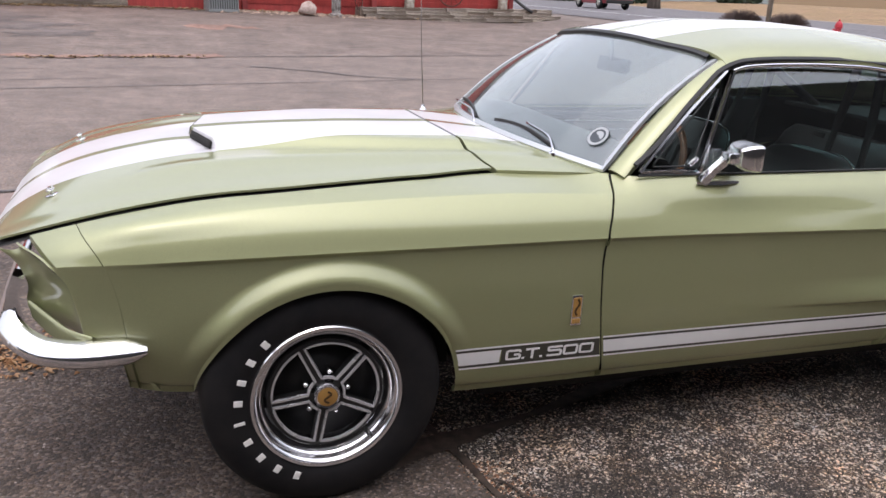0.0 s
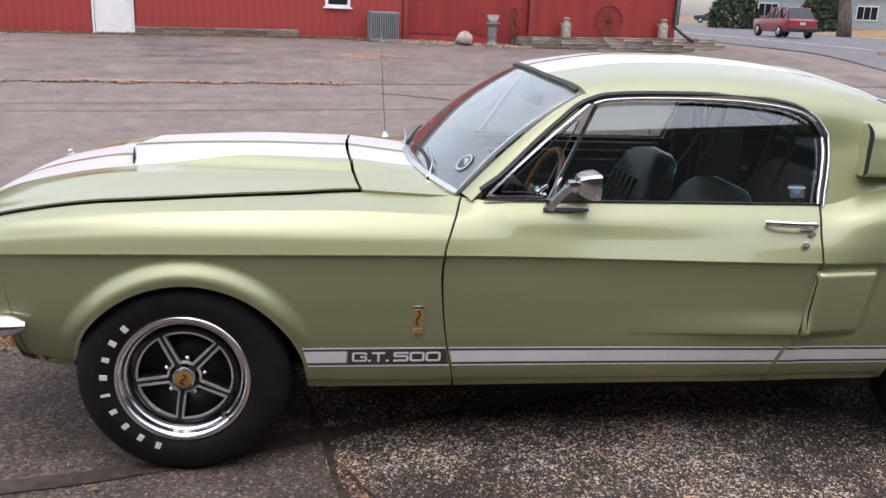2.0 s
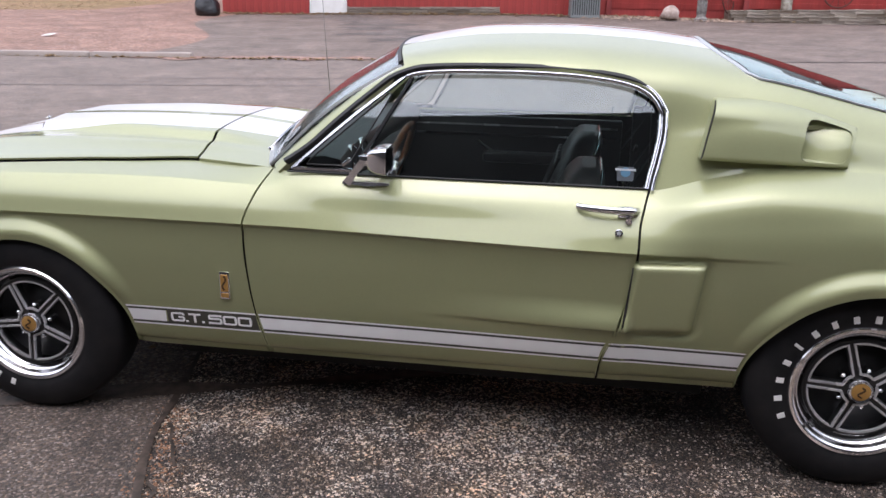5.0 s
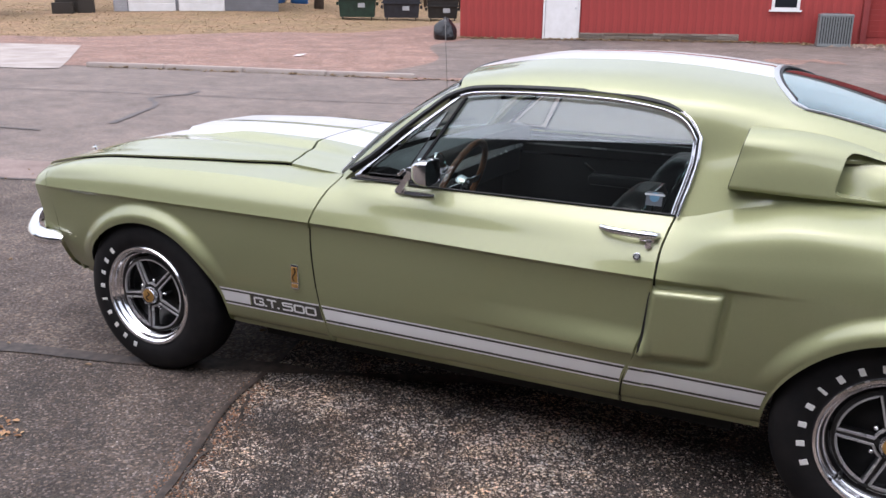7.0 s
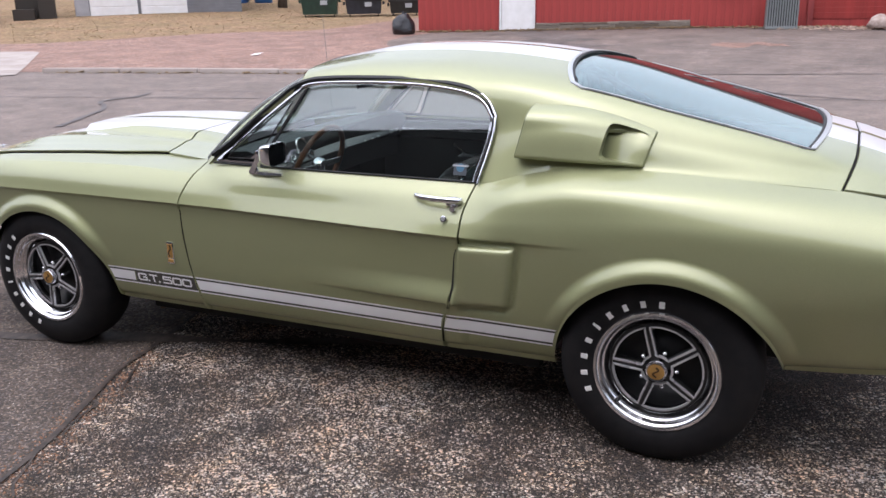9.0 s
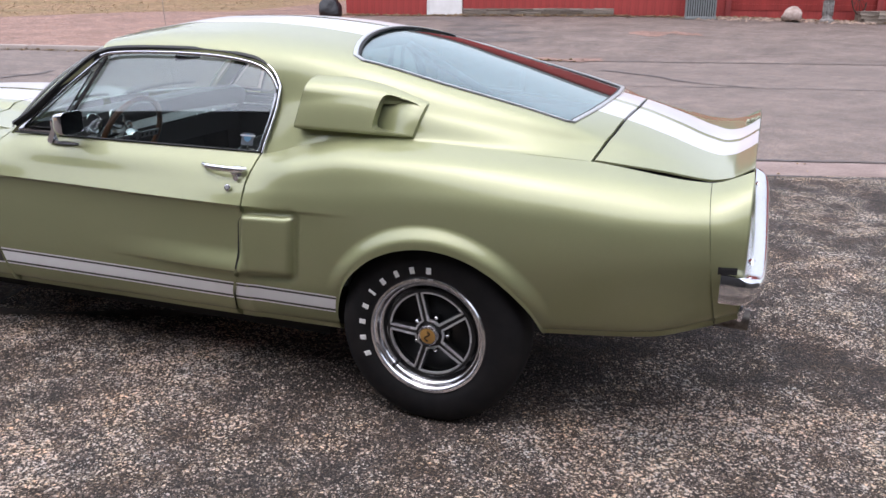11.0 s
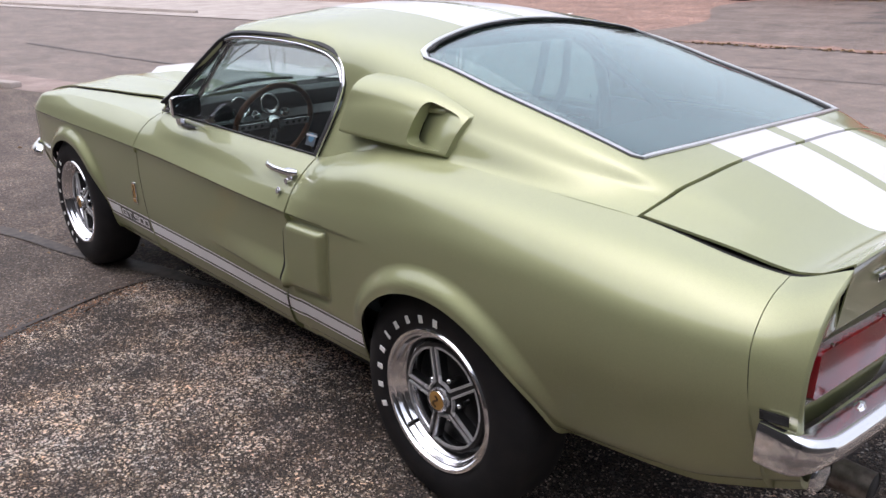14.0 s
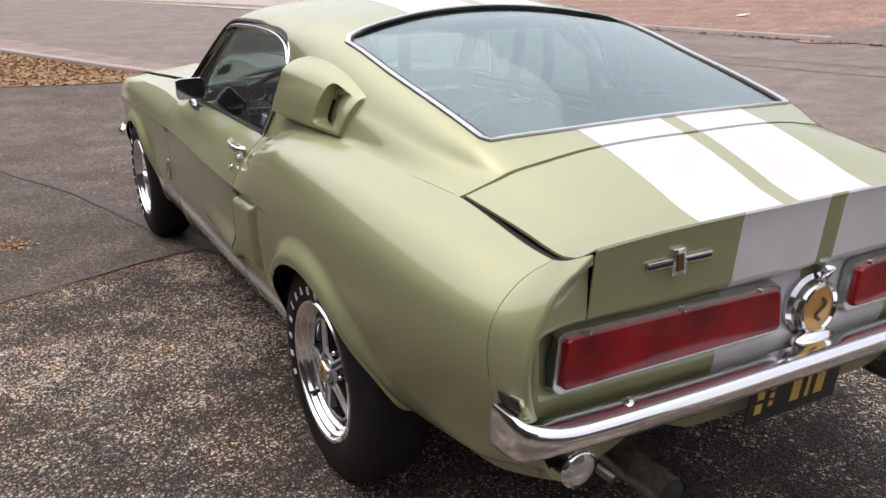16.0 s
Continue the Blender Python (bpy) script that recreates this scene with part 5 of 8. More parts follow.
for sgn in (-1, 1):
    g = sweep([(-0.772, sgn * 0.62, 0.53), (-0.780, sgn * 0.62, 0.58), (-0.770, sgn * 0.62, 0.63), (-0.754, sgn * 0.62, 0.668)], [(-0.035, -0.012), (0.035, -0.012), (0.028, 0.016), (-0.028, 0.016)], up=(-1, 0, 0))
    put("bumper_guard", *g, CHROME, fb, "", sharp=40)
    part("bumper_bolt", cyl_bm(0.012, 0.012, (-0.775, sgn * 0.735, 0.527), (0, -70, sgn * 40), 14, r2=0.006), CHROME, fb, smooth=True)
    # headlamp bucket: it runs inwards and forwards from the nose rim
    rim = [(-0.752, 0.757), (-0.702, 0.748), (-0.652, 0.716), (-0.622, 0.674), (-0.609, 0.615), (-0.602, 0.575), (-0.596, 0.550)]
    inn = [(-0.795, 0.735), (-0.768, 0.708), (-0.748, 0.672), (-0.738, 0.630), (-0.744, 0.600), (-0.726, 0.560), (-0.66, 0.520)]
    rows = []
    for q in np.linspace(0, 1, 12):
        r = []
        for (xo, zo), (xi, zi) in zip(np.array(curve3([(x, 0, z) for x, z in rim], 30))[:, [0, 2]], np.array(curve3([(x, 0, z) for x, z in inn], 30))[:, [0, 2]]):
            wo = side_w(xo, zo) - 0.003
            r.append((xo + (xi - xo) * q + 0.030 * math.sin(math.pi * q) * (1 - q), sgn * (wo + (0.62 - wo) * q), zo + (zi - zo) * q - 0.012 * math.sin(math.pi * q)))
        rows.append(r)
    put("headlamp_bucket", *thick(*grid(np.array(rows)), (0.004, 0, 0.003)), PAINT, car, "", sharp=50)
    h = put("headlamp", *moved(lathe([(0.095, 0.02), (0.098, -0.004), (0.088, -0.012), (0.084, -0.004)], 40, "x"), pose(-0.575, sgn * 0.60, 0.67)), CHROME, car, "round headlamp in a chrome ring", sharp=40)
    put("lamp_lens", *moved(lathe([(0.086, -0.006), (0.05, -0.03), (0.0, -0.04)], 36, "x"), pose(-0.575, sgn * 0.60, 0.67)), LAMP_GLASS, h, "clear domed lens")
    # folded lower shelf between bucket and bumper
    A = curve3([(-0.738, 0.655, 0.602), (-0.690, 0.715, 0.580), (-0.640, 0.770, 0.560), (-0.585, 0.812, 0.553)], 16)
    B = curve3([(-0.730, 0.660, 0.560), (-0.685, 0.718, 0.532), (-0.640, 0.768, 0.518), (-0.585, 0.806, 0.515)], 16)
    C = A + (0.012, -0.018, -0.010)
    P = np.array([C, A + (0.002, -0.002, 0.003), A, A - (0, 0, 0.006), (A + B) / 2, B])
    put("nose_shelf", *thick(*grid(P * (1, sgn, 1)), (0.004, 0, 0)), PAINT, car, "", sharp=60)
P = np.array([[(-0.56 - 0.02 * math.cos(q * 1.5), q * 0.60, z) for q in np.linspace(-1, 1, 20)] for z in np.linspace(0.50, 0.78, 6)])
put("grille", *grid(P), BLACK, car, "black recessed grille")
P = np.array([[(-0.50 + 0.06 * t, y, 0.47 - 0.10 * t) for y in np.linspace(-0.76, 0.76, 20)] for t in np.linspace(0, 1, 5)])
put("front_valance", *thick(*grid(P), (0.01, 0, 0)), PAINT, car, "", sharp=60)
for z in np.linspace(0.54, 0.75, 8):
    put("grille_bar", *sweep([(-0.585, y, z) for y in np.linspace(-0.5, 0.5, 8)], [(-0.004, -0.003), (0.004, -0.003), (0.004, 0.003), (-0.004, 0.003)]), ALLOY, car, smooth=False)
P = np.array([[(-0.60, q * 0.70, 0.49 + 0.28 * v) for q in np.linspace(-1, 1, 12)] for v in np.linspace(0, 1, 4)])
put("headlamp_panel", *thick(*grid(P), (0.012, 0, 0)), UNDER, car, "", sharp=60)
# hood pins
for sgn, x, y in ((-1, -0.688, -0.40), (1, -0.668, 0.42)):
    z = float(hood_z(x, y))
    pn = part("hood_pin", cyl_bm(0.018, 0.004, (x, y, z + 0.002), (0, -18, 0), 24, bevel=0.002), CHROME, car, "chrome hood pin with plate and clip", smooth=True)
    part("pin_post", cyl_bm(0.005, 0.030, (x, y, z + 0.012), (0, -18, 0), 12), CHROME, pn, smooth=True)
    t = np.linspace(0, 2 * np.pi, 20)
    put("pin_clip", *sweep(np.stack([x + 0.010 * np.cos(t) - 0.003, y + 0.022 * np.sin(t), z + 0.018 + 0.003 * np.cos(t)], -1)[:-1], ring(0.0022, 6), closed=True), CHROME, pn)
# wipers
for y0, y1 in ((-0.475, -0.02), (0.10, 0.52)):
    zb = 0.925
    piv = (float(WS_BASE(y0)) - 0.012, y0, 0.917)
    w_ = part("wiper", cyl_bm(0.016, 0.03, piv, (0, -25, 0), 18, r2=0.011, bevel=0.003), CHROME, car, "chrome wiper with black blade", smooth=True)
    arm = np.array([piv, (piv[0] + 0.02, y0 + 0.10, 0.955), (piv[0] + 0.018, y0 + 0.26, 0.968)]) + (0, 0, 0.014)
    put("wiper_arm", *sweep(curve3(arm, 12), [(-0.004, -0.002), (0.004, -0.002), (0.003, 0.003), (-0.003, 0.003)]), DULL_CHROME, w_)
    bl = np.array([(float(WS_BASE(y0 + 0.04 + 0.42 * t)) + 0.006 + 0.020 * math.sin(t * 3.1) + 0.02 * t, y0 + 0.04 + 0.42 * t, 0.944 + 0.016 * math.sin(t * 3.1) + 0.016 * t) for t in np.linspace(0, 1, 14)])
    put("wiper_blade", *sweep(bl, [(-0.004, -0.006), (0.004, -0.006), (0.003, 0.006), (-0.003, 0.006)]), SEAL, w_, "black rubber blade")
# aerial on the right fender
base = np.array((0.686, 0.60, 0.893))
ae = put("aerial", *moved(lathe([(0.019, 0.0), (0.017, 0.012), (0.010, 0.022), (0.007, 0.034), (0.0, 0.036)], 20, "z"), pose(*base)), CHROME, car, "thin chrome whip aerial", sharp=40)
put("aerial_mast", *sweep([base + (0, 0, 0.02), base + (-0.015, 0, 0.25), base + (-0.03, 0.0, 0.55)], ring(0.0018, 8), scale=[1.2, 1.0, 0.7]), EXHAUST_GREY, ae, "dull steel mast")

# ---------------------------------------------------------------- cabin
m = Mat("dark_carpet", (0.008, 0.008, 0.009), 0.95)
CARPET = m.bump(m.noise(300, 2), 0.4, 0.004).m
part("cabin_floor", box_bm((2.1, 1.36, 0.03), (1.75, 0, 0.40)), CARPET, car)
part("firewall", box_bm((0.03, 1.30, 0.46), (0.80, 0, 0.62)), CARPET, car)
prof = [(0.80, 0.905), (0.92, 0.945), (1.02, 0.955), (1.07, 0.945), (1.085, 0.915), (1.075, 0.87), (1.03, 0.82), (1.03, 0.72)]
P = np.array([[(x + 0.02 * abs(q) ** 2, q * 0.66, z - 0.01 * abs(q) ** 4) for q in np.linspace(-1, 1, 24)] for x, z in prof])
dash = put("dashboard", *grid(P), VINYL, car, "black padded dashboard", sharp=40)
part("dash_trim", box_bm((0.006, 1.2, 0.05), (1.078, 0, 0.865), (0, -15, 0), 0.002), ALLOY, dash, "brushed dash trim")
for y in (-0.47, -0.33, -0.40, -0.26):
    put("gauge", *moved(lathe([(0.045, 0.0), (0.045, 0.014), (0.040, 0.016), (0.038, 0.004), (0.0, 0.004)] if y in (-0.47, -0.33) else [(0.02, 0.0), (0.02, 0.014), (0.016, 0.014), (0.0, 0.004)], 24, "x"), pose(1.078, y, 0.905 if y in (-0.47, -0.33) else 0.865, 0, -12, 0)), CHROME, dash)
# steering wheel
sw_m = pose(1.20, -0.38, 0.845, 0, -68, 0)
t = np.linspace(0, 2 * np.pi, 49)[:-1]
rim = moved(sweep(np.stack([0.178 * np.cos(t), 0.178 * np.sin(t), 0 * t], -1), ring(0.012, 10), closed=True), sw_m)
sw = put("steering_wheel", *rim, WOOD_RIM, car, "wood-rimmed steering wheel with drilled alloy spokes")
for a in (radians(90), radians(-90), radians(180)):
    bm = box_bm((0.165, 0.030, 0.004), (0.105, 0, -0.006))
    bmesh.ops.transform(bm, matrix=sw_m @ pose(0, 0, 0, 0, 0, math.degrees(a)), verts=bm.verts)
    sp = part("spoke", bm, ALLOY, sw, "drilled alloy spoke")
    for r in (0.06, 0.09, 0.12, 0.15):
        bm = cyl_bm(0.008, 0.006, (r, 0, -0.006), seg=14)
        bmesh.ops.transform(bm, matrix=sw_m @ pose(0, 0, 0, 0, 0, math.degrees(a)), verts=bm.verts)
        part("spoke_hole", bm, BLACK, sp)
put("hub", *moved(lathe([(0.036, -0.02), (0.036, 0.012), (0.028, 0.02), (0.0, 0.022)], 28, "z"), sw_m), CHROME, sw, "chrome hub")
put("steering_column", *sweep([(1.18, -0.38, 0.837), (0.95, -0.38, 0.745)], ring(0.03, 14)), BLACK, sw)


# seats
def loft_box(rows):
    """Rounded slab from rows of (centre x, half-width, z, half-depth)."""
    rings = []
    for x, hw, z, hd in rows:
        t = np.linspace(0, 2 * np.pi, 33)[:-1]
        c, s_ = np.cos(t), np.sin(t)
        rings.append(np.stack([x + hd * np.sign(s_) * np.abs(s_) ** 0.6, hw * np.sign(c) * np.abs(c) ** 0.45, np.full(32, z)], -1))
    R = np.array(rings)
    R = np.concatenate([R, R[:, :1]], 1)
    V, F = grid(R)
    F += [tuple(range(32)), tuple((len(rows) - 1) * 33 + i for i in range(32))]
    return V, F


def seat(y, x):
    back = [(0.00, 0.22, 0.50, 0.06), (0.02, 0.245, 0.60, 0.085), (0.07, 0.25, 0.75, 0.085), (0.115, 0.24, 0.88, 0.08), (0.145, 0.215, 0.965, 0.07), (0.155, 0.17, 1.005, 0.05), (0.157, 0.09, 1.02, 0.025)]
    base = [(-0.22, 0.24, 0.42, 0.22), (-0.22, 0.255, 0.50, 0.25), (-0.21, 0.25, 0.555, 0.25), (-0.20, 0.2, 0.575, 0.2)]
    at = pose(x, y, 0) @ Matrix.Diagonal((1, 1, 0.885, 1))
    s_ = put("front_seat", *moved(loft_box(back), at), VINYL, car, "black vinyl bucket seat with chrome edge trim", sharp=70)
    put("cushion", *moved(loft_box(base), at), VINYL, s_, "", sharp=70)
    for k in range(-2, 3):
        put("pleat", *moved(sweep(curve3([(-0.055 + 0.0, k * 0.07, 0.58), (-0.012, k * 0.07, 0.75), (0.04, k * 0.07, 0.90)], 8), ring(0.012, 8)), at), VINYL, s_)
    ed = curve3([(0.06, -0.222, 0.62), (0.115, -0.235, 0.76), (0.165, -0.222, 0.90), (0.195, -0.19, 0.975), (0.20, -0.11, 1.012), (0.20, 0.11, 1.012), (0.195, 0.19, 0.975), (0.165, 0.222, 0.90), (0.115, 0.235, 0.76), (0.06, 0.222, 0.62)], 60)
    put("seat_trim", *moved(sweep(ed, [(-0.005, -0.004), (0.005, -0.004), (0.005, 0.004), (-0.005, 0.004)], up=(1, 0, 0)), at), CHROME, s_, "chrome seat edge trim")


seat(-0.36, 1.74), seat(0.36, 1.74)
back = [(0, 0.5, 0.55, 0.07), (0.05, 0.52, 0.70, 0.08), (0.11, 0.5, 0.82, 0.06), (0.125, 0.46, 0.86, 0.03)]
put("rear_seat", *moved(loft_box(back), pose(2.42, 0, 0)), VINYL, car, "black vinyl rear bench seat", sharp=70)
part("rear_shelf", box_bm((0.62, 1.16, 0.02), (2.86, 0, 0.93), (0, 3, 0), 0.005), CARPET, car, "dark rear package shelf")
part("trunk_floor", box_bm((0.7, 1.2, 0.02), (3.0, 0, 0.55)), UNDER, car)
for sgn in (-1, 1):
    # door card with armrest, crank and pull
    dp = part("door_card", box_bm((1.10, 0.03, 0.44), (1.50, sgn * 0.700, 0.665), (0, 0, 0), 0.008), VINYL, car, "black door card with armrest and bright trim", smooth=True)
    part("armrest", box_bm((0.42, 0.07, 0.05), (1.62, sgn * 0.66, 0.70), (0, 0, 0), 0.015), VINYL, dp, smooth=True)
    part("card_trim", box_bm((1.06, 0.006, 0.010), (1.50, sgn * 0.682, 0.80)), CHROME, dp, "bright trim strip")
    part("card_trim", box_bm((1.06, 0.006, 0.008), (1.50, sgn * 0.682, 0.845)), ALLOY, dp)
    part("window_crank", box_bm((0.10, 0.012, 0.016), (1.42, sgn * 0.668, 0.745), (0, 35, 0), 0.004), CHROME, dp, smooth=True)
    put("lock_button", *sweep([(2.0, sgn * 0.715, 0.90), (2.0, sgn * 0.713, 0.945)], ring(0.004, 8), scale=[0.7, 1.4]), CHROME, dp)
    part("quarter_trim", box_bm((0.36, 0.03, 0.45), (2.27, sgn * 0.640, 0.74), (0, 0, 0), 0.01), VINYL, car)
# roll bar with harness
rb = curve3([(2.20, -0.585, 0.45), (2.19, -0.575, 0.90), (2.17, -0.545, 1.10), (2.16, -0.48, 1.195), (2.16, -0.36, 1.235), (2.16, 0.36, 1.235), (2.16, 0.48, 1.195), (2.17, 0.545, 1.10), (2.19, 0.575, 0.90), (2.20, 0.585, 0.45)], 70)
roll = put("roll_bar", *sweep(rb, ring(0.024, 12), up=(1, 0, 0)), BLACK, car, "black painted roll bar behind the seats")
m = Mat("harness_webbing", (0.03, 0.03, 0.032), 0.8)
for sgn in (-1, 1):
    brace = [(2.16, sgn * 0.40, 1.22), (2.62, sgn * 0.44, 0.95)]
    put("brace", *sweep(brace, ring(0.02, 10)), BLACK, roll)
    for dy, tip in ((-0.07, -0.16), (0.05, 0.02)):
        strap = curve3([(2.165, sgn * 0.30 + dy, 1.21), (2.13, sgn * 0.31 + dy * 1.3, 1.02), (2.02, sgn * 0.33 + tip, 0.84)], 14)
        put("harness_strap", *sweep(strap, [(-0.024, -0.0015), (0.024, -0.0015), (0.024, 0.0015), (-0.024, 0.0015)], up=(1, 0, 0.2)), m.m, roll, "dark webbing harness strap")
part("harness_buckle", box_bm((0.01, 0.06, 0.022), (2.06, -0.22, 0.93), (0, 20, 0), 0.003), BLACK, roll, smooth=True)
# rear-view mirror
rv = part("rearview_mirror", box_bm((0.022, 0.20, 0.055), (1.245, 0.0, 1.165), (0, 12, 4), 0.01), BLACK, car, "black rear-view mirror", smooth=True)
put("mirror_stem", *sweep([(1.235, 0, 1.18), (1.225, 0, 1.255)], ring(0.008, 8)), CHROME, rv)
# stickers
DECAL_DARK = Mat("decal_dark", (0.05, 0.06, 0.07), 0.5).m
DECAL_PALE = Mat("decal_pale", (0.38, 0.40, 0.41), 0.5).m
DECAL_BLUE = Mat("decal_blue", (0.05, 0.14, 0.22), 0.5).m
i, j = 4, 3
o = WSP[i, j]
e1 = WSP[i, j + 1] - o
e1 /= np.linalg.norm(e1)
e2 = WSP[i + 1, j] - o
e2 -= e1 * (e1 @ e2)
e2 /= np.linalg.norm(e2)
nn = np.cross(e1, e2)
nn *= -np.sign(nn[0]) * 1.0
def disc(r0, r1, lift, n=28, a0=0, a1=2 * np.pi):
    t = np.linspace(a0, a1, n)
    return grid(np.array([[o + e1 * r * math.cos(q) + e2 * r * math.sin(q) + nn * lift for r in (r0, r1)] for q in t]))
stk = put("windscreen_sticker", *disc(0.0, 0.038, 0.003), DECAL_DARK, car, "round dark sticker with pale ring")
put("sticker_ring", *disc(0.027, 0.036, 0.004), DECAL_PALE, stk)
put("sticker_mark", *disc(0.004, 0.020, 0.004, 14, 0.6, 3.6), DECAL_PALE, stk)
ws = part("window_sticker", box_bm((0.050, 0.002, 0.044), (2.005, -WIN_W(0.945) + 0.009, 0.945), (-23, 0, 0), 0.0), DECAL_DARK, car, "small blue and grey emblem sticker")
part("sticker_field", cyl_bm(0.015, 0.001, (2.005, -WIN_W(0.950) + 0.0078, 0.950), (90 - 23, 0, 0), 20), DECAL_BLUE, ws)
part("sticker_bar", box_bm((0.062, 0.001, 0.006), (2.005, -WIN_W(0.955) + 0.0080, 0.957), (-23, 0, 0)), DECAL_PALE, ws)
# ---------------------------------------------------------------- the ground
def ground_z(x, y):
    """Flat at the car, rising gently beyond the far side of the street."""
    x, y = np.asarray(x, float), np.asarray(y, float)
    v = np.maximum(y - 0.14 * x - 13.0, 0)
    k = spl([(-40, 1.5), (-28, 1.4), (-18, 0.85), (-10, 0.75), (0, 1.0), (2, 1.0), (7, 0.78), (12, 0.72), (20, 0.70), (26, 0.62), (31, 1.25), (60, 1.35)], x)
    z = np.minimum(0.030 * v * v / (v + 0.6), 1.2) * k
    w = sstep(11.5, 15, x)
    east = 0.5 * sstep(0, 9, v) + 0.6 * sstep(0, 14, x - 35.5 - 0.13 * (y - 47)) * sstep(10, 30, y)
    return z * (1 - w) + east * w


def on(x, y, lift=0.0):
    return (x, y, float(ground_z(x, y)) + lift)


gxs = np.unique(np.r_[-600, -300, -150, np.linspace(-80, 80, 81), np.linspace(-14, 14, 57), 150, 300, 600])
gys = np.unique(np.r_[-600, -300, -150, np.linspace(-60, 80, 71), np.linspace(-6, 30, 73), 150, 300, 600])


def sheet(name, field, mat, lift, label, step=0.5, box=None, kind="structure", category="ground"):
    """A piece of the ground where field is positive, a few millimetres over the sheet below it."""
    if box is None:
        gx_, gy_ = np.meshgrid(gxs, gys, indexing="ij")
    else:
        x0, x1, y0, y1 = box
        gx_, gy_ = np.meshgrid(np.linspace(x0, x1, int((x1 - x0) / step) + 2), np.linspace(y0, y1, int((y1 - y0) / step) + 2), indexing="ij")
    V, F = grid(np.stack([gx_, gy_, 0 * gx_], -1))
    if field is not None:
        V, F = clip(V, F, field)
    V[:, 2] = ground_z(V[:, 0], V[:, 1]) + lift
    return tagged(put(name, V, F, mat), label, category, kind=kind)


FAR_KERB = [(-300, -62), (-60, -1.5), (-33, 5.2), (-26, 7.3), (-18, 9.3), (-10.2, 11.15), (-4.4, 12.0), (0, 12.95), (7, 14.6), (12, 15.7), (40, 22)]
NEAR_OUT = [(-300, -75.5), (-4.2, 2.28), (4.5, 4.57), (40, 13.9)]
NEAR_IN = [(-300, -76.0), (-4.0, 1.56), (4.4, 4.0), (40, 13.3)]
far_line = lambda v: lin(FAR_KERB, v[:, 0])


def asphalt(name, lo, mid, hi, scale, stone, rough=0.9, bump=0.5, tint=(1, 1, 1), contrast=0.5, grit=0.8):
    """Asphalt with stones of its own size, stains and wear."""
    m = Mat(name, mid, rough)
    cells = m.voronoi(scale, out="Color")
    sep = m.n.new("ShaderNodeSeparateColor")
    m.l.new(cells, sep.inputs[0])
    grain = m.ramp(sep.outputs[0], [(0.0, lo), (0.45, mid), (0.78, tuple(c * 1.5 for c in mid)), (1.0, stone)])
    hue = m.ramp(sep.outputs[1], [(0.0, (0.92, 0.96, 1.04)), (1.0, (1.12, 1.0, 0.88))])
    c = m.mix(1.0, grain, hue, 'MULTIPLY')
    fine = m.ramp(m.noise(scale * 2.2, 3), [(0.3, (0.55, 0.55, 0.55)), (0.7, (1.35, 1.33, 1.3))])
    c = m.mix(grit, c, fine, 'MULTIPLY')
    stain = m.ramp(m.noise(0.9, 6, 0.62), [(0.32, tuple((1 - contrast) * t for t in tint)), (0.66, tuple(1.18 * t for t in tint))])
    c = m.mix(1.0, c, stain, 'MULTIPLY')
    blot = m.ramp(m.noise(3.7, 5, 0.6), [(0.35, (0.78, 0.77, 0.77)), (0.62, (1.08, 1.07, 1.06))])
    c = m.mix(1.0, c, blot, 'MULTIPLY')
    m.color(c)
    h = m.math('ADD', m.math('MULTIPLY', m.voronoi(scale), -0.7), m.noise(scale * 1.7, 3))
    m.bump(h, bump, 0.012)
    m.rough(m.noise(5, 4), rough - 0.12, min(1.0, rough + 0.08))
    return m.m




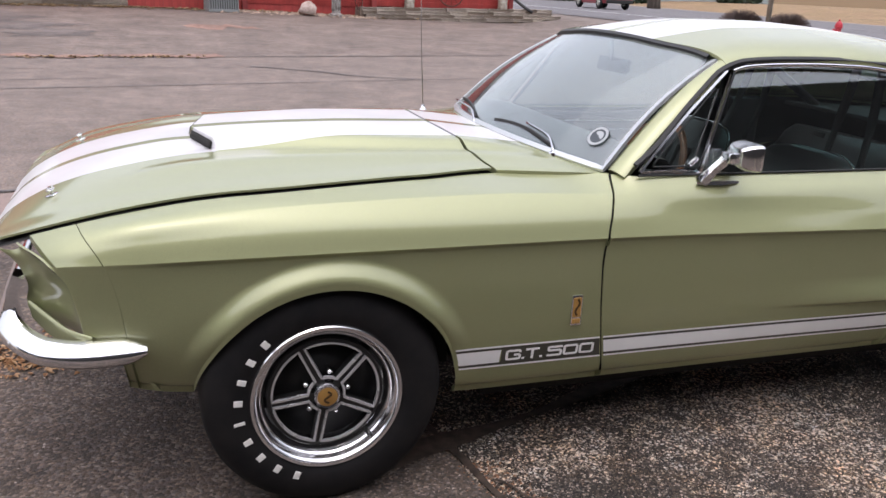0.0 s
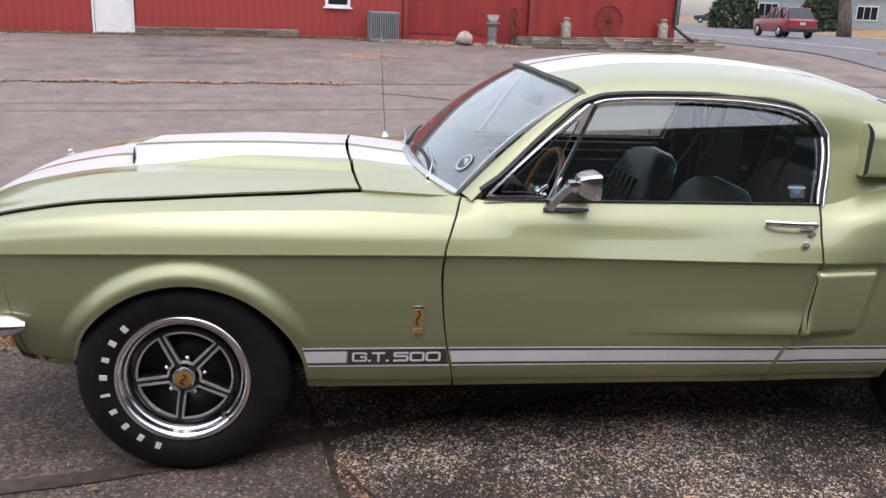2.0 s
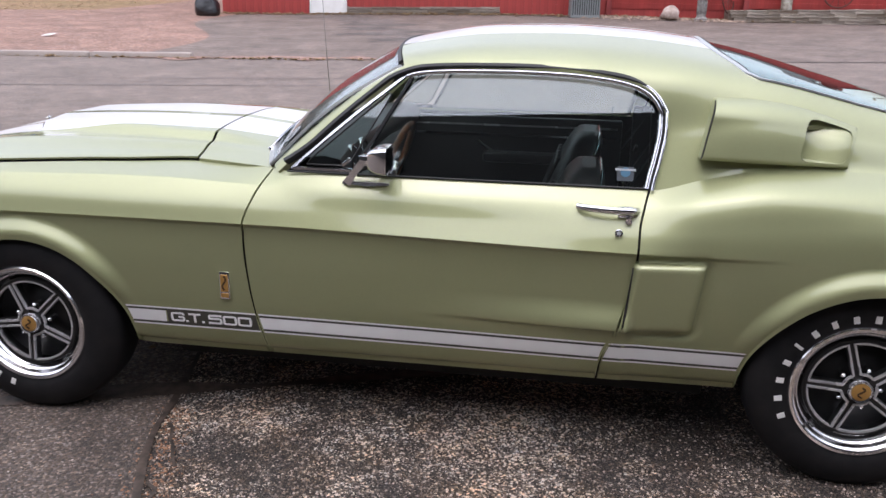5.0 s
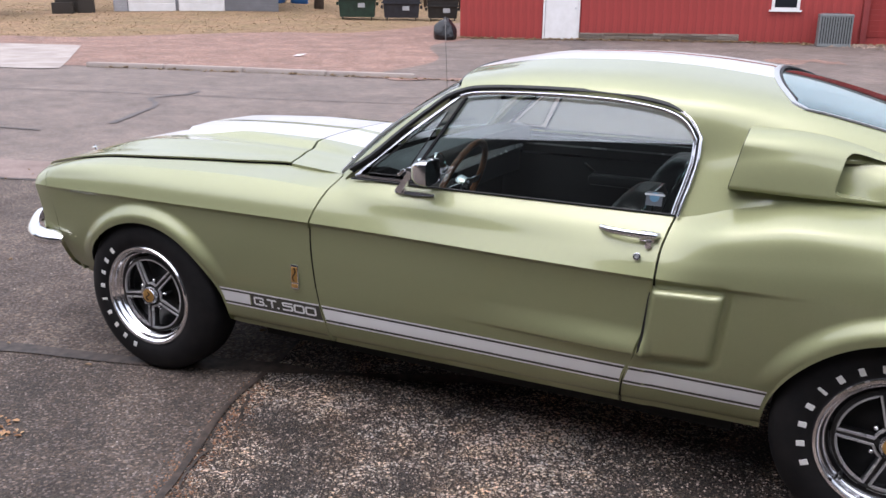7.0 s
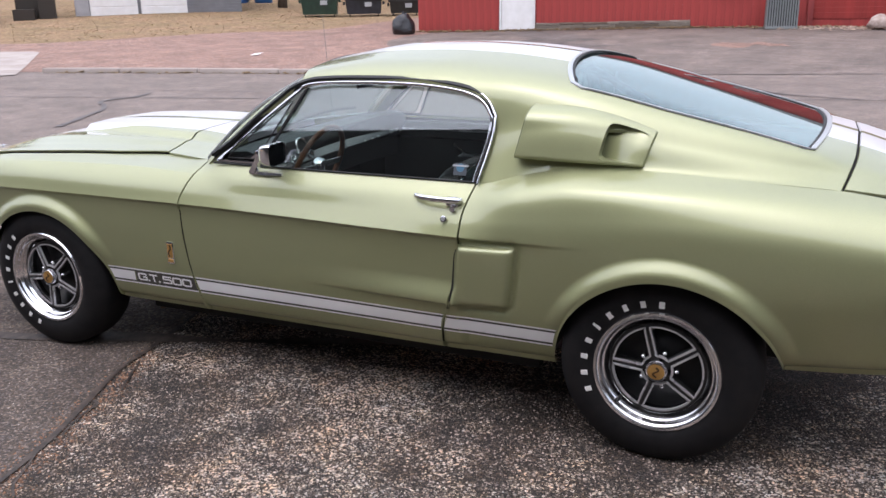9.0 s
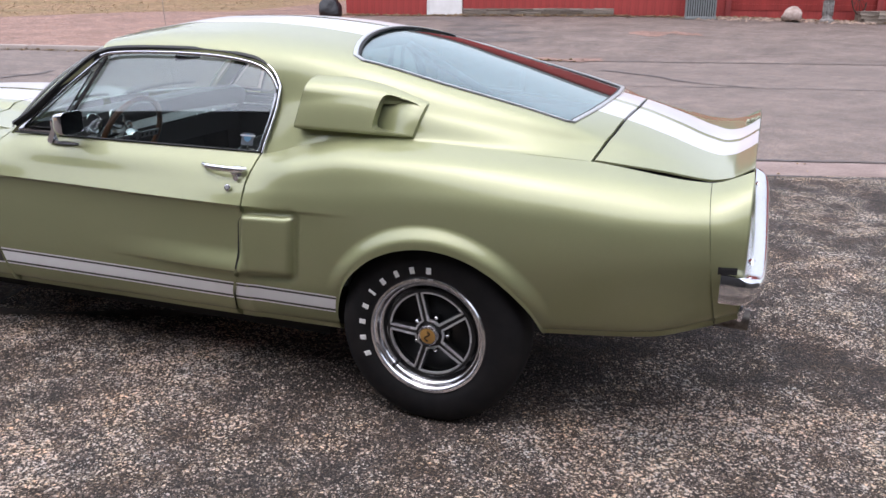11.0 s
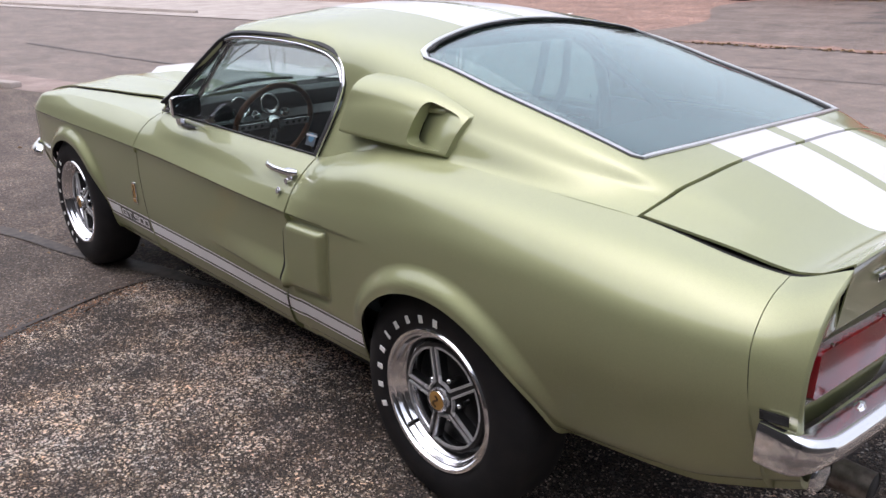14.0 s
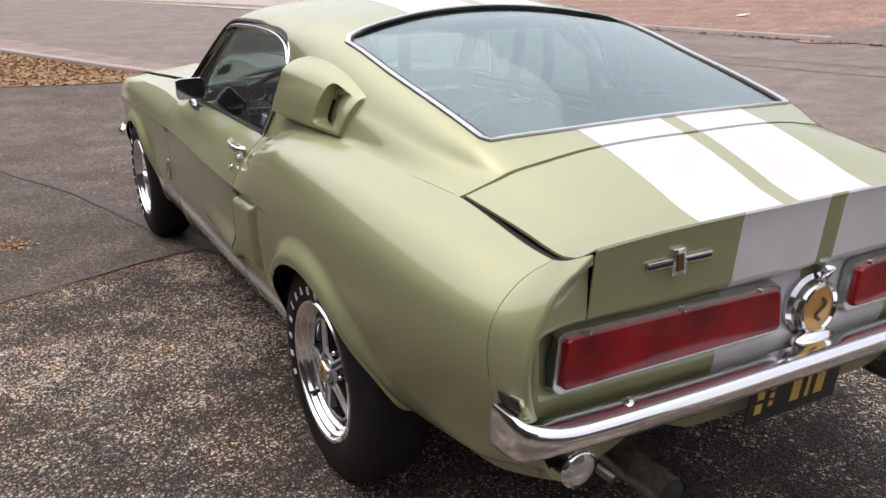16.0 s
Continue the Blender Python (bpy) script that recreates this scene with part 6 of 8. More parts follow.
def exposed_aggregate():
    """Worn asphalt with pale stones of two sizes, denser in some patches than in others."""
    m = Mat("exposed_aggregate_asphalt", (0.1, 0.08, 0.07), 0.9)
    patch = m.math('ADD', m.math('MULTIPLY', m.noise(0.8, 6, 0.62), 1.3), m.math('MULTIPLY', m.noise(4.6, 5, 0.6), 0.7))
    shift = m.math('SUBTRACT', patch, 1.0)

    def stones(scale, gain):
        sep = m.n.new("ShaderNodeSeparateColor")
        m.l.new(m.voronoi(scale, out="Color"), sep.inputs[0])
        level = m.math('ADD', sep.outputs[0], m.math('MULTIPLY', shift, gain))
        tone = m.ramp(level, [(0.0, (0.014, 0.012, 0.011)), (0.55, (0.036, 0.030, 0.026)), (0.78, (0.085, 0.069, 0.058)), (0.92, (0.22, 0.182, 0.152)), (1.0, (0.78, 0.69, 0.60))])
        hue = m.ramp(sep.outputs[1], [(0.0, (0.90, 0.95, 1.0)), (0.5, (1.0, 0.99, 0.96)), (1.0, (1.12, 0.98, 0.84))])
        return level, m.mix(1.0, tone, hue, 'MULTIPLY')

    la, ca = stones(125, 1.0)
    _, cb = stones(270, 0.8)
    c = m.mix(m.math('GREATER_THAN', la, 0.58), cb, ca)
    c = m.mix(0.8, c, m.ramp(m.noise(260, 3), [(0.3, (0.55, 0.54, 0.53)), (0.7, (1.3, 1.29, 1.27))]), 'MULTIPLY')
    c = m.mix(1.0, c, m.ramp(m.noise(1.7, 5, 0.6), [(0.45, (1.0, 1.0, 1.0)), (0.68, (1.12, 1.0, 0.92))]), 'MULTIPLY')
    c = m.mix(1.0, c, m.ramp(m.noise(7.0, 4, 0.6), [(0.36, (0.92, 0.96, 1.02)), (0.5, (1.0, 1.0, 0.99)), (0.64, (1.07, 1.02, 0.92))]), 'MULTIPLY')
    m.color(c)
    h = m.math('ADD', m.math('MULTIPLY', m.voronoi(110), -0.8), m.math('MULTIPLY', m.voronoi(185), -0.5))
    m.bump(h, 1.0, 0.014)
    m.rough(m.noise(5, 4), 0.78, 0.98)
    return m.m


AGGREGATE = exposed_aggregate()
SMOOTH = asphalt("sealed_asphalt", (0.042, 0.035, 0.029), (0.080, 0.066, 0.055), (0, 0, 0), 120, (0.27, 0.225, 0.195), bump=0.35, contrast=0.4)
ROAD = asphalt("street_asphalt", (0.126, 0.104, 0.090), (0.150, 0.124, 0.107), (0, 0, 0), 90, (0.22, 0.184, 0.162), rough=0.78, bump=0.18, contrast=0.20, grit=0.4)
LOT = asphalt("old_lot_asphalt", (0.120, 0.099, 0.086), (0.144, 0.119, 0.103), (0, 0, 0), 60, (0.24, 0.20, 0.178), bump=0.18, contrast=0.30, grit=0.4)
DIRT = asphalt("red_gravel", (0.165, 0.100, 0.078), (0.232, 0.145, 0.113), (0, 0, 0), 30, (0.36, 0.28, 0.24), bump=0.3, contrast=0.28)
m = Mat("pale_concrete", (0.42, 0.37, 0.33), 0.85)
m.color(m.mix(0.7, m.ramp(m.noise(1.4, 6), [(0.3, (0.30, 0.255, 0.225)), (0.7, (0.44, 0.385, 0.345))]), m.ramp(m.noise(60, 3), [(0.3, (0.75, 0.75, 0.75)), (0.7, (1.1, 1.1, 1.1))]), 'MULTIPLY')).bump(m.noise(90, 3), 0.2, 0.006)
CONCRETE = m.m
m = Mat("gutter_concrete", (0.30, 0.23, 0.20), 0.9)
m.color(m.mix(0.7, m.ramp(m.noise(1.8, 6), [(0.3, (0.20, 0.145, 0.125)), (0.7, (0.33, 0.255, 0.225))]), m.ramp(m.noise(45, 3), [(0.3, (0.7, 0.7, 0.7)), (0.7, (1.1, 1.1, 1.1))]), 'MULTIPLY')).bump(m.noise(90, 3), 0.2, 0.006)
GUTTER = m.m
m = Mat("leafy_ground", (0.25, 0.17, 0.09), 0.95)
m.color(m.mix(0.8, m.ramp(m.voronoi(14, out="Color"), [(0.2, (0.13, 0.080, 0.045)), (0.5, (0.24, 0.152, 0.085)), (0.85, (0.36, 0.25, 0.145))]), m.ramp(m.noise(0.6, 5), [(0.35, (0.75, 0.8, 0.6)), (0.65, (1.1, 1.05, 1.0))]), 'MULTIPLY')).bump(m.noise(20, 4), 0.6, 0.03)
LEAFY = m.m
m = Mat("tar", (0.016, 0.015, 0.015), 0.6)
TAR = m.color(m.ramp(m.noise(25, 4), [(0.35, (0.022, 0.015, 0.011)), (0.7, (0.080, 0.058, 0.044))])).m
m = Mat("road_tar", (0.05, 0.045, 0.045), 0.7)
ROAD_TAR = m.color(m.ramp(m.noise(8, 4), [(0.35, (0.075, 0.066, 0.063)), (0.7, (0.135, 0.118, 0.11))])).m

sheet("ground", None, ROAD, 0.0, "worn grey street asphalt reaching the horizon")
# the lot that the car stands on
near = lambda v: lin(NEAR_IN, v[:, 0]) - v[:, 1]
SEAM = [(-4.0, 1.52), (-3.2, 1.20), (-1.9, 0.80), (-1.5, 0.705), (-0.86, 0.46), (-0.70, 0.44), (1.0, 0.0), (3.0, -0.5)]
seam_x = lambda v: spl([(y, x) for y, x in SEAM], v[:, 1]) + 0.012 * np.sin(v[:, 1] * 9) + 0.006 * np.sin(v[:, 1] * 31)
sheet("lot_aggregate", lambda v: np.minimum(near(v), v[:, 0] - seam_x(v)), AGGREGATE, 0.006, "coarse exposed aggregate asphalt lot", 0.12, (-1.0, 9.0, -7.0, 5.5), category="pavement")
STRIP = lambda v: -0.863 + 0.345 * (v[:, 0] + 0.338) + 0.02 * np.sin(v[:, 0] * 3)
sheet("lot_sealed", lambda v: np.minimum(np.minimum(near(v), seam_x(v) - v[:, 0]), STRIP(v) - v[:, 1]), SMOOTH, 0.006, "dark sealed asphalt patch", 0.12, (-4.5, 3.0, -7.0, 3.0), category="pavement")
ENTRY = asphalt("entry_asphalt", (0.062, 0.050, 0.042), (0.106, 0.086, 0.072), (0, 0, 0), 95, (0.25, 0.208, 0.18), bump=0.45, contrast=0.4)
sheet("lot_entry", lambda v: np.minimum(near(v), np.maximum(v[:, 1] - STRIP(v), -4.4 - v[:, 0])), ENTRY, 0.0045, "weathered asphalt entry", 0.25, (-40, 3.0, -16.0, 3.2), category="pavement")
sheet("gutter", lambda v: np.minimum(lin(NEAR_OUT, v[:, 0]) - v[:, 1], v[:, 1] - lin(NEAR_IN, v[:, 0])), GUTTER, 0.008, "reddish concrete gutter strip", 0.25, (-40, 14, -9, 8), category="gutter")
sheet("yard_ground", lambda v: np.minimum(8.0 - v[:, 1] * 0 - v[:, 0] * 0, -v[:, 1] - 6.9), SMOOTH, 0.009, "asphalt before the building", 1.0, (-30, 30, -40, -6.5), category="pavement")


def strip(name, pts, width, mat, lift, label, wobble=0.3, n=60):
    """A crack or seam line laid on the ground."""
    p = curve3([(x, y, 0) for x, y in pts], n)
    t = np.gradient(p, axis=0)
    t /= np.linalg.norm(t, axis=1)[:, None]
    side_ = np.c_[-t[:, 1], t[:, 0]]
    rows = []
    for i, q in enumerate(p):
        w = width * (1 + wobble * noise.noise(Vector((q[0] * 2.3, q[1] * 2.3, width * 50))) * 2) / 2
        c = q[:2] + side_[i] * width * 0.8 * noise.noise(Vector((q[0] * 1.7, q[1] * 1.7, 3.0)))
        rows.append([(*(c + side_[i] * k * w), 0) for k in (-1, 1)])
    P = np.array(rows)
    P[..., 2] = ground_z(P[..., 0], P[..., 1]) + lift
    return tagged(put(name, *grid(P), mat), label, "crack", kind="structure")


strip("tar_strip", [(-9.0, -3.9), (-4.5, -2.25), (-2.3, -1.52), (-0.81, -0.98), (-0.3, -0.86), (0.6, -0.55), (1.6, -0.2), (2.6, 0.15)], 0.055, TAR, 0.011, "dark tar line across the lot", 0.7, 160)
strip("lot_seam", [(0.0, 0.9), (0.44, -0.70), (0.46, -0.86), (0.705, -1.5), (0.80, -1.9), (1.20, -3.2), (1.5, -4.0)], 0.020, TAR, 0.012, "open seam between two asphalt patches", 0.9, 220)
RC = random.Random(31)
for k in range(9):
    y0 = -0.85 - 0.36 * k
    x0 = 0.47 + 0.295 * (-y0 - 0.8) + 0.02
    pts, x, y = [(x0, y0)], x0, y0
    for _ in range(5):
        x, y = x + RC.gauss(0.022, 0.018), y - RC.uniform(0.03, 0.07)
        pts.append((x, y))
    strip("lot_crack", pts, 0.007, TAR, 0.0125, "thin crack beside the asphalt seam", 0.9, 40)
for pts, w in (([(-5.725, 4.41), (-6.5, 5.95), (-6.75, 6.2), (-7.3, 6.8), (-7.2, 7.3), (-7.37, 7.85)], 0.09), ([(-12, 6.2), (-3.2, 8.15), (-0.5, 8.8), (2.43, 9.57), (9, 11.1)], 0.04), ([(1.1, 11.5), (2.0, 10.9), (2.75, 10.2), (3.6, 9.85)], 0.07), ([(-11.6, 7.6), (-4.7, 8.7), (-1, 9.6)], 0.03), ([(-4.2, 2.35), (4.5, 4.64), (10, 6.1)], 0.05), ([(-4.0, 1.50), (4.4, 3.94), (8, 4.9)], 0.04), ([(-13, 2.8), (-9, 3.2), (-6, 3.6)], 0.06), ([(-4.24, 11.86), (-0.04, 12.9), (7, 14.65), (14, 16.2)], 0.05), ([(-3, 10.6), (2.5, 11.6), (8, 13.0)], 0.025)):
    strip("road_crack", pts, w, ROAD_TAR, 0.010, "tarred crack in the street")

# beyond the street
sheet("far_lot", lambda v: np.minimum(v[:, 1] - far_line(v), v[:, 0] + 6.2 + 0.30 * (v[:, 1] - 12) + 0.5 * np.sin(v[:, 1] * 0.7)), LOT, 0.006, "patched grey asphalt lot before the red building", 0.5, (-14, 14, 10, 30), category="pavement")
sheet("gravel_drive", lambda v: np.minimum(v[:, 1] - far_line(v) - 0.22, -(v[:, 0] + 6.2 + 0.30 * (v[:, 1] - 12) + 0.5 * np.sin(v[:, 1] * 0.7))), DIRT, 0.008, "reddish packed gravel drive", 0.6, (-45, -5, -2, 60), category="ground")
sheet("leaf_ground", lambda v: np.minimum(v[:, 1] - far_line(v) - 3.0, v[:, 1] - 16.2 - 0.62 * np.maximum(-v[:, 0] - 22, 0) * 0 - 1.05 * (v[:, 0] + 22.5) - 0.8 * np.sin(v[:, 0])) * (v[:, 0] < -14.5) - (v[:, 0] >= -14.5), LEAFY, 0.014, "ground covered in dry tan leaves", 0.6, (-80, -14, 4, 70), category="ground")
sheet("concrete_apron", lambda v: np.minimum(np.minimum(v[:, 1] - 9.35 - 0.24 * (v[:, 0] + 14), 15.1 - v[:, 1] + 0.28 * (v[:, 0] + 18)), -14.05 - 0.98 * (v[:, 1] - 11.0) - v[:, 0]), CONCRETE, 0.018, "pale concrete driveway apron", 0.4, (-40, -10, 0, 17), category="pavement")
sheet("grass_verge", lambda v: v[:, 0] - 35.7 - 0.13 * (v[:, 1] - 47), LEAFY, 0.02, "dry grass verge by the far road", 1.0, (26, 130, 0, 180), category="grass")
SIDE_ROAD = asphalt("side_road_asphalt", (0.085, 0.085, 0.092), (0.115, 0.115, 0.125), (0, 0, 0), 40, (0.2, 0.2, 0.2), bump=0.2, contrast=0.15)
sheet("side_road", lambda v: np.minimum(v[:, 0] - 15.5, 35.5 + 0.13 * (v[:, 1] - 47) - v[:, 0]), SIDE_ROAD, 0.014, "blue-grey asphalt road running past the building", 0.8, (14, 60, 4, 200), category="road")
PAINT_LINE = Mat("road_paint", (0.62, 0.61, 0.60), 0.7).m
strip("road_line", [(20.3, 8), (20.6, 30), (21.0, 60), (22.0, 140)], 0.16, PAINT_LINE, 0.022, "white painted road edge line", 0.05)
strip("road_kerb", [(30.2, 5), (33.9, 35), (39.1, 75), (46.3, 130)], 0.5, CONCRETE, 0.026, "pale kerb along the road", 0.05)
PATCH = asphalt("oily_asphalt", (0.085, 0.075, 0.070), (0.125, 0.108, 0.100), (0, 0, 0), 60, (0.2, 0.18, 0.165), bump=0.25, contrast=0.45)
strip("dark_patch", [(-6.3, 23.4), (-4.7, 22.2), (-3.2, 19.2), (-2.3, 16.0)], 1.5, PATCH, 0.012, "dark oily patch on the lot", 0.35)
strip("red_patch", [(0.4, 19.2), (1.3, 19.4), (2.1, 19.6)], 0.75, DIRT, 0.013, "washed-out reddish pothole", 0.8)
strip("dirt_line", [(-6.5, 11.75), (-3.5, 12.35), (-0.5, 13.0), (0.8, 13.3)], 0.42, DIRT, 0.014, "brown dirt washed along the street edge", 0.8)


def kerb(name, pts, label, h=0.11, w=0.16, seg=None):
    """A kerb of separate stones along a line."""
    p = np.array(pts, float)
    s = np.r_[0, np.cumsum(np.linalg.norm(np.diff(p, axis=0), axis=1))]
    k = thing(name, label, "kerb", kind="structure")
    n = int(s[-1] / 1.8)
    me = None
    for i in range(n):
        a, b = [np.array([np.interp(t, s, p[:, 0]), np.interp(t, s, p[:, 1])]) for t in (i / n * s[-1], (i + 0.985) / n * s[-1])]
        c, d = (a + b) / 2, b - a
        ob = None
        if me is None:
            bm = box_bm((1.0, w, h + 0.08), (0, 0, 0), bevel=0.025)
            ob = part("kerb_stone", bm, CONCRETE, k, smooth=True)
            me = ob.data
        else:
            ob = new("kerb_stone", me)
            ob.parent = k
        ob.matrix_world = pose(c[0], c[1], float(ground_z(*c)) + h / 2 - 0.04 + random.uniform(-0.008, 0.008), 0, 0, math.degrees(math.atan2(d[1], d[0]))) @ Matrix.Diagonal((np.linalg.norm(d), 1, 1, 1))


kerb("kerb_far", [(-12.9, 10.6), (-10.2, 11.2), (-8, 11.5), (-5.4, 11.95)], "worn pale concrete kerb along the street", 0.10)
kerb("kerb_drive", [(-40, 3.6), (-33, 5.3), (-26, 7.4), (-19, 9.2)], "pale concrete kerb beyond the apron", 0.10)
kerb("kerb_near", [(-6.95, 0.86), (-8.5, 0.30), (-12.4, -0.95), (-20, -2.95)], "pale concrete kerb round the leafy verge", 0.07)
sheet("verge", lambda v: np.minimum(np.minimum(0.78 + 0.33 * (v[:, 0] + 6.95) - v[:, 1], -7.0 - 0.35 * np.maximum(-v[:, 1] - 0.2, 0) - v[:, 0]), v[:, 1] + 12), LEAFY, 0.012, "verge under fallen orange leaves", 0.3, (-30, -6.5, -12, 1.5), category="verge")


# fallen leaves, a few of them lying about singly
def leaf_stuff(name, spots, colors, size, label, z0=0.012):
    """Curled leaves as one mesh: spots gives (x, y) places."""
    V, F = [], []
    for x, y in spots:
        a, s_ = random.uniform(0, 6.28), size * random.uniform(0.6, 1.4)
        c, d = math.cos(a), math.sin(a)
        z = float(ground_z(x, y)) + z0
        up = random.uniform(0.1, 0.5) * s_
        n = len(V)
        for u, v, h in ((-0.5, 0, 0), (-0.15, 0.3, up), (0.3, 0.25, up * 0.7), (0.6, 0, 0.2 * up), (0.3, -0.25, up * 0.8), (-0.15, -0.3, up * 0.6), (0.05, 0, 0.0)):
            V.append((x + (u * c - v * d) * s_, y + (u * d + v * c) * s_, z + h))
        F += [(n, n + 6, n + 1), (n + 1, n + 6, n + 2), (n + 2, n + 6, n + 3), (n + 3, n + 6, n + 4), (n + 4, n + 6, n + 5), (n + 5, n + 6, n)]
    m = Mat(name, colors[1], 0.8)
    gm = m.n.new("ShaderNodeNewGeometry")
    m.color(m.ramp(gm.outputs["Random Per Island"], [(0.0, colors[0]), (0.5, colors[1]), (1.0, colors[2])]))
    return tagged(put(name, V, F, m.m, smooth=False), label, "leaves", kind="stuff")


TAN = ((0.20, 0.135, 0.07), (0.29, 0.20, 0.11), (0.40, 0.29, 0.17))
RUSSET = ((0.26, 0.13, 0.06), (0.40, 0.225, 0.11), (0.50, 0.34, 0.19))
STRAW = ((0.24, 0.155, 0.085), (0.34, 0.235, 0.135), (0.46, 0.34, 0.21))
R = random.Random(5)
spots = []
while len(spots) < 5200:
    x, y = R.uniform(-16, -6.95), R.uniform(-5, 0.9)
    if y < 0.78 + 0.33 * (x + 6.95) - 0.05 and x < -7.0 - 0.35 * max(-y - 0.2, 0):
        spots.append((x, y))
leaf_stuff("verge_leaves", spots, RUSSET, 0.06, "fallen orange and tan leaves", 0.014)
spots = [(x, float(lin(FAR_KERB, x)) + R.gauss(-0.12, 0.10)) for x in (R.uniform(-12.5, 0.5) for _ in range(320))]
leaf_stuff("kerb_leaves", spots, TAN, 0.07, "dry leaves along the kerb", 0.015)
spots = []
while len(spots) < 5200:
    x, y = R.uniform(-40, -15), R.uniform(8, 42)
    if y > 16.2 + 1.05 * (x + 22.5) and y > float(lin(FAR_KERB, x)) + 3.2:
        spots.append((x, y))
leaf_stuff("yard_leaves", spots, STRAW, 0.06, "dry tan leaves over the yard", 0.02)
spots = [(R.uniform(-6, -1), R.uniform(-2.2, 1.6)) for _ in range(14)]
spots += [(x, float(lin(NEAR_IN, x)) + R.gauss(0.2, 0.2)) for x in (R.uniform(-6, 8) for _ in range(60))]
spots += [(R.uniform(-5.5, 0.2), R.uniform(-3.2, 1.0)) for _ in range(46)]
leaf_stuff("lot_leaves", spots, STRAW, 0.026, "small dry leaf bits on the asphalt", 0.016)


spots = [(-0.92 + R.gauss(0, 0.13), 0.39 + R.gauss(0, 0.10)) for _ in range(520)] + [(-0.16 + R.gauss(0, 0.07), -1.52 + R.gauss(0, 0.05)) for _ in range(90)]
leaf_stuff("leaf_crumbs", spots, RUSSET, 0.022, "heap of crumbled russet leaves on the asphalt", 0.010)


def pebbles(name, spots, size, color, label, z0=0.008):
    V, F = [], []
    base = [(1, 0, 0), (0, 1, 0), (-1, 0, 0), (0, -1, 0), (0, 0, 0.8), (0, 0, -0.5)]
    tri = [(0, 1, 4), (1, 2, 4), (2, 3, 4), (3, 0, 4)]
    for x, y in spots:
        s_, a = size * R.uniform(0.5, 1.5), R.uniform(0, 6.28)
        n, z = len(V), float(ground_z(x, y)) + z0
        for u, v, h in base:
            k = s_ * R.uniform(0.7, 1.2)
            V.append((x + (u * math.cos(a) - v * math.sin(a)) * k, y + (u * math.sin(a) + v * math.cos(a)) * k, z + h * k))
        F += [tuple(n + i for i in t) for t in tri]
    m = Mat(name, color, 0.85)
    gm = m.n.new("ShaderNodeNewGeometry")
    m.color(m.ramp(gm.outputs["Random Per Island"], [(0.0, tuple(c * 0.45 for c in color)), (0.6, color), (1.0, tuple(min(1, c * 1.5) for c in color))]))
    return tagged(put(name, V, F, m.m, smooth=False), label, "gravel", kind="stuff")


def lot_spot():
    while True:
        x, y = R.uniform(0.3, 6.0), R.uniform(-3.6, -0.2)
        if x > 0.46 + 0.3 * max(0, -y - 0.8) + 0.02:
            return x, y


pebbles("lot_stones", [lot_spot() for _ in range(42000)], 0.0038, (0.36, 0.29, 0.24), "small pale stones in the asphalt", 0.006)
spots = []
for _ in range(2600):
    t = R.uniform(0, 3.0)
    spots.append((0.45 + 0.29 * t + R.gauss(0.03, 0.035) * (1 + t * 0.6), -0.74 - t))
pebbles("seam_dirt", spots, 0.0042, (0.24, 0.125, 0.068), "reddish grit washed into the seam", 0.006)
pebbles("loose_grit", [(R.uniform(-5, 0.6), R.uniform(-3, 1.4)) for _ in range(1500)], 0.004, (0.30, 0.26, 0.23), "scattered pale grit", 0.007)
tagged(put("litter", np.array([(-10.62, 15.1, 0), (-10.35, 15.08, 0.02), (-10.3, 15.3, 0.06), (-10.6, 15.32, 0.03)]) + (0, 0, float(ground_z(-10.5, 15.2)) + 0.02), [(0, 1, 2, 3)], WHITE_VINYL, smooth=False), "scrap of white paper on the gravel", "litter")
# ---------------------------------------------------------------- red building: s along its front, d out from it
BARN = pose(-9.92, 23.93, 0, 0, 0, math.degrees(math.atan2(1.4, 11.1)))


def red_paint(name, c):
    m = Mat(name, c, 0.65)
    m.color(m.mix(1.0, m.ramp(m.noise(2.2, 6, stretch=(1, 1, 0.25)), [(0.3, tuple(k * 0.72 for k in c)), (0.7, tuple(min(1, k * 1.15) for k in c))]), m.ramp(m.noise(40, 4, stretch=(1, 1, 0.05)), [(0.3, (0.85, 0.82, 0.82)), (0.7, (1.06, 1.05, 1.05))]), 'MULTIPLY'))
    return m.bump(m.noise(60, 4, stretch=(1, 1, 0.06)), 0.2, 0.01).m


RED = red_paint("red_boards", (0.33, 0.040, 0.034))
RED_DARK = red_paint("red_trim", (0.25, 0.035, 0.033))
m = Mat("white_door_paint", (0.78, 0.77, 0.75), 0.5)
DOOR_WHITE = m.color(m.ramp(m.noise(3, 5), [(0.3, (0.70, 0.69, 0.67)), (0.7, (0.80, 0.79, 0.78))])).m
m = Mat("field_stone", (0.30, 0.27, 0.23), 0.9)
oi = m.n.new("ShaderNodeObjectInfo")
m.color(m.mix(0.8, m.ramp(oi.outputs["Random"], [(0.0, (0.20, 0.16, 0.125)), (0.5, (0.30, 0.26, 0.22)), (1.0, (0.42, 0.37, 0.31))]), m.ramp(m.noise(9, 6), [(0.3, (0.55, 0.52, 0.5)), (0.7, (1.15, 1.12, 1.1))]), 'MULTIPLY')).bump(m.noise(24, 5), 0.6, 0.02)
STONE = m.m

barn = thing("red_building", "red painted wooden building with white door and stone footing", "building", at=BARN)


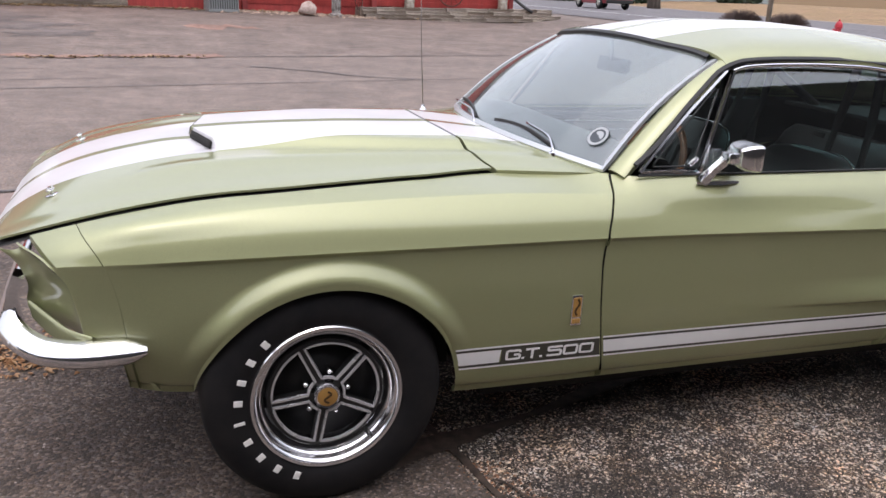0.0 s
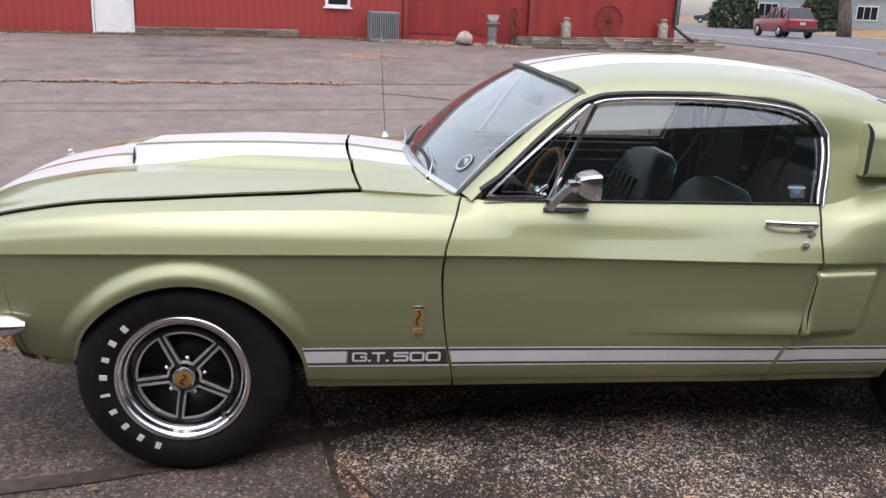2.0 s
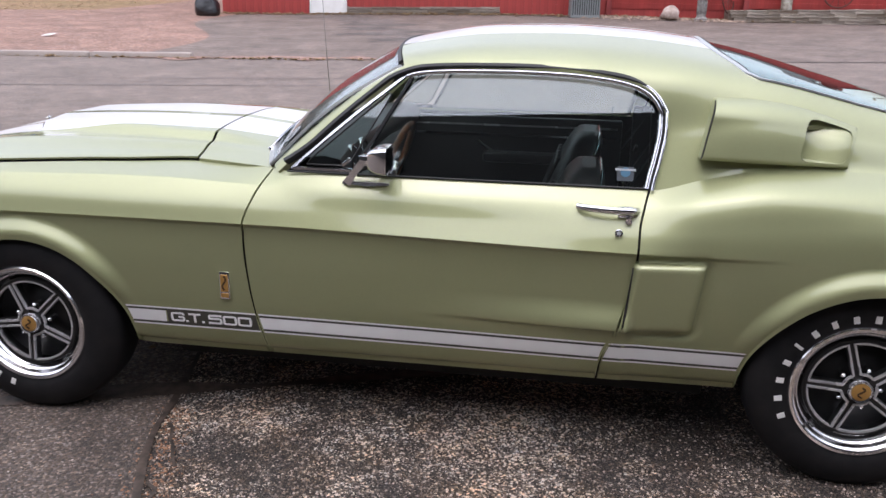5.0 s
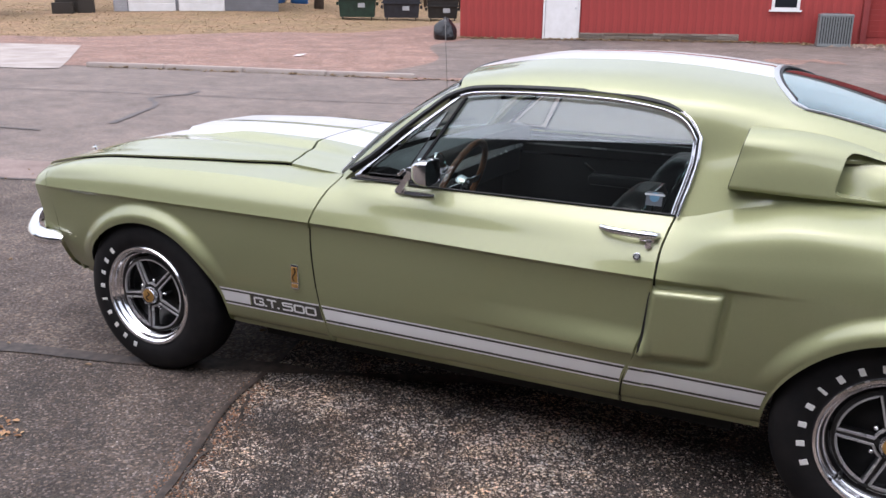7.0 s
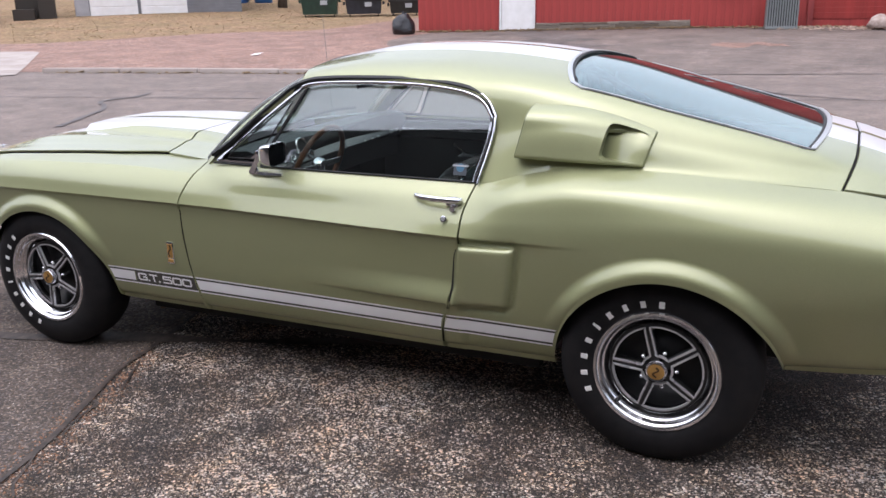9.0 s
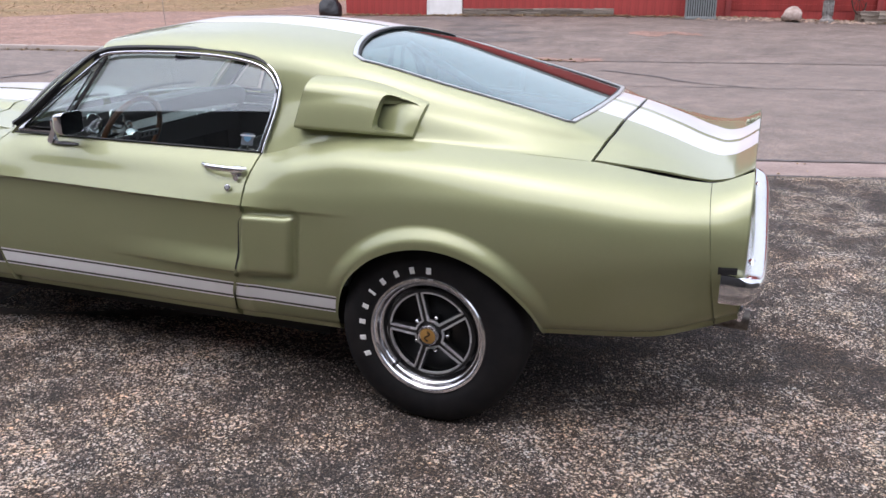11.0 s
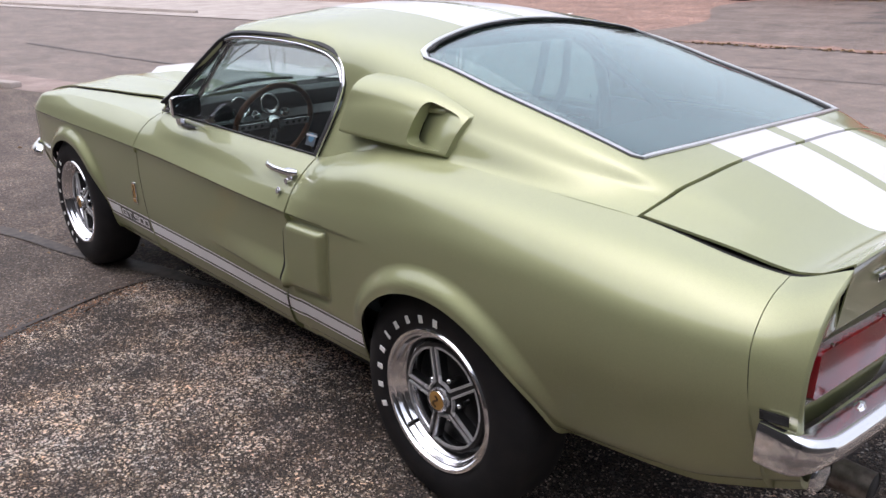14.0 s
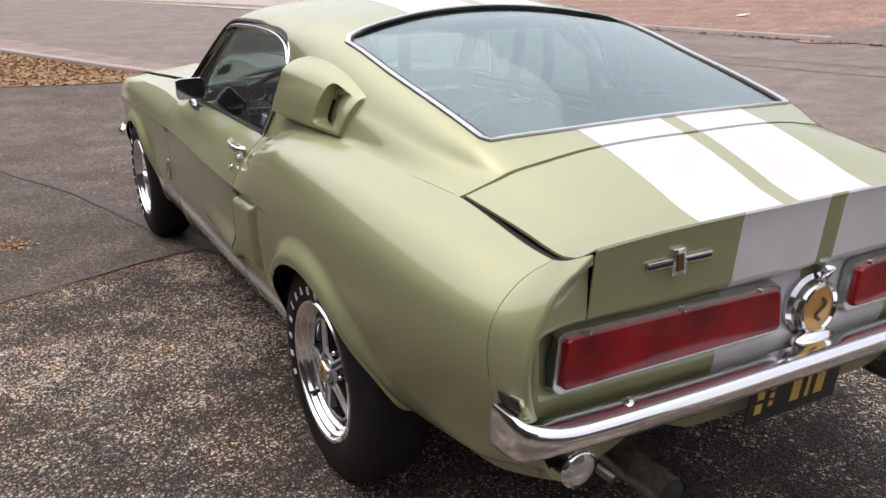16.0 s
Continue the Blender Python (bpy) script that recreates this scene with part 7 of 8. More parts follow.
def bpart(name, size, at, mat, parent=None, label="", bevel=0.0, rot=(0, 0, 0), mesh=None):
    ob = part(name, box_bm(size, (0, 0, 0), bevel=bevel), mat, parent or barn, label) if mesh is None else new(name, mesh)
    ob.parent = parent or barn
    ob.matrix_local = pose(*at, *rot)
    return ob


WALL_H = 4.2
bpart("wall", (9.1, 0.2, WALL_H), (4.55, 0.12, 0.55 + WALL_H / 2), RED, label="red wall")
bpart("wall", (3.4, 0.2, WALL_H + 0.4), (10.75, 0.12, 0.2 + WALL_H / 2), RED)
bpart("wall", (9.6, 0.2, WALL_H + 0.3), (17.3, 0.22, 0.2 + WALL_H / 2), RED)
bpart("wall", (0.2, 7.0, WALL_H + 0.4), (0.1, 3.6, 0.2 + WALL_H / 2), RED)
bpart("wall", (0.2, 7.0, WALL_H + 0.4), (22.0, 3.6, 0.4 + WALL_H / 2), RED)
rf = np.array([(-0.4, -0.5, 4.5), (22.5, -0.5, 4.7), (22.5, 3.8, 6.3), (-0.4, 3.8, 6.1), (22.5, 7.6, 4.7), (-0.4, 7.6, 4.5)])
V, F = thick(rf, [(0, 1, 2, 3), (3, 2, 4, 5)], (0, 0, 0.12))
m = Mat("roof_shingle", (0.08, 0.075, 0.07), 0.9)
put("roof", V, F, m.color(m.ramp(m.noise(12, 5), [(0.3, (0.05, 0.045, 0.045)), (0.7, (0.11, 0.10, 0.095))])).m, barn, "dark shingle roof", smooth=False)
# upright boards, lapped boards
me = None
s = 0.1
while s < 12.3:
    if not 2.86 < s < 4.06:
        low = 0.27 if s < 2.86 else (0.53 if s < 9.05 else 0.36)
        ob = bpart("board", (0.2565, 0.03, 4.0), (s, 0.002, low + 2.0), RED, mesh=me)
        me = me or ob.data
        ob.location.y += random.uniform(-0.0025, 0.0025)
    s += 0.258
me = None
for k in range(26):
    z = 0.60 + k * 0.155
    ob = bpart("lap_board", (4.15, 0.03, 0.175), (14.65, 0.095, z + 0.08), RED, rot=(9, 0, 0), mesh=me)
    me = me or ob.data
me = None
for k in range(26):
    z = 0.66 + k * 0.155
    ob = bpart("lap_board", (5.2, 0.03, 0.175), (19.45, -0.10, z + 0.08), RED, rot=(9, 0, 0), mesh=me)
    me = me or ob.data
bpart("bay_side", (0.03, 0.35, 4.2), (16.86, 0.06, 2.7), RED_DARK)
for s_, y in ((12.48, -0.04), (16.80, -0.10), (22.05, -0.13)):
    bpart("corner_board", (0.16, 0.06, 4.2), (s_, y, 2.5), RED_DARK)
d = bpart("door", (1.06, 0.06, 2.05), (3.44, -0.02, 0.30 + 1.03), DOOR_WHITE, label="plain white entry door", bevel=0.006)
for x in (-0.57, 0.57):
    q = bpart("door_casing", (0.06, 0.10, 2.12), (3.44 + x, -0.03, 0.30 + 1.06), DOOR_WHITE)
bpart("door_handle", (0.05, 0.08, 0.05), (3.90, -0.07, 1.30), ALLOY, bevel=0.015)
w = bpart("window", (0.80, 0.05, 1.0), (10.25, -0.02, 1.83), DOOR_WHITE, label="white framed window")
m = Mat("dark_pane", (0.02, 0.022, 0.025), 0.05)
bpart("pane", (0.62, 0.02, 0.84), (0, -0.022, 0), m.m, w)
bpart("sill", (0.92, 0.10, 0.05), (0, -0.04, -0.52), DOOR_WHITE, w)
# footing of rough stones
me = None
rows_ = ((4.05, 9.0, 0.30, 0.26, 3),)
for s0, s1, z0, h, n in rows_:
    for r in range(n):
        s = s0
        while s < s1 - 0.2:
            L = random.uniform(0.28, 0.85)
            L = min(L, s1 - s)
            hh = h / n
            if me is None:
                bm = box_bm((1, 0.16, 1), bevel=0.0)
                bmesh.ops.subdivide_edges(bm, edges=bm.edges[:], cuts=2, use_grid_fill=True)
                for v in bm.verts:
                    v.co += Vector([random.uniform(-0.05, 0.05) for _ in range(3)]) * Vector((0.6, 0.4, 1.6)).length * 0.3
                ob = part("footing_stone", bm, STONE, barn, smooth=True, sharp=60)
                me = ob.data
            else:
                ob = new("footing_stone", me)
                ob.parent = barn
            ob.matrix_local = pose(s + L / 2, 0.0 + random.uniform(-0.03, 0.02), z0 + 0.012 * (s - 4) + (r + 0.5) * hh - 0.02) @ Matrix.Diagonal((L * 0.97, 1, hh * random.uniform(0.85, 1.05), 1))
            s += L

# stone planter ledge before the bay
led = thing("stone_ledge", "low dry-stone ledge along the red wall", "stone wall", at=BARN)
me = None
for r in range(4):
    s = 16.1 + random.uniform(0, 0.2)
    while s < 23.1:
        L = random.uniform(0.45, 1.1)
        if me is None:
            bm = box_bm((1, 0.42, 1), bevel=0.0)
            bmesh.ops.subdivide_edges(bm, edges=bm.edges[:], cuts=2, use_grid_fill=True)
            for v in bm.verts:
                v.co += Vector((random.uniform(-0.02, 0.02), random.uniform(-0.03, 0.03), random.uniform(-0.08, 0.08)))
            ob = part("ledge_stone", bm, STONE, led, smooth=True, sharp=60)
            me = ob.data
        else:
            ob = new("ledge_stone", me)
            ob.parent = led
        ob.matrix_local = pose(s + L / 2, -0.62 + 0.05 * r + random.uniform(-0.04, 0.03), 0.19 + 0.018 * (s - 16) + (r + 0.5) * 0.105) @ Matrix.Diagonal((L * 0.98, 1, 0.10, 1))
        s += L
bm = box_bm((6.9, 0.5, 0.45), (19.6, -0.3, 0.375))
o = part("ledge_fill", bm, STONE, led)


def at_barn(s, d, z):
    return BARN @ pose(s, d, z)


# things along the red wall
def ac_unit():
    a = thing("air_conditioner", "grey outdoor air conditioning unit with ribbed sides", "air conditioner", at=at_barn(11.62, -0.62, float(ground_z(1.6, 24.8))))
    m = Mat("grey_metal", (0.20, 0.215, 0.215), 0.45, 0.2)
    g = m.rough(m.noise(12, 4), 0.35, 0.6).m
    dk = Mat("ac_dark", (0.02, 0.02, 0.022), 0.6).m
    part("casing", box_bm((0.80, 0.78, 0.80), (0, 0, 0.45), bevel=0.02), dk, a)
    part("top", box_bm((0.90, 0.88, 0.08), (0, 0, 0.88), bevel=0.025), g, a, smooth=True)
    part("base", box_bm((0.90, 0.88, 0.09), (0, 0, 0.045), bevel=0.015), g, a, smooth=True)
    me = None
    for k in range(13):
        for face in range(4):
            x = -0.42 + k * 0.07
            if me is None:
                ob = part("rib", box_bm((0.042, 0.03, 0.78), bevel=0.008), g, a)
                me = ob.data
            else:
                ob = new("rib", me)
                ob.parent = a
            ob.matrix_local = pose(0, 0, 0, 0, 0, face * 90) @ pose(x, -0.425, 0.47)
    for k in range(3):
        part("fan_guard", cyl_bm(0.36 - 0.11 * k, 0.015, (0, 0, 0.925 - 0.0 + 0.004 * k), seg=32), dk if k % 2 else g, a)
    return a


ac_unit()
for ds in (0, 0.08):
    V, F = sweep([(0, 0, 0.0), (0, 0, 2.6)], ring(0.022, 10))
    p = put("wall_pipe", V, F, DOOR_WHITE)
    p.parent = barn
    p.matrix_local = pose(11.98 + ds, -0.035, 0.3)
    tagged(p, "white conduit pipe on the red wall")


def milk_can(s):
    m = Mat("old_galvanised", (0.33, 0.31, 0.26), 0.6, 0.4)
    m.color(m.ramp(m.noise(8, 6), [(0.3, (0.17, 0.13, 0.09)), (0.7, (0.42, 0.40, 0.35))]))
    c = thing("milk_can", "old weathered grey metal milk can", "milk can", "milk cans", at=at_barn(s, -0.42, 0.60 + 0.018 * (s - 16)))
    V, F = lathe([(0.0, 0.0), (0.17, 0.0), (0.175, 0.02), (0.17, 0.05), (0.17, 0.36), (0.155, 0.42), (0.115, 0.49), (0.11, 0.55), (0.135, 0.58), (0.14, 0.60)], 28, "z")
    put("can_body", V, F, m.m, c, sharp=40)
    V, F = lathe([(0.142, 0.60), (0.142, 0.62), (0.10, 0.64), (0.03, 0.655), (0.0, 0.655)], 28, "z")
    put("lid", V, F, m.m, c, sharp=40)
    for q in (-1, 1):
        put("can_handle", *sweep(curve3([(q * 0.165, 0, 0.37), (q * 0.215, 0, 0.42), (q * 0.20, 0, 0.48), (q * 0.15, 0, 0.46)], 12), ring(0.011, 8), up=(0, 1, 0)), m.m, c)


milk_can(17.95), milk_can(21.55)


def wagon_wheel(s, d, z, r, turn):
    m = Mat("rusty_iron", (0.09, 0.045, 0.035), 0.8, 0.3)
    w = thing("wagon_wheel", "rusty iron wagon wheel leaning on the wall", "wheel", "wagon wheels", at=at_barn(s, d, z) @ pose(0, 0, 0, -8, 0, turn))
    t = np.linspace(0, 2 * np.pi, 41)[:-1]
    put("wheel_rim", *sweep(np.stack([r * np.cos(t), 0 * t, r * np.sin(t)], -1), [(-0.018, -0.012), (0.018, -0.012), (0.018, 0.012), (-0.018, 0.012)], up=(0, 1, 0), closed=True), m.m, w)
    put("hub", *lathe([(0.0, -0.06), (0.05, -0.06), (0.06, 0.0), (0.05, 0.06), (0.0, 0.06)], 16), m.m, w)
    for k in range(12):
        a = k * math.pi / 6
        put("spoke", *sweep([(0.04 * math.cos(a), 0, 0.04 * math.sin(a)), (r * math.cos(a), 0, r * math.sin(a))], ring(0.008, 6), up=(0, 1, 0)), m.m, w)


wagon_wheel(19.6, -0.20, 1.22, 0.50, 0), wagon_wheel(16.15, -0.30, 1.02, 0.52, 55)


def pedestal():
    m = Mat("grey_cast_stone", (0.26, 0.24, 0.22), 0.9)
    m.color(m.ramp(m.noise(10, 6), [(0.3, (0.12, 0.11, 0.10)), (0.7, (0.34, 0.32, 0.30))]))
    p = thing("garden_pedestal", "fluted grey pedestal holding a white bowl", "pedestal", at=at_barn(15.25, -0.75, float(ground_z(5.2, 25.1))))
    put("shaft", *lathe([(0.0, 0.0), (0.20, 0.0), (0.20, 0.08), (0.15, 0.12), (0.13, 0.20), (0.13, 0.62), (0.17, 0.68), (0.24, 0.72), (0.24, 0.77), (0.0, 0.77)], 20, "z"), m.m, p, sharp=30)
    for k in range(10):
        a = k * math.pi / 5
        put("flute", *sweep([(0.135 * math.cos(a), 0.135 * math.sin(a), 0.2), (0.135 * math.cos(a), 0.135 * math.sin(a), 0.62)], ring(0.022, 8), up=(0, 1, 0)), m.m, p)
    put("bowl", *lathe([(0.0, 0.77), (0.11, 0.78), (0.18, 0.88), (0.20, 0.99), (0.21, 1.0), (0.19, 1.0), (0.16, 0.9), (0.0, 0.82)], 24, "z"), DOOR_WHITE, p, "white bowl", sharp=50)


pedestal()


def rock(name, at, size, mat, label, seed, category="boulder"):
    bm = bmesh.new()
    bmesh.ops.create_icosphere(bm, subdivisions=3, radius=1.0)
    for v in bm.verts:
        n = noise.fractal(v.co * 1.3 + Vector((seed, seed * 2, 0)), 1.0, 2.0, 4)
        v.co *= 1 + 0.28 * n
        v.co = Vector((v.co.x * size[0], v.co.y * size[1], max(v.co.z, -0.55) * size[2]))
    o = part(name, bm, mat, None, smooth=True, sharp=80)
    o.matrix_world = at
    return tagged(o, label, category)


m = Mat("pink_granite", (0.42, 0.33, 0.29), 0.85)
GRANITE = m.color(m.ramp(m.noise(7, 6), [(0.3, (0.28, 0.21, 0.18)), (0.7, (0.50, 0.41, 0.36))])).bump(m.noise(14, 5), 0.5, 0.03).m
rock("boulder", at_barn(14.25, -1.0, float(ground_z(4.2, 24.8)) + 0.20), (0.29, 0.25, 0.24), GRANITE, "pinkish rounded granite boulder on the gravel", 3)
rk = random.Random(9)
spots = [(11.5 + 5.2 * rk.random(), -0.25 - abs(rk.gauss(0, 0.40))) for _ in range(900)]
world_spots = [(BARN @ Vector((a, b, 0))).xy[:] for a, b in spots]
pebbles("bed_gravel", world_spots, 0.05, (0.30, 0.22, 0.17), "brown loose stones at the wall's foot", 0.02)
spots = [(22.3 * rk.random(), -0.1 - abs(rk.gauss(0, 0.30))) for _ in range(1500)]
leaf_stuff("wall_leaves", [(BARN @ Vector((a, b, 0))).xy[:] for a, b in spots], TAN, 0.10, "dry leaves drifted against the wall", 0.03)
dp = put("downspout", *sweep(curve3([(22.05, -0.25, 3.9), (22.05, -0.25, 1.15), (22.15, -0.5, 0.95), (22.55, -0.85, 0.62)], 24), ring(0.055, 10), up=(0, 1, 0)), Mat("black_plastic", (0.02, 0.02, 0.02), 0.5).m)
dp.matrix_world = BARN
tagged(dp, "black corrugated downspout at the corner", "downspout")

# rubbish bag and bins beside the building
m = Mat("black_bag", (0.012, 0.012, 0.014), 0.25)
bag = rock("rubbish_bag", pose(*on(-9.95, 22.75, 0.24)), (0.40, 0.34, 0.42), m.bump(m.noise(9, 5), 0.8, 0.05).m, "tied black plastic rubbish bag on the ground", 7, "rubbish bag")
put("bag_knot", *moved(lathe([(0.05, 0.0), (0.03, 0.07), (0.07, 0.14), (0.0, 0.13)], 10, "z"), pose(0, 0, 0.36)), m.m, bag)


def dumpster(x, y, w, h, col, turn, label):
    m = Mat("bin_" + label.split()[0], col, 0.5)
    m.color(m.ramp(m.noise(5, 5), [(0.3, tuple(c * 0.7 for c in col)), (0.7, tuple(c * 1.3 for c in col))]))
    d = thing("dumpster", label, "dumpster", "bins", at=pose(*on(x, y), 0, 0, turn))
    bm = box_bm((w, 1.2, h * 0.85), (0, 0, h * 0.425 + 0.12))
    for v in bm.verts:
        if v.co.z < 0.3:
            v.co.x *= 0.9
            v.co.y *= 0.85
    part("bin_body", bm, m.m, d)
    part("lid", box_bm((w * 1.04, 1.3, 0.07), (0, 0.05, h * 0.85 + 0.20), (-7, 0, 0), 0.02), Mat("bin_lid", (0.015, 0.015, 0.016), 0.5).m, d, smooth=True)
    part("rail", box_bm((w * 1.06, 0.06, 0.08), (0, -0.62, h * 0.72)), m.m, d)
    for q in (-1, 1):
        part("pocket", box_bm((0.1, 0.5, 0.14), (q * w * 0.53, 0, h * 0.55)), m.m, d)
        part("caster", cyl_bm(0.06, 0.05, (q * w * 0.38, -0.45, 0.06), (0, 90, 0), 14), RUBBER, d)
    part("notice", box_bm((0.32, 0.01, 0.20), (w * 0.12, -0.615, h * 0.5)), DECAL_PALE, d, "pale label")


dumpster(-19.1, 32.3, 1.75, 1.30, (0.012, 0.035, 0.022), 28, "dark green steel dumpster with black lid")
dumpster(-17.3, 33.3, 1.75, 1.10, (0.020, 0.022, 0.030), 28, "black steel dumpster with pale labels")
dumpster(-15.6, 34.2, 1.45, 0.95, (0.018, 0.019, 0.018), 28, "low black bin with a round label")

# ---------------------------------------------------------------- houses and trees round about
def siding(name, c, step=0.14):
    m = Mat(name, c, 0.6)
    z = m.math('FRACT', m.math('DIVIDE', m.xyz()[2], step))
    m.color(m.mix(1.0, m.ramp(m.noise(1.5, 5), [(0.3, tuple(k * 0.85 for k in c)), (0.7, tuple(min(1, k * 1.1) for k in c))]), (1, 1, 1), 'MULTIPLY'))
    return m.bump(z, 0.9, 0.02).m


GREY_SIDING, PALE_SIDING, BLUE_SIDING = siding("grey_siding", (0.20, 0.205, 0.22)), siding("pale_siding", (0.42, 0.42, 0.44)), siding("blue_siding", (0.34, 0.40, 0.42))
g_turn = math.degrees(math.atan2(31.09 - 27.99, -25.85 + 29.19))
gar = thing("garage", "grey sided garage with two white overhead doors", "garage", at=pose(-29.2, 28.0, 0.62, 0, 0, g_turn))


def gp(name, size, at, mat, label="", parent=None, bevel=0.0):
    ob = part(name, box_bm(size, (0, 0, 0), bevel=bevel), mat, parent or gar, label)
    ob.matrix_local = pose(*at)
    return ob


gp("wall", (7.6, 0.2, 3.0), (3.3, 0.2, 1.5), GREY_SIDING, "grey lapped siding")
gp("wall", (0.2, 6.0, 3.0), (7.0, 3.2, 1.5), GREY_SIDING)
gp("wall", (0.2, 6.0, 3.0), (-0.55, 3.2, 1.5), PALE_SIDING)
gp("corner_post", (0.55, 0.24, 3.0), (-0.30, 0.17, 1.5), PALE_SIDING)
for k in range(2):
    d = gp("overhead_door", (2.15, 0.08, 2.2), (1.10 + 2.30 * k, 0.06, 1.12), DOOR_WHITE, "white overhead door")
    for r in range(4):
        gp("door_panel", (2.09, 0.03, 0.50), (0, -0.05, -0.81 + r * 0.54), DOOR_WHITE, parent=d, bevel=0.012)
rf = np.array([(-1.0, -0.4, 3.0), (7.4, -0.4, 3.0), (7.4, 3.2, 4.4), (-1.0, 3.2, 4.4), (7.4, 6.8, 3.0), (-1.0, 6.8, 3.0)])
put("roof", *thick(rf, [(0, 1, 2, 3), (3, 2, 4, 5)], (0, 0, 0.12)), bpy.data.materials["roof_shingle"], gar, smooth=False)
hs = thing("house", "pale sided house on a concrete footing", "house", at=pose(-31.4, 20.8, 0.70, 0, 0, g_turn + 8))
for name, size, at, mat in (("footing", (3.6, 5, 0.9), (-1.2, 2.6, 0.30), CONCRETE), ("wall", (3.5, 4.9, 3.2), (-1.2, 2.6, 2.3), PALE_SIDING)):
    part(name, box_bm(size, at), mat, hs)
put("roof", *thick(np.array([(-3.4, -0.4, 3.8), (1.0, -0.4, 3.8), (1.0, 2.6, 5.4), (-3.4, 2.6, 5.4), (1.0, 5.6, 3.8), (-3.4, 5.6, 3.8)]), [(0, 1, 2, 3), (3, 2, 4, 5)], (0, 0, 0.12)), bpy.data.materials["roof_shingle"], hs, smooth=False)
sh = thing("shed_clutter", "dark crates and boards stacked by the garage", "clutter", at=pose(-29.9, 25.6, 0.68, 0, 0, g_turn))
m = Mat("dark_board", (0.035, 0.028, 0.022), 0.8)
for k, (x, y, sx, sz) in enumerate(((-0.6, 0.4, 0.9, 0.5), (0.35, 0.8, 0.7, 0.95), (-0.2, 1.3, 1.6, 1.5))):
    part("crate", box_bm((sx, 0.7, sz), (x, y, sz / 2), bevel=0.02), m.m, sh)
m = Mat("blue_tarp", (0.03, 0.14, 0.42), 0.45)
for k, (x, y) in enumerate(((-28.2, 38.3), (-27.0, 38.9))):
    rock("tarp", pose(*on(x, y, 0.35)), (0.55, 0.5, 0.75), m.m, "bright blue tarpaulin heap in the yard", 11 + k, "tarpaulin")

m = Mat("bark", (0.075, 0.058, 0.045), 0.9)
BARK = m.color(m.ramp(m.noise(9, 6, stretch=(1, 1, 0.2)), [(0.3, (0.04, 0.03, 0.024)), (0.7, (0.13, 0.105, 0.085))])).bump(m.noise(20, 5, stretch=(1, 1, 0.15)), 0.8, 0.03).m


def tree(x, y, h, r, seed, label, leaves=None):
    """A bare late-autumn tree: tapered trunk, limbs and twigs, with a few clinging leaves."""
    rr = random.Random(seed)
    t = thing("tree", label, "tree", "yard trees", at=pose(*on(x, y)))
    tubes, tips = [], []

    def limb(p, d, L, r0, depth):
        pts, q, v = [Vector(p)], Vector(p), Vector(d).normalized()
        n = 5
        for i in range(n):
            v = (v + Vector((rr.gauss(0, 0.13), rr.gauss(0, 0.13), rr.gauss(0.05, 0.07)))).normalized()
            q = q + v * L / n
            pts.append(q.copy())
        sc = np.linspace(1, 0.45, n + 1)
        tubes.append((depth, sweep([tuple(a) for a in pts], ring(r0, 7 if depth < 2 else 4), up=(0.3, 0.9, 0.1), scale=sc)))
        if depth < 4:
            for k in range(rr.randint(3, 4) if depth else 6):
                i = rr.randint(2, n) if depth else rr.randint(2, n)
                a = rr.uniform(0, 6.28)
                nv = (v * 0.7 + Vector((math.cos(a), math.sin(a), rr.uniform(0.1, 0.7)))).normalized()
                limb(pts[i], nv, L * rr.uniform(0.5, 0.72), r0 * sc[i] * 0.55, depth + 1)
        else:
            tips.append(pts[-1])

    limb((0, 0, -0.1), (rr.gauss(0, 0.05), rr.gauss(0, 0.05), 1), h * 0.42, r, 0)
    put("trunk", *tubes[0][1], BARK, t, "grey-brown bark trunk")
    put("limbs", *join(*[g for d, g in tubes[1:]]), BARK, t)
    return t


tree(-24.0, 36.4, 14, 0.28, 1, "bare brown tree behind the yard")
tree(-22.9, 37.2, 13, 0.24, 2, "bare brown tree beside another")
def woods(x0, x1, y0, y1, n, h):
    """Bare far woods: many thin trunks with a haze of twigs, too far off to count."""
    rr = random.Random(21)
    bits = []
    for _ in range(n):
        x, y = rr.uniform(x0, x1), rr.uniform(y0, y1)
        z, r, t = float(ground_z(x, y)), rr.uniform(0.05, 0.16), h * rr.uniform(0.7, 1.2)
        bits.append(sweep([(x, y, z - 0.1), (x + rr.gauss(0, 0.2), y, z + t)], ring(r, 5), up=(0, 1, 0), scale=[1, 0.5]))
        for _k in range(14):
            q, a, L = rr.uniform(0.05, 1), rr.uniform(0, 6.28), rr.uniform(0.5, 2.0)
            p = (x, y, z + t * q)
            bits.append(sweep([p, (x + L * math.cos(a), y + L * math.sin(a), z + t * q + L * rr.uniform(0.1, 0.8))], ring(0.03, 3), up=(0.2, 0.3, 0.9)))
    return tagged(put("far_woods", *join(*bits), BARK), "bare brown woods behind the yard", "woods", kind="stuff")


woods(-62, -12, 44, 62, 420, 9)
tree(34.0, 52.5, 14, 0.5, 4, "bare brown street tree on the verge")
tree(-17, -9, 13, 0.25, 6, "bare brown tree by the lot")

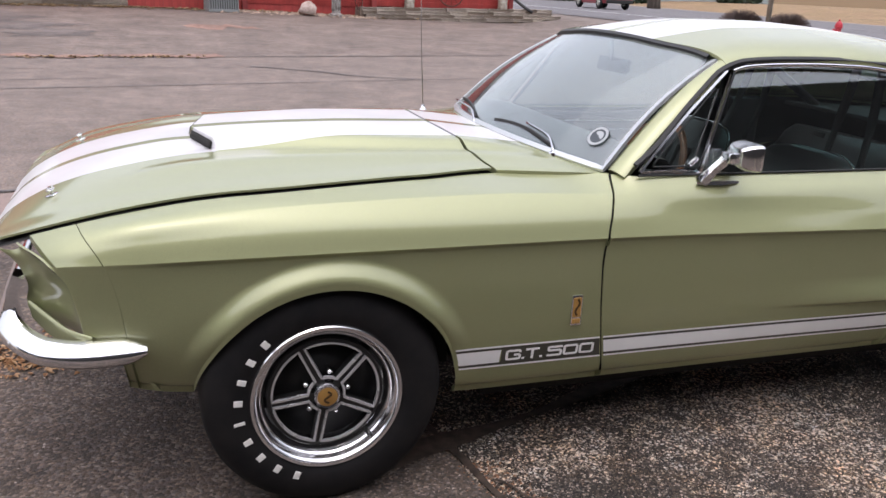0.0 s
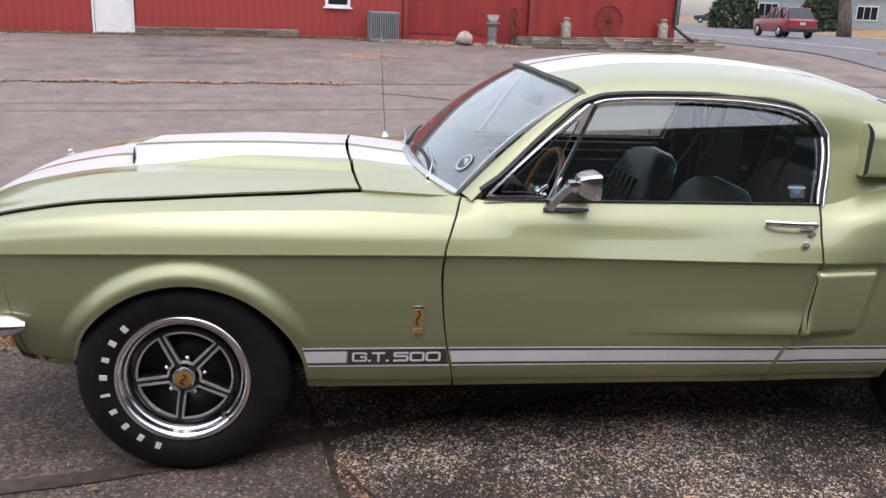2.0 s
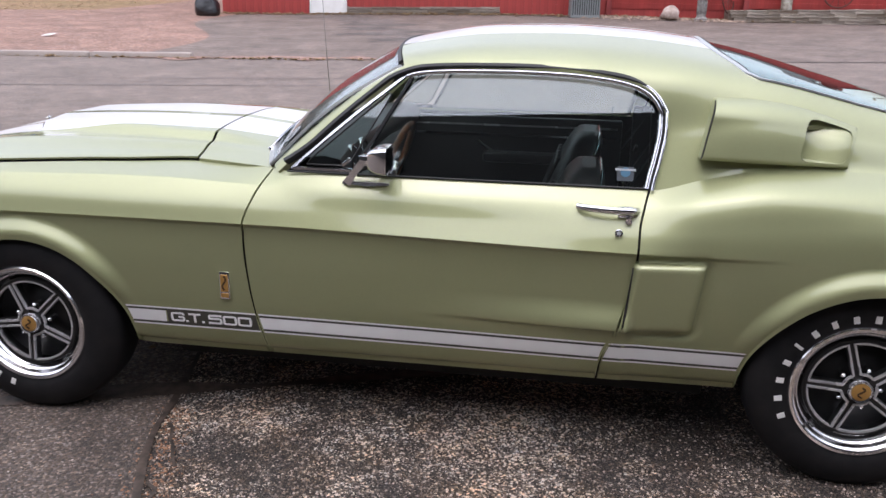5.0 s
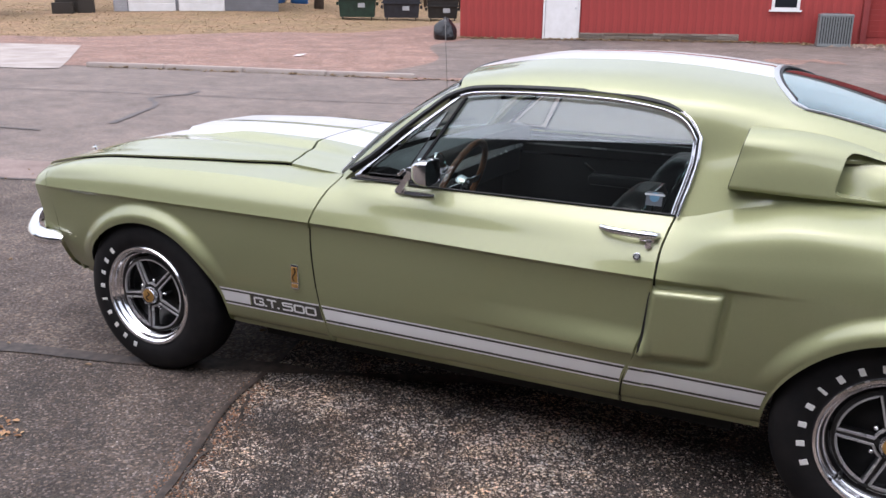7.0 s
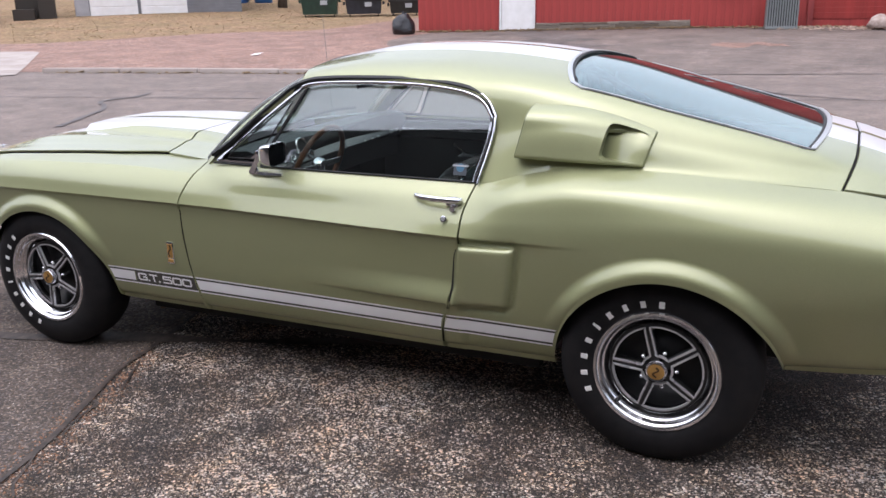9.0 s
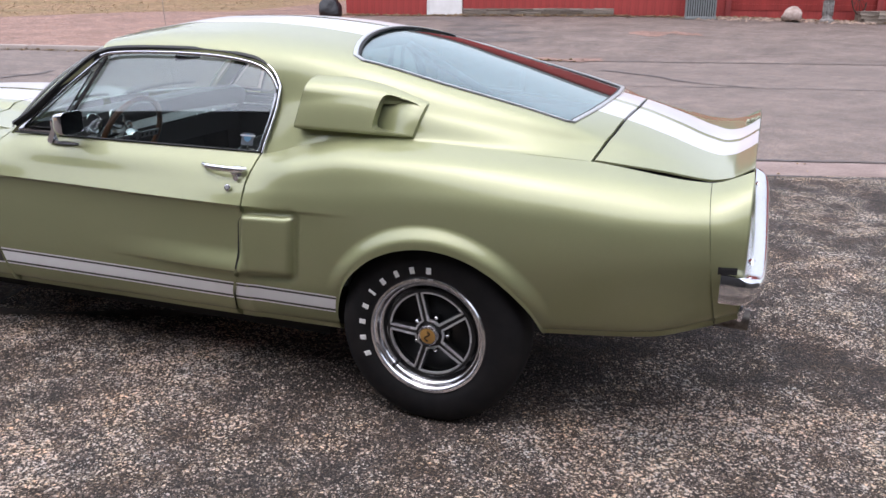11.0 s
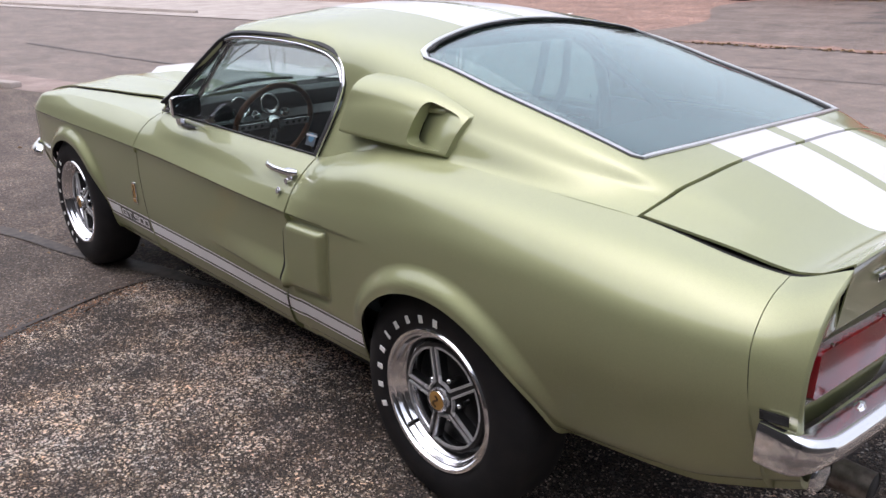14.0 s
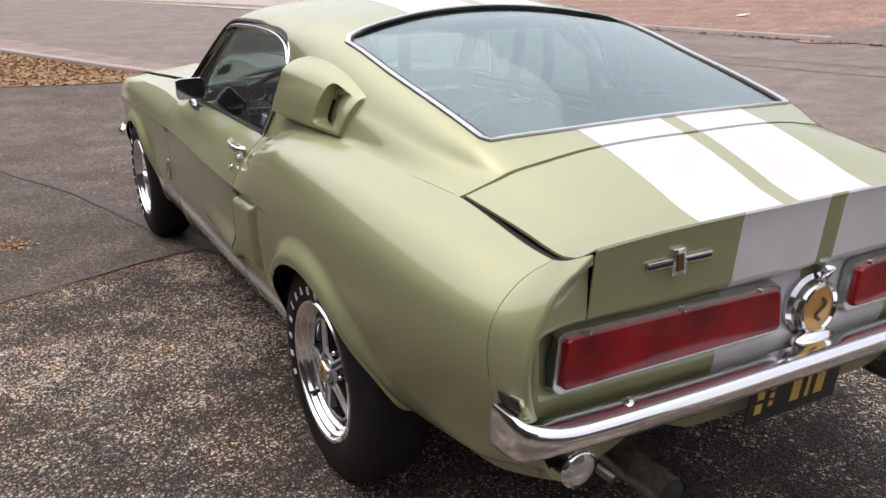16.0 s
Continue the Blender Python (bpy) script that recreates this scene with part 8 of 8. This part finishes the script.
# far road: parked and passing cars, house, hedge, pole
def small_car(x, y, turn, col, L, H, label):
    m = Mat("car_paint_" + label.split()[0], col, 0.3, 0.3)
    m.set(Coat_Weight=1.0)
    c = thing("car", label, "car", at=pose(*on(x, y, 0.02), 0, 0, turn))
    W = 0.92
    st = [(-L / 2, 0.55, 0.86, 0.80), (-L / 2 + 0.15, 0.35, 0.98, 0.90), (-L * 0.22, 0.30, 1.04, W), (0, 0.30, 1.05, W), (L * 0.3, 0.30, 1.08, W), (L / 2 - 0.12, 0.35, 1.05, 0.90), (L / 2, 0.50, 0.95, 0.82)]
    rings = []
    for xx, z0, z1, w in st:
        rings.append([(xx, -w * 0.92, z0), (xx, -w, (z0 + z1) / 2), (xx, -w * 0.95, z1 * 0.97), (xx, -w * 0.6, z1), (xx, w * 0.6, z1), (xx, w * 0.95, z1 * 0.97), (xx, w, (z0 + z1) / 2), (xx, w * 0.92, z0), (xx, -w * 0.92, z0)])
    V, F = grid(np.array(rings))
    F += [tuple(range(8)), tuple(len(st) * 9 - 9 + i for i in range(8))]
    put("body", V, F, m.m, c, sharp=40)
    g = [(-L * 0.24, 1.04, 0.80), (-L * 0.06, H - 0.06, 0.66), (0.1 * L, H, 0.68), (L * 0.34, H - 0.04, 0.66), (L * 0.46, 1.06, 0.78)]
    rings = [[(xx, -w, 1.02), (xx, -w + 0.10 * (z > 1.2), z), (xx, w - 0.10 * (z > 1.2), z), (xx, w, 1.02)] for xx, z, w in g]
    put("cabin_glass", *grid(np.array(rings)), Mat("dark_glass_" + label.split()[0], (0.012, 0.013, 0.016), 0.06).m, c, "dark tinted glass", sharp=40)
    P = np.array([[(xx, k * (w - 0.10), z + 0.02) for k in np.linspace(-1, 1, 6)] for xx, z, w in g[1:4]])
    put("roof", *thick(*grid(P), (0, 0, -0.04)), m.m, c)
    for q in (-1, 1):
        for xx in (-L * 0.06, L * 0.14, L * 0.33):
            put("pillar", *sweep([(xx, q * (W - 0.10), 1.03), (xx + 0.03, q * 0.61, H - 0.03)], ring(0.05, 8), up=(1, 0, 0)), m.m, c)
        for xx in (-L * 0.31, L * 0.30):
            w_ = put("wheel", *moved(lathe([(0.0, -0.10), (0.2, -0.10), (0.24, -0.12), (0.33, -0.10), (0.35, 0.0), (0.33, 0.1), (0.0, 0.1)], 28), pose(xx, q * 0.83, 0.35)), RUBBER, c)
            put("rim", *moved(lathe([(0.0, -0.125 * 1), (0.12, -0.115), (0.19, -0.122), (0.19, 0.122), (0.12, 0.115), (0.0, 0.125)], 20), pose(xx, q * 0.83, 0.35)), BEZEL, w_)
        part("tail_lamp", box_bm((0.10, 0.24, 0.16), (L / 2 - 0.06, q * 0.70, 0.90), bevel=0.02), RED_LENS, c, "red tail lamp")
        part("door_mirror", box_bm((0.12, 0.16, 0.12), (-L * 0.17, q * 1.0, 1.08), bevel=0.03), m.m, c)
    part("bumper", box_bm((0.16, 1.7, 0.22), (L / 2 - 0.05, 0, 0.46), bevel=0.04), BLACK, c)
    part("number_plate", box_bm((0.02, 0.32, 0.14), (L / 2 + 0.01, 0, 0.80)), DECAL_PALE, c)


small_car(25.5, 44.6, -92, (0.22, 0.012, 0.022), 4.5, 1.66, "maroon red sport utility car on the far road")
small_car(48.0, 107.0, -25, (0.02, 0.028, 0.05), 4.4, 1.45, "dark blue saloon car parked by the verge")
small_car(42.5, 112.0, -25, (0.10, 0.015, 0.018), 4.5, 1.6, "deep maroon car parked beyond the verge")
p = put("utility_pole", *sweep([(0, 0, 0), (0.05, 0, 8.5)], ring(0.13, 12), up=(0, 1, 0), scale=[1, 0.8]), Mat("pole_wood", (0.22, 0.18, 0.14), 0.85).m)
p.matrix_world = pose(*on(34.5, 84.0))
tagged(p, "weathered wooden utility pole at the kerb", "pole")
h2 = thing("house", "pale blue-grey sided house with white windows", "house", at=pose(*on(47.0, 72.0, -0.3), 0, 0, -32))
part("wall", box_bm((20, 6, 3.4), (0, 3, 1.7)), BLUE_SIDING, h2)
for x in (-8.0, 0.5, 6.5):
    w = part("window", box_bm((1.8, 0.12, 1.3), (x, -0.02, 1.75)), DOOR_WHITE, h2, "white window")
    for k in range(3):
        part("pane", box_bm((0.5, 0.04, 1.1), (x - 0.56 + 0.56 * k, -0.08, 1.75)), bpy.data.materials["dark_pane"], w)
put("roof", *thick(np.array([(-10.5, -0.5, 3.3), (10.5, -0.5, 3.3), (10.5, 3, 5.1), (-10.5, 3, 5.1), (10.5, 6.5, 3.3), (-10.5, 6.5, 3.3)]), [(0, 1, 2, 3), (3, 2, 4, 5)], (0, 0, 0.15)), bpy.data.materials["roof_shingle"], h2, smooth=False)
m = Mat("evergreen", (0.025, 0.045, 0.022), 0.8)
gm = m.n.new("ShaderNodeNewGeometry")
EVERGREEN = m.color(m.ramp(gm.outputs["Random Per Island"], [(0.0, (0.012, 0.022, 0.012)), (0.6, (0.03, 0.05, 0.026)), (1.0, (0.05, 0.07, 0.035))])).m


def shrub(x, y, rx, h, seed):
    rr = random.Random(seed)
    s_ = thing("evergreen_shrub", "dark green clipped evergreen shrub by the house", "shrub", "shrubs", at=pose(*on(x, y)))
    V, F = [], []
    for _ in range(3200):
        a, q = rr.uniform(0, 6.28), rr.random()
        z = h * q
        r = rx * (1 - 0.55 * q ** 2) * rr.uniform(0.75, 1.05)
        c = Vector((r * math.cos(a), r * math.sin(a), z))
        n = len(V)
        for _k in range(3):
            V.append(c + Vector((rr.gauss(0, 0.15), rr.gauss(0, 0.15), rr.gauss(0.03, 0.15))))
        F.append((n, n + 1, n + 2))
    put("foliage", V, F, EVERGREEN, s_, smooth=False)
    put("stem", *sweep([(0, 0, 0), (0, 0, h * 0.7)], ring(0.06, 6), up=(0, 1, 0)), BARK, s_)


shrub(36.6, 75.5, 2.3, 3.4, 1), shrub(42.5, 70.5, 2.2, 3.2, 2), shrub(50.5, 65.0, 1.8, 3.0, 3)
far_b = thing("house", "low tan building beyond the far road", "building", at=pose(72, 95, 1.0, 0, 0, -38))
part("wall", box_bm((40, 8, 5), (0, 3, 2.5)), Mat("tan_wall", (0.30, 0.22, 0.14), 0.8).m, far_b)

# a planted island beside the far road: dry grass, two shrubs, a pole and a hydrant
island = lambda v: np.minimum(np.minimum(v[:, 0] - 18.1 - 0.25 * np.sin(v[:, 1] * 0.4), 21.9 - v[:, 0]), 25.3 - v[:, 1] - 0.5 * np.abs(v[:, 0] - 20.4))
sheet("verge_island", island, LEAFY, 0.03, "strip of dry leafy grass beside the far road", 0.35, (17, 23, -4, 27), category="verge")
RI = random.Random(17)
V, F = [], []
while len(F) < 9000:
    x, y = RI.uniform(17.8, 22.0), RI.uniform(8, 25.3)
    if float(island(np.array([[x, y, 0.0]]))[0]) < 0.1:
        continue
    z, a, h = float(ground_z(x, y)) + 0.02, RI.uniform(0, 6.28), RI.uniform(0.04, 0.13)
    n = len(V)
    V += [(x - 0.012 * math.cos(a), y - 0.012 * math.sin(a), z), (x + 0.012 * math.cos(a), y + 0.012 * math.sin(a), z), (x + RI.gauss(0, 0.05), y + RI.gauss(0, 0.05), z + h)]
    F.append((n, n + 1, n + 2))
m = Mat("dry_grass", (0.35, 0.22, 0.10), 0.9)
gm = m.n.new("ShaderNodeNewGeometry")
m.color(m.ramp(gm.outputs["Random Per Island"], [(0.0, (0.11, 0.10, 0.045)), (0.5, (0.21, 0.15, 0.085)), (1.0, (0.33, 0.23, 0.14))]))
tagged(put("dry_grass", V, F, m.m, smooth=False), "dry straw-coloured grass on the island", "grass", kind="stuff")


def dry_shrub(x, y, r, h, seed):
    rr = random.Random(seed)
    b = thing("dry_shrub", "low dark brown leafless shrub in dry grass", "shrub", "dry shrubs", at=pose(*on(x, y)))
    bits = []
    for _ in range(900):
        a, q = rr.uniform(0, 6.28), math.sqrt(rr.uniform(0.04, 1.0))
        tip = (r * q * math.cos(a), r * q * math.sin(a), h * math.sqrt(max(0.05, 1.05 - q * q)) * rr.uniform(0.75, 1.0))
        bits.append(sweep([(0.25 * tip[0], 0.25 * tip[1], 0.0), (0.7 * tip[0], 0.7 * tip[1], 0.65 * tip[2]), tip], ring(0.008, 3), up=(0.3, 0.2, 0.9), scale=[1, 0.8, 0.5]))
    m = Mat("dark_twigs", (0.06, 0.042, 0.040), 0.9)
    put("twigs", *join(*bits), m.color(m.ramp(m.noise(6, 3), [(0.3, (0.055, 0.040, 0.038)), (0.7, (0.13, 0.092, 0.08))])).m, b, smooth=False)


dry_shrub(20.5, 24.7, 0.85, 0.62, 3), dry_shrub(21.25, 23.05, 0.85, 0.66, 4)
m = Mat("grey_pole", (0.30, 0.28, 0.26), 0.8)
p = put("sign_pole", *sweep([(0, 0, 0), (0.04, 0, 8.0)], ring(0.09, 12), up=(0, 1, 0), scale=[1, 0.85]), m.color(m.ramp(m.noise(7, 5, stretch=(1, 1, 0.2)), [(0.3, (0.20, 0.18, 0.16)), (0.7, (0.38, 0.36, 0.33))])).m)
p.matrix_world = pose(*on(20.6, 23.3))
tagged(p, "weathered grey pole among dry grass", "pole")


def hydrant(x, y):
    m = Mat("hydrant_red", (0.42, 0.02, 0.035), 0.45)
    red = m.color(m.ramp(m.noise(14, 5), [(0.3, (0.33, 0.014, 0.026)), (0.7, (0.46, 0.024, 0.04))])).m
    h = thing("fire_hydrant", "bright red cast iron fire hydrant in dry grass", "fire hydrant", at=pose(*on(x, y, 0.02), 0, 0, 40))
    put("barrel", *lathe([(0.0, 0.0), (0.15, 0.0), (0.15, 0.05), (0.10, 0.06), (0.095, 0.40), (0.13, 0.41), (0.13, 0.45), (0.11, 0.455)], 24, "z"), red, h, sharp=40)
    put("bonnet", *lathe([(0.115, 0.455), (0.11, 0.53), (0.08, 0.59), (0.03, 0.62), (0.03, 0.67), (0.0, 0.67)], 24, "z"), red, h, sharp=40)
    for a in (0, 90, 180):
        part("hose_cap", cyl_bm(0.055, 0.10, (0.12 * math.cos(radians(a)), 0.12 * math.sin(radians(a)), 0.32), (0, 90, a), 14, bevel=0.01), red, h, smooth=True)


hydrant(21.2, 20.5)

# the building behind the camera closes the lot
back = part("wall_south", box_bm((34, 0.3, 6.3), (0, 0, 3.15)), siding("brown_grey_siding", (0.024, 0.022, 0.020), 0.2))
back.matrix_world = pose(-0.7, -7.65, 0, 0, 0, 5)
tagged(back, "grey-brown sided wall closing the lot", "wall", kind="structure")
# Added out of view: blocks low eastern sky so the tail stays darker.
east = part("east_shade_wall", box_bm((0.3, 11.0, 2.3), (0, 0, 1.15)), siding("brown_siding", (0.075, 0.068, 0.06), 0.2))
east.matrix_world = pose(9.6, -1.6, 0)
tagged(east, "unseen brown sided wall added to shade the car's tail", "wall", kind="structure")
# Unseen slab, added only to be mirrored dark in the side glass.
west = part("west_reflection_wall", box_bm((0.4, 40.0, 17.0), (0, 0, 8.5)), siding("dark_siding", (0.05, 0.048, 0.045), 0.2))
west.matrix_world = pose(-56.0, -26.5, 0)
tagged(west, "unseen dark sided wall added to darken the side window's reflection", "wall", kind="structure")
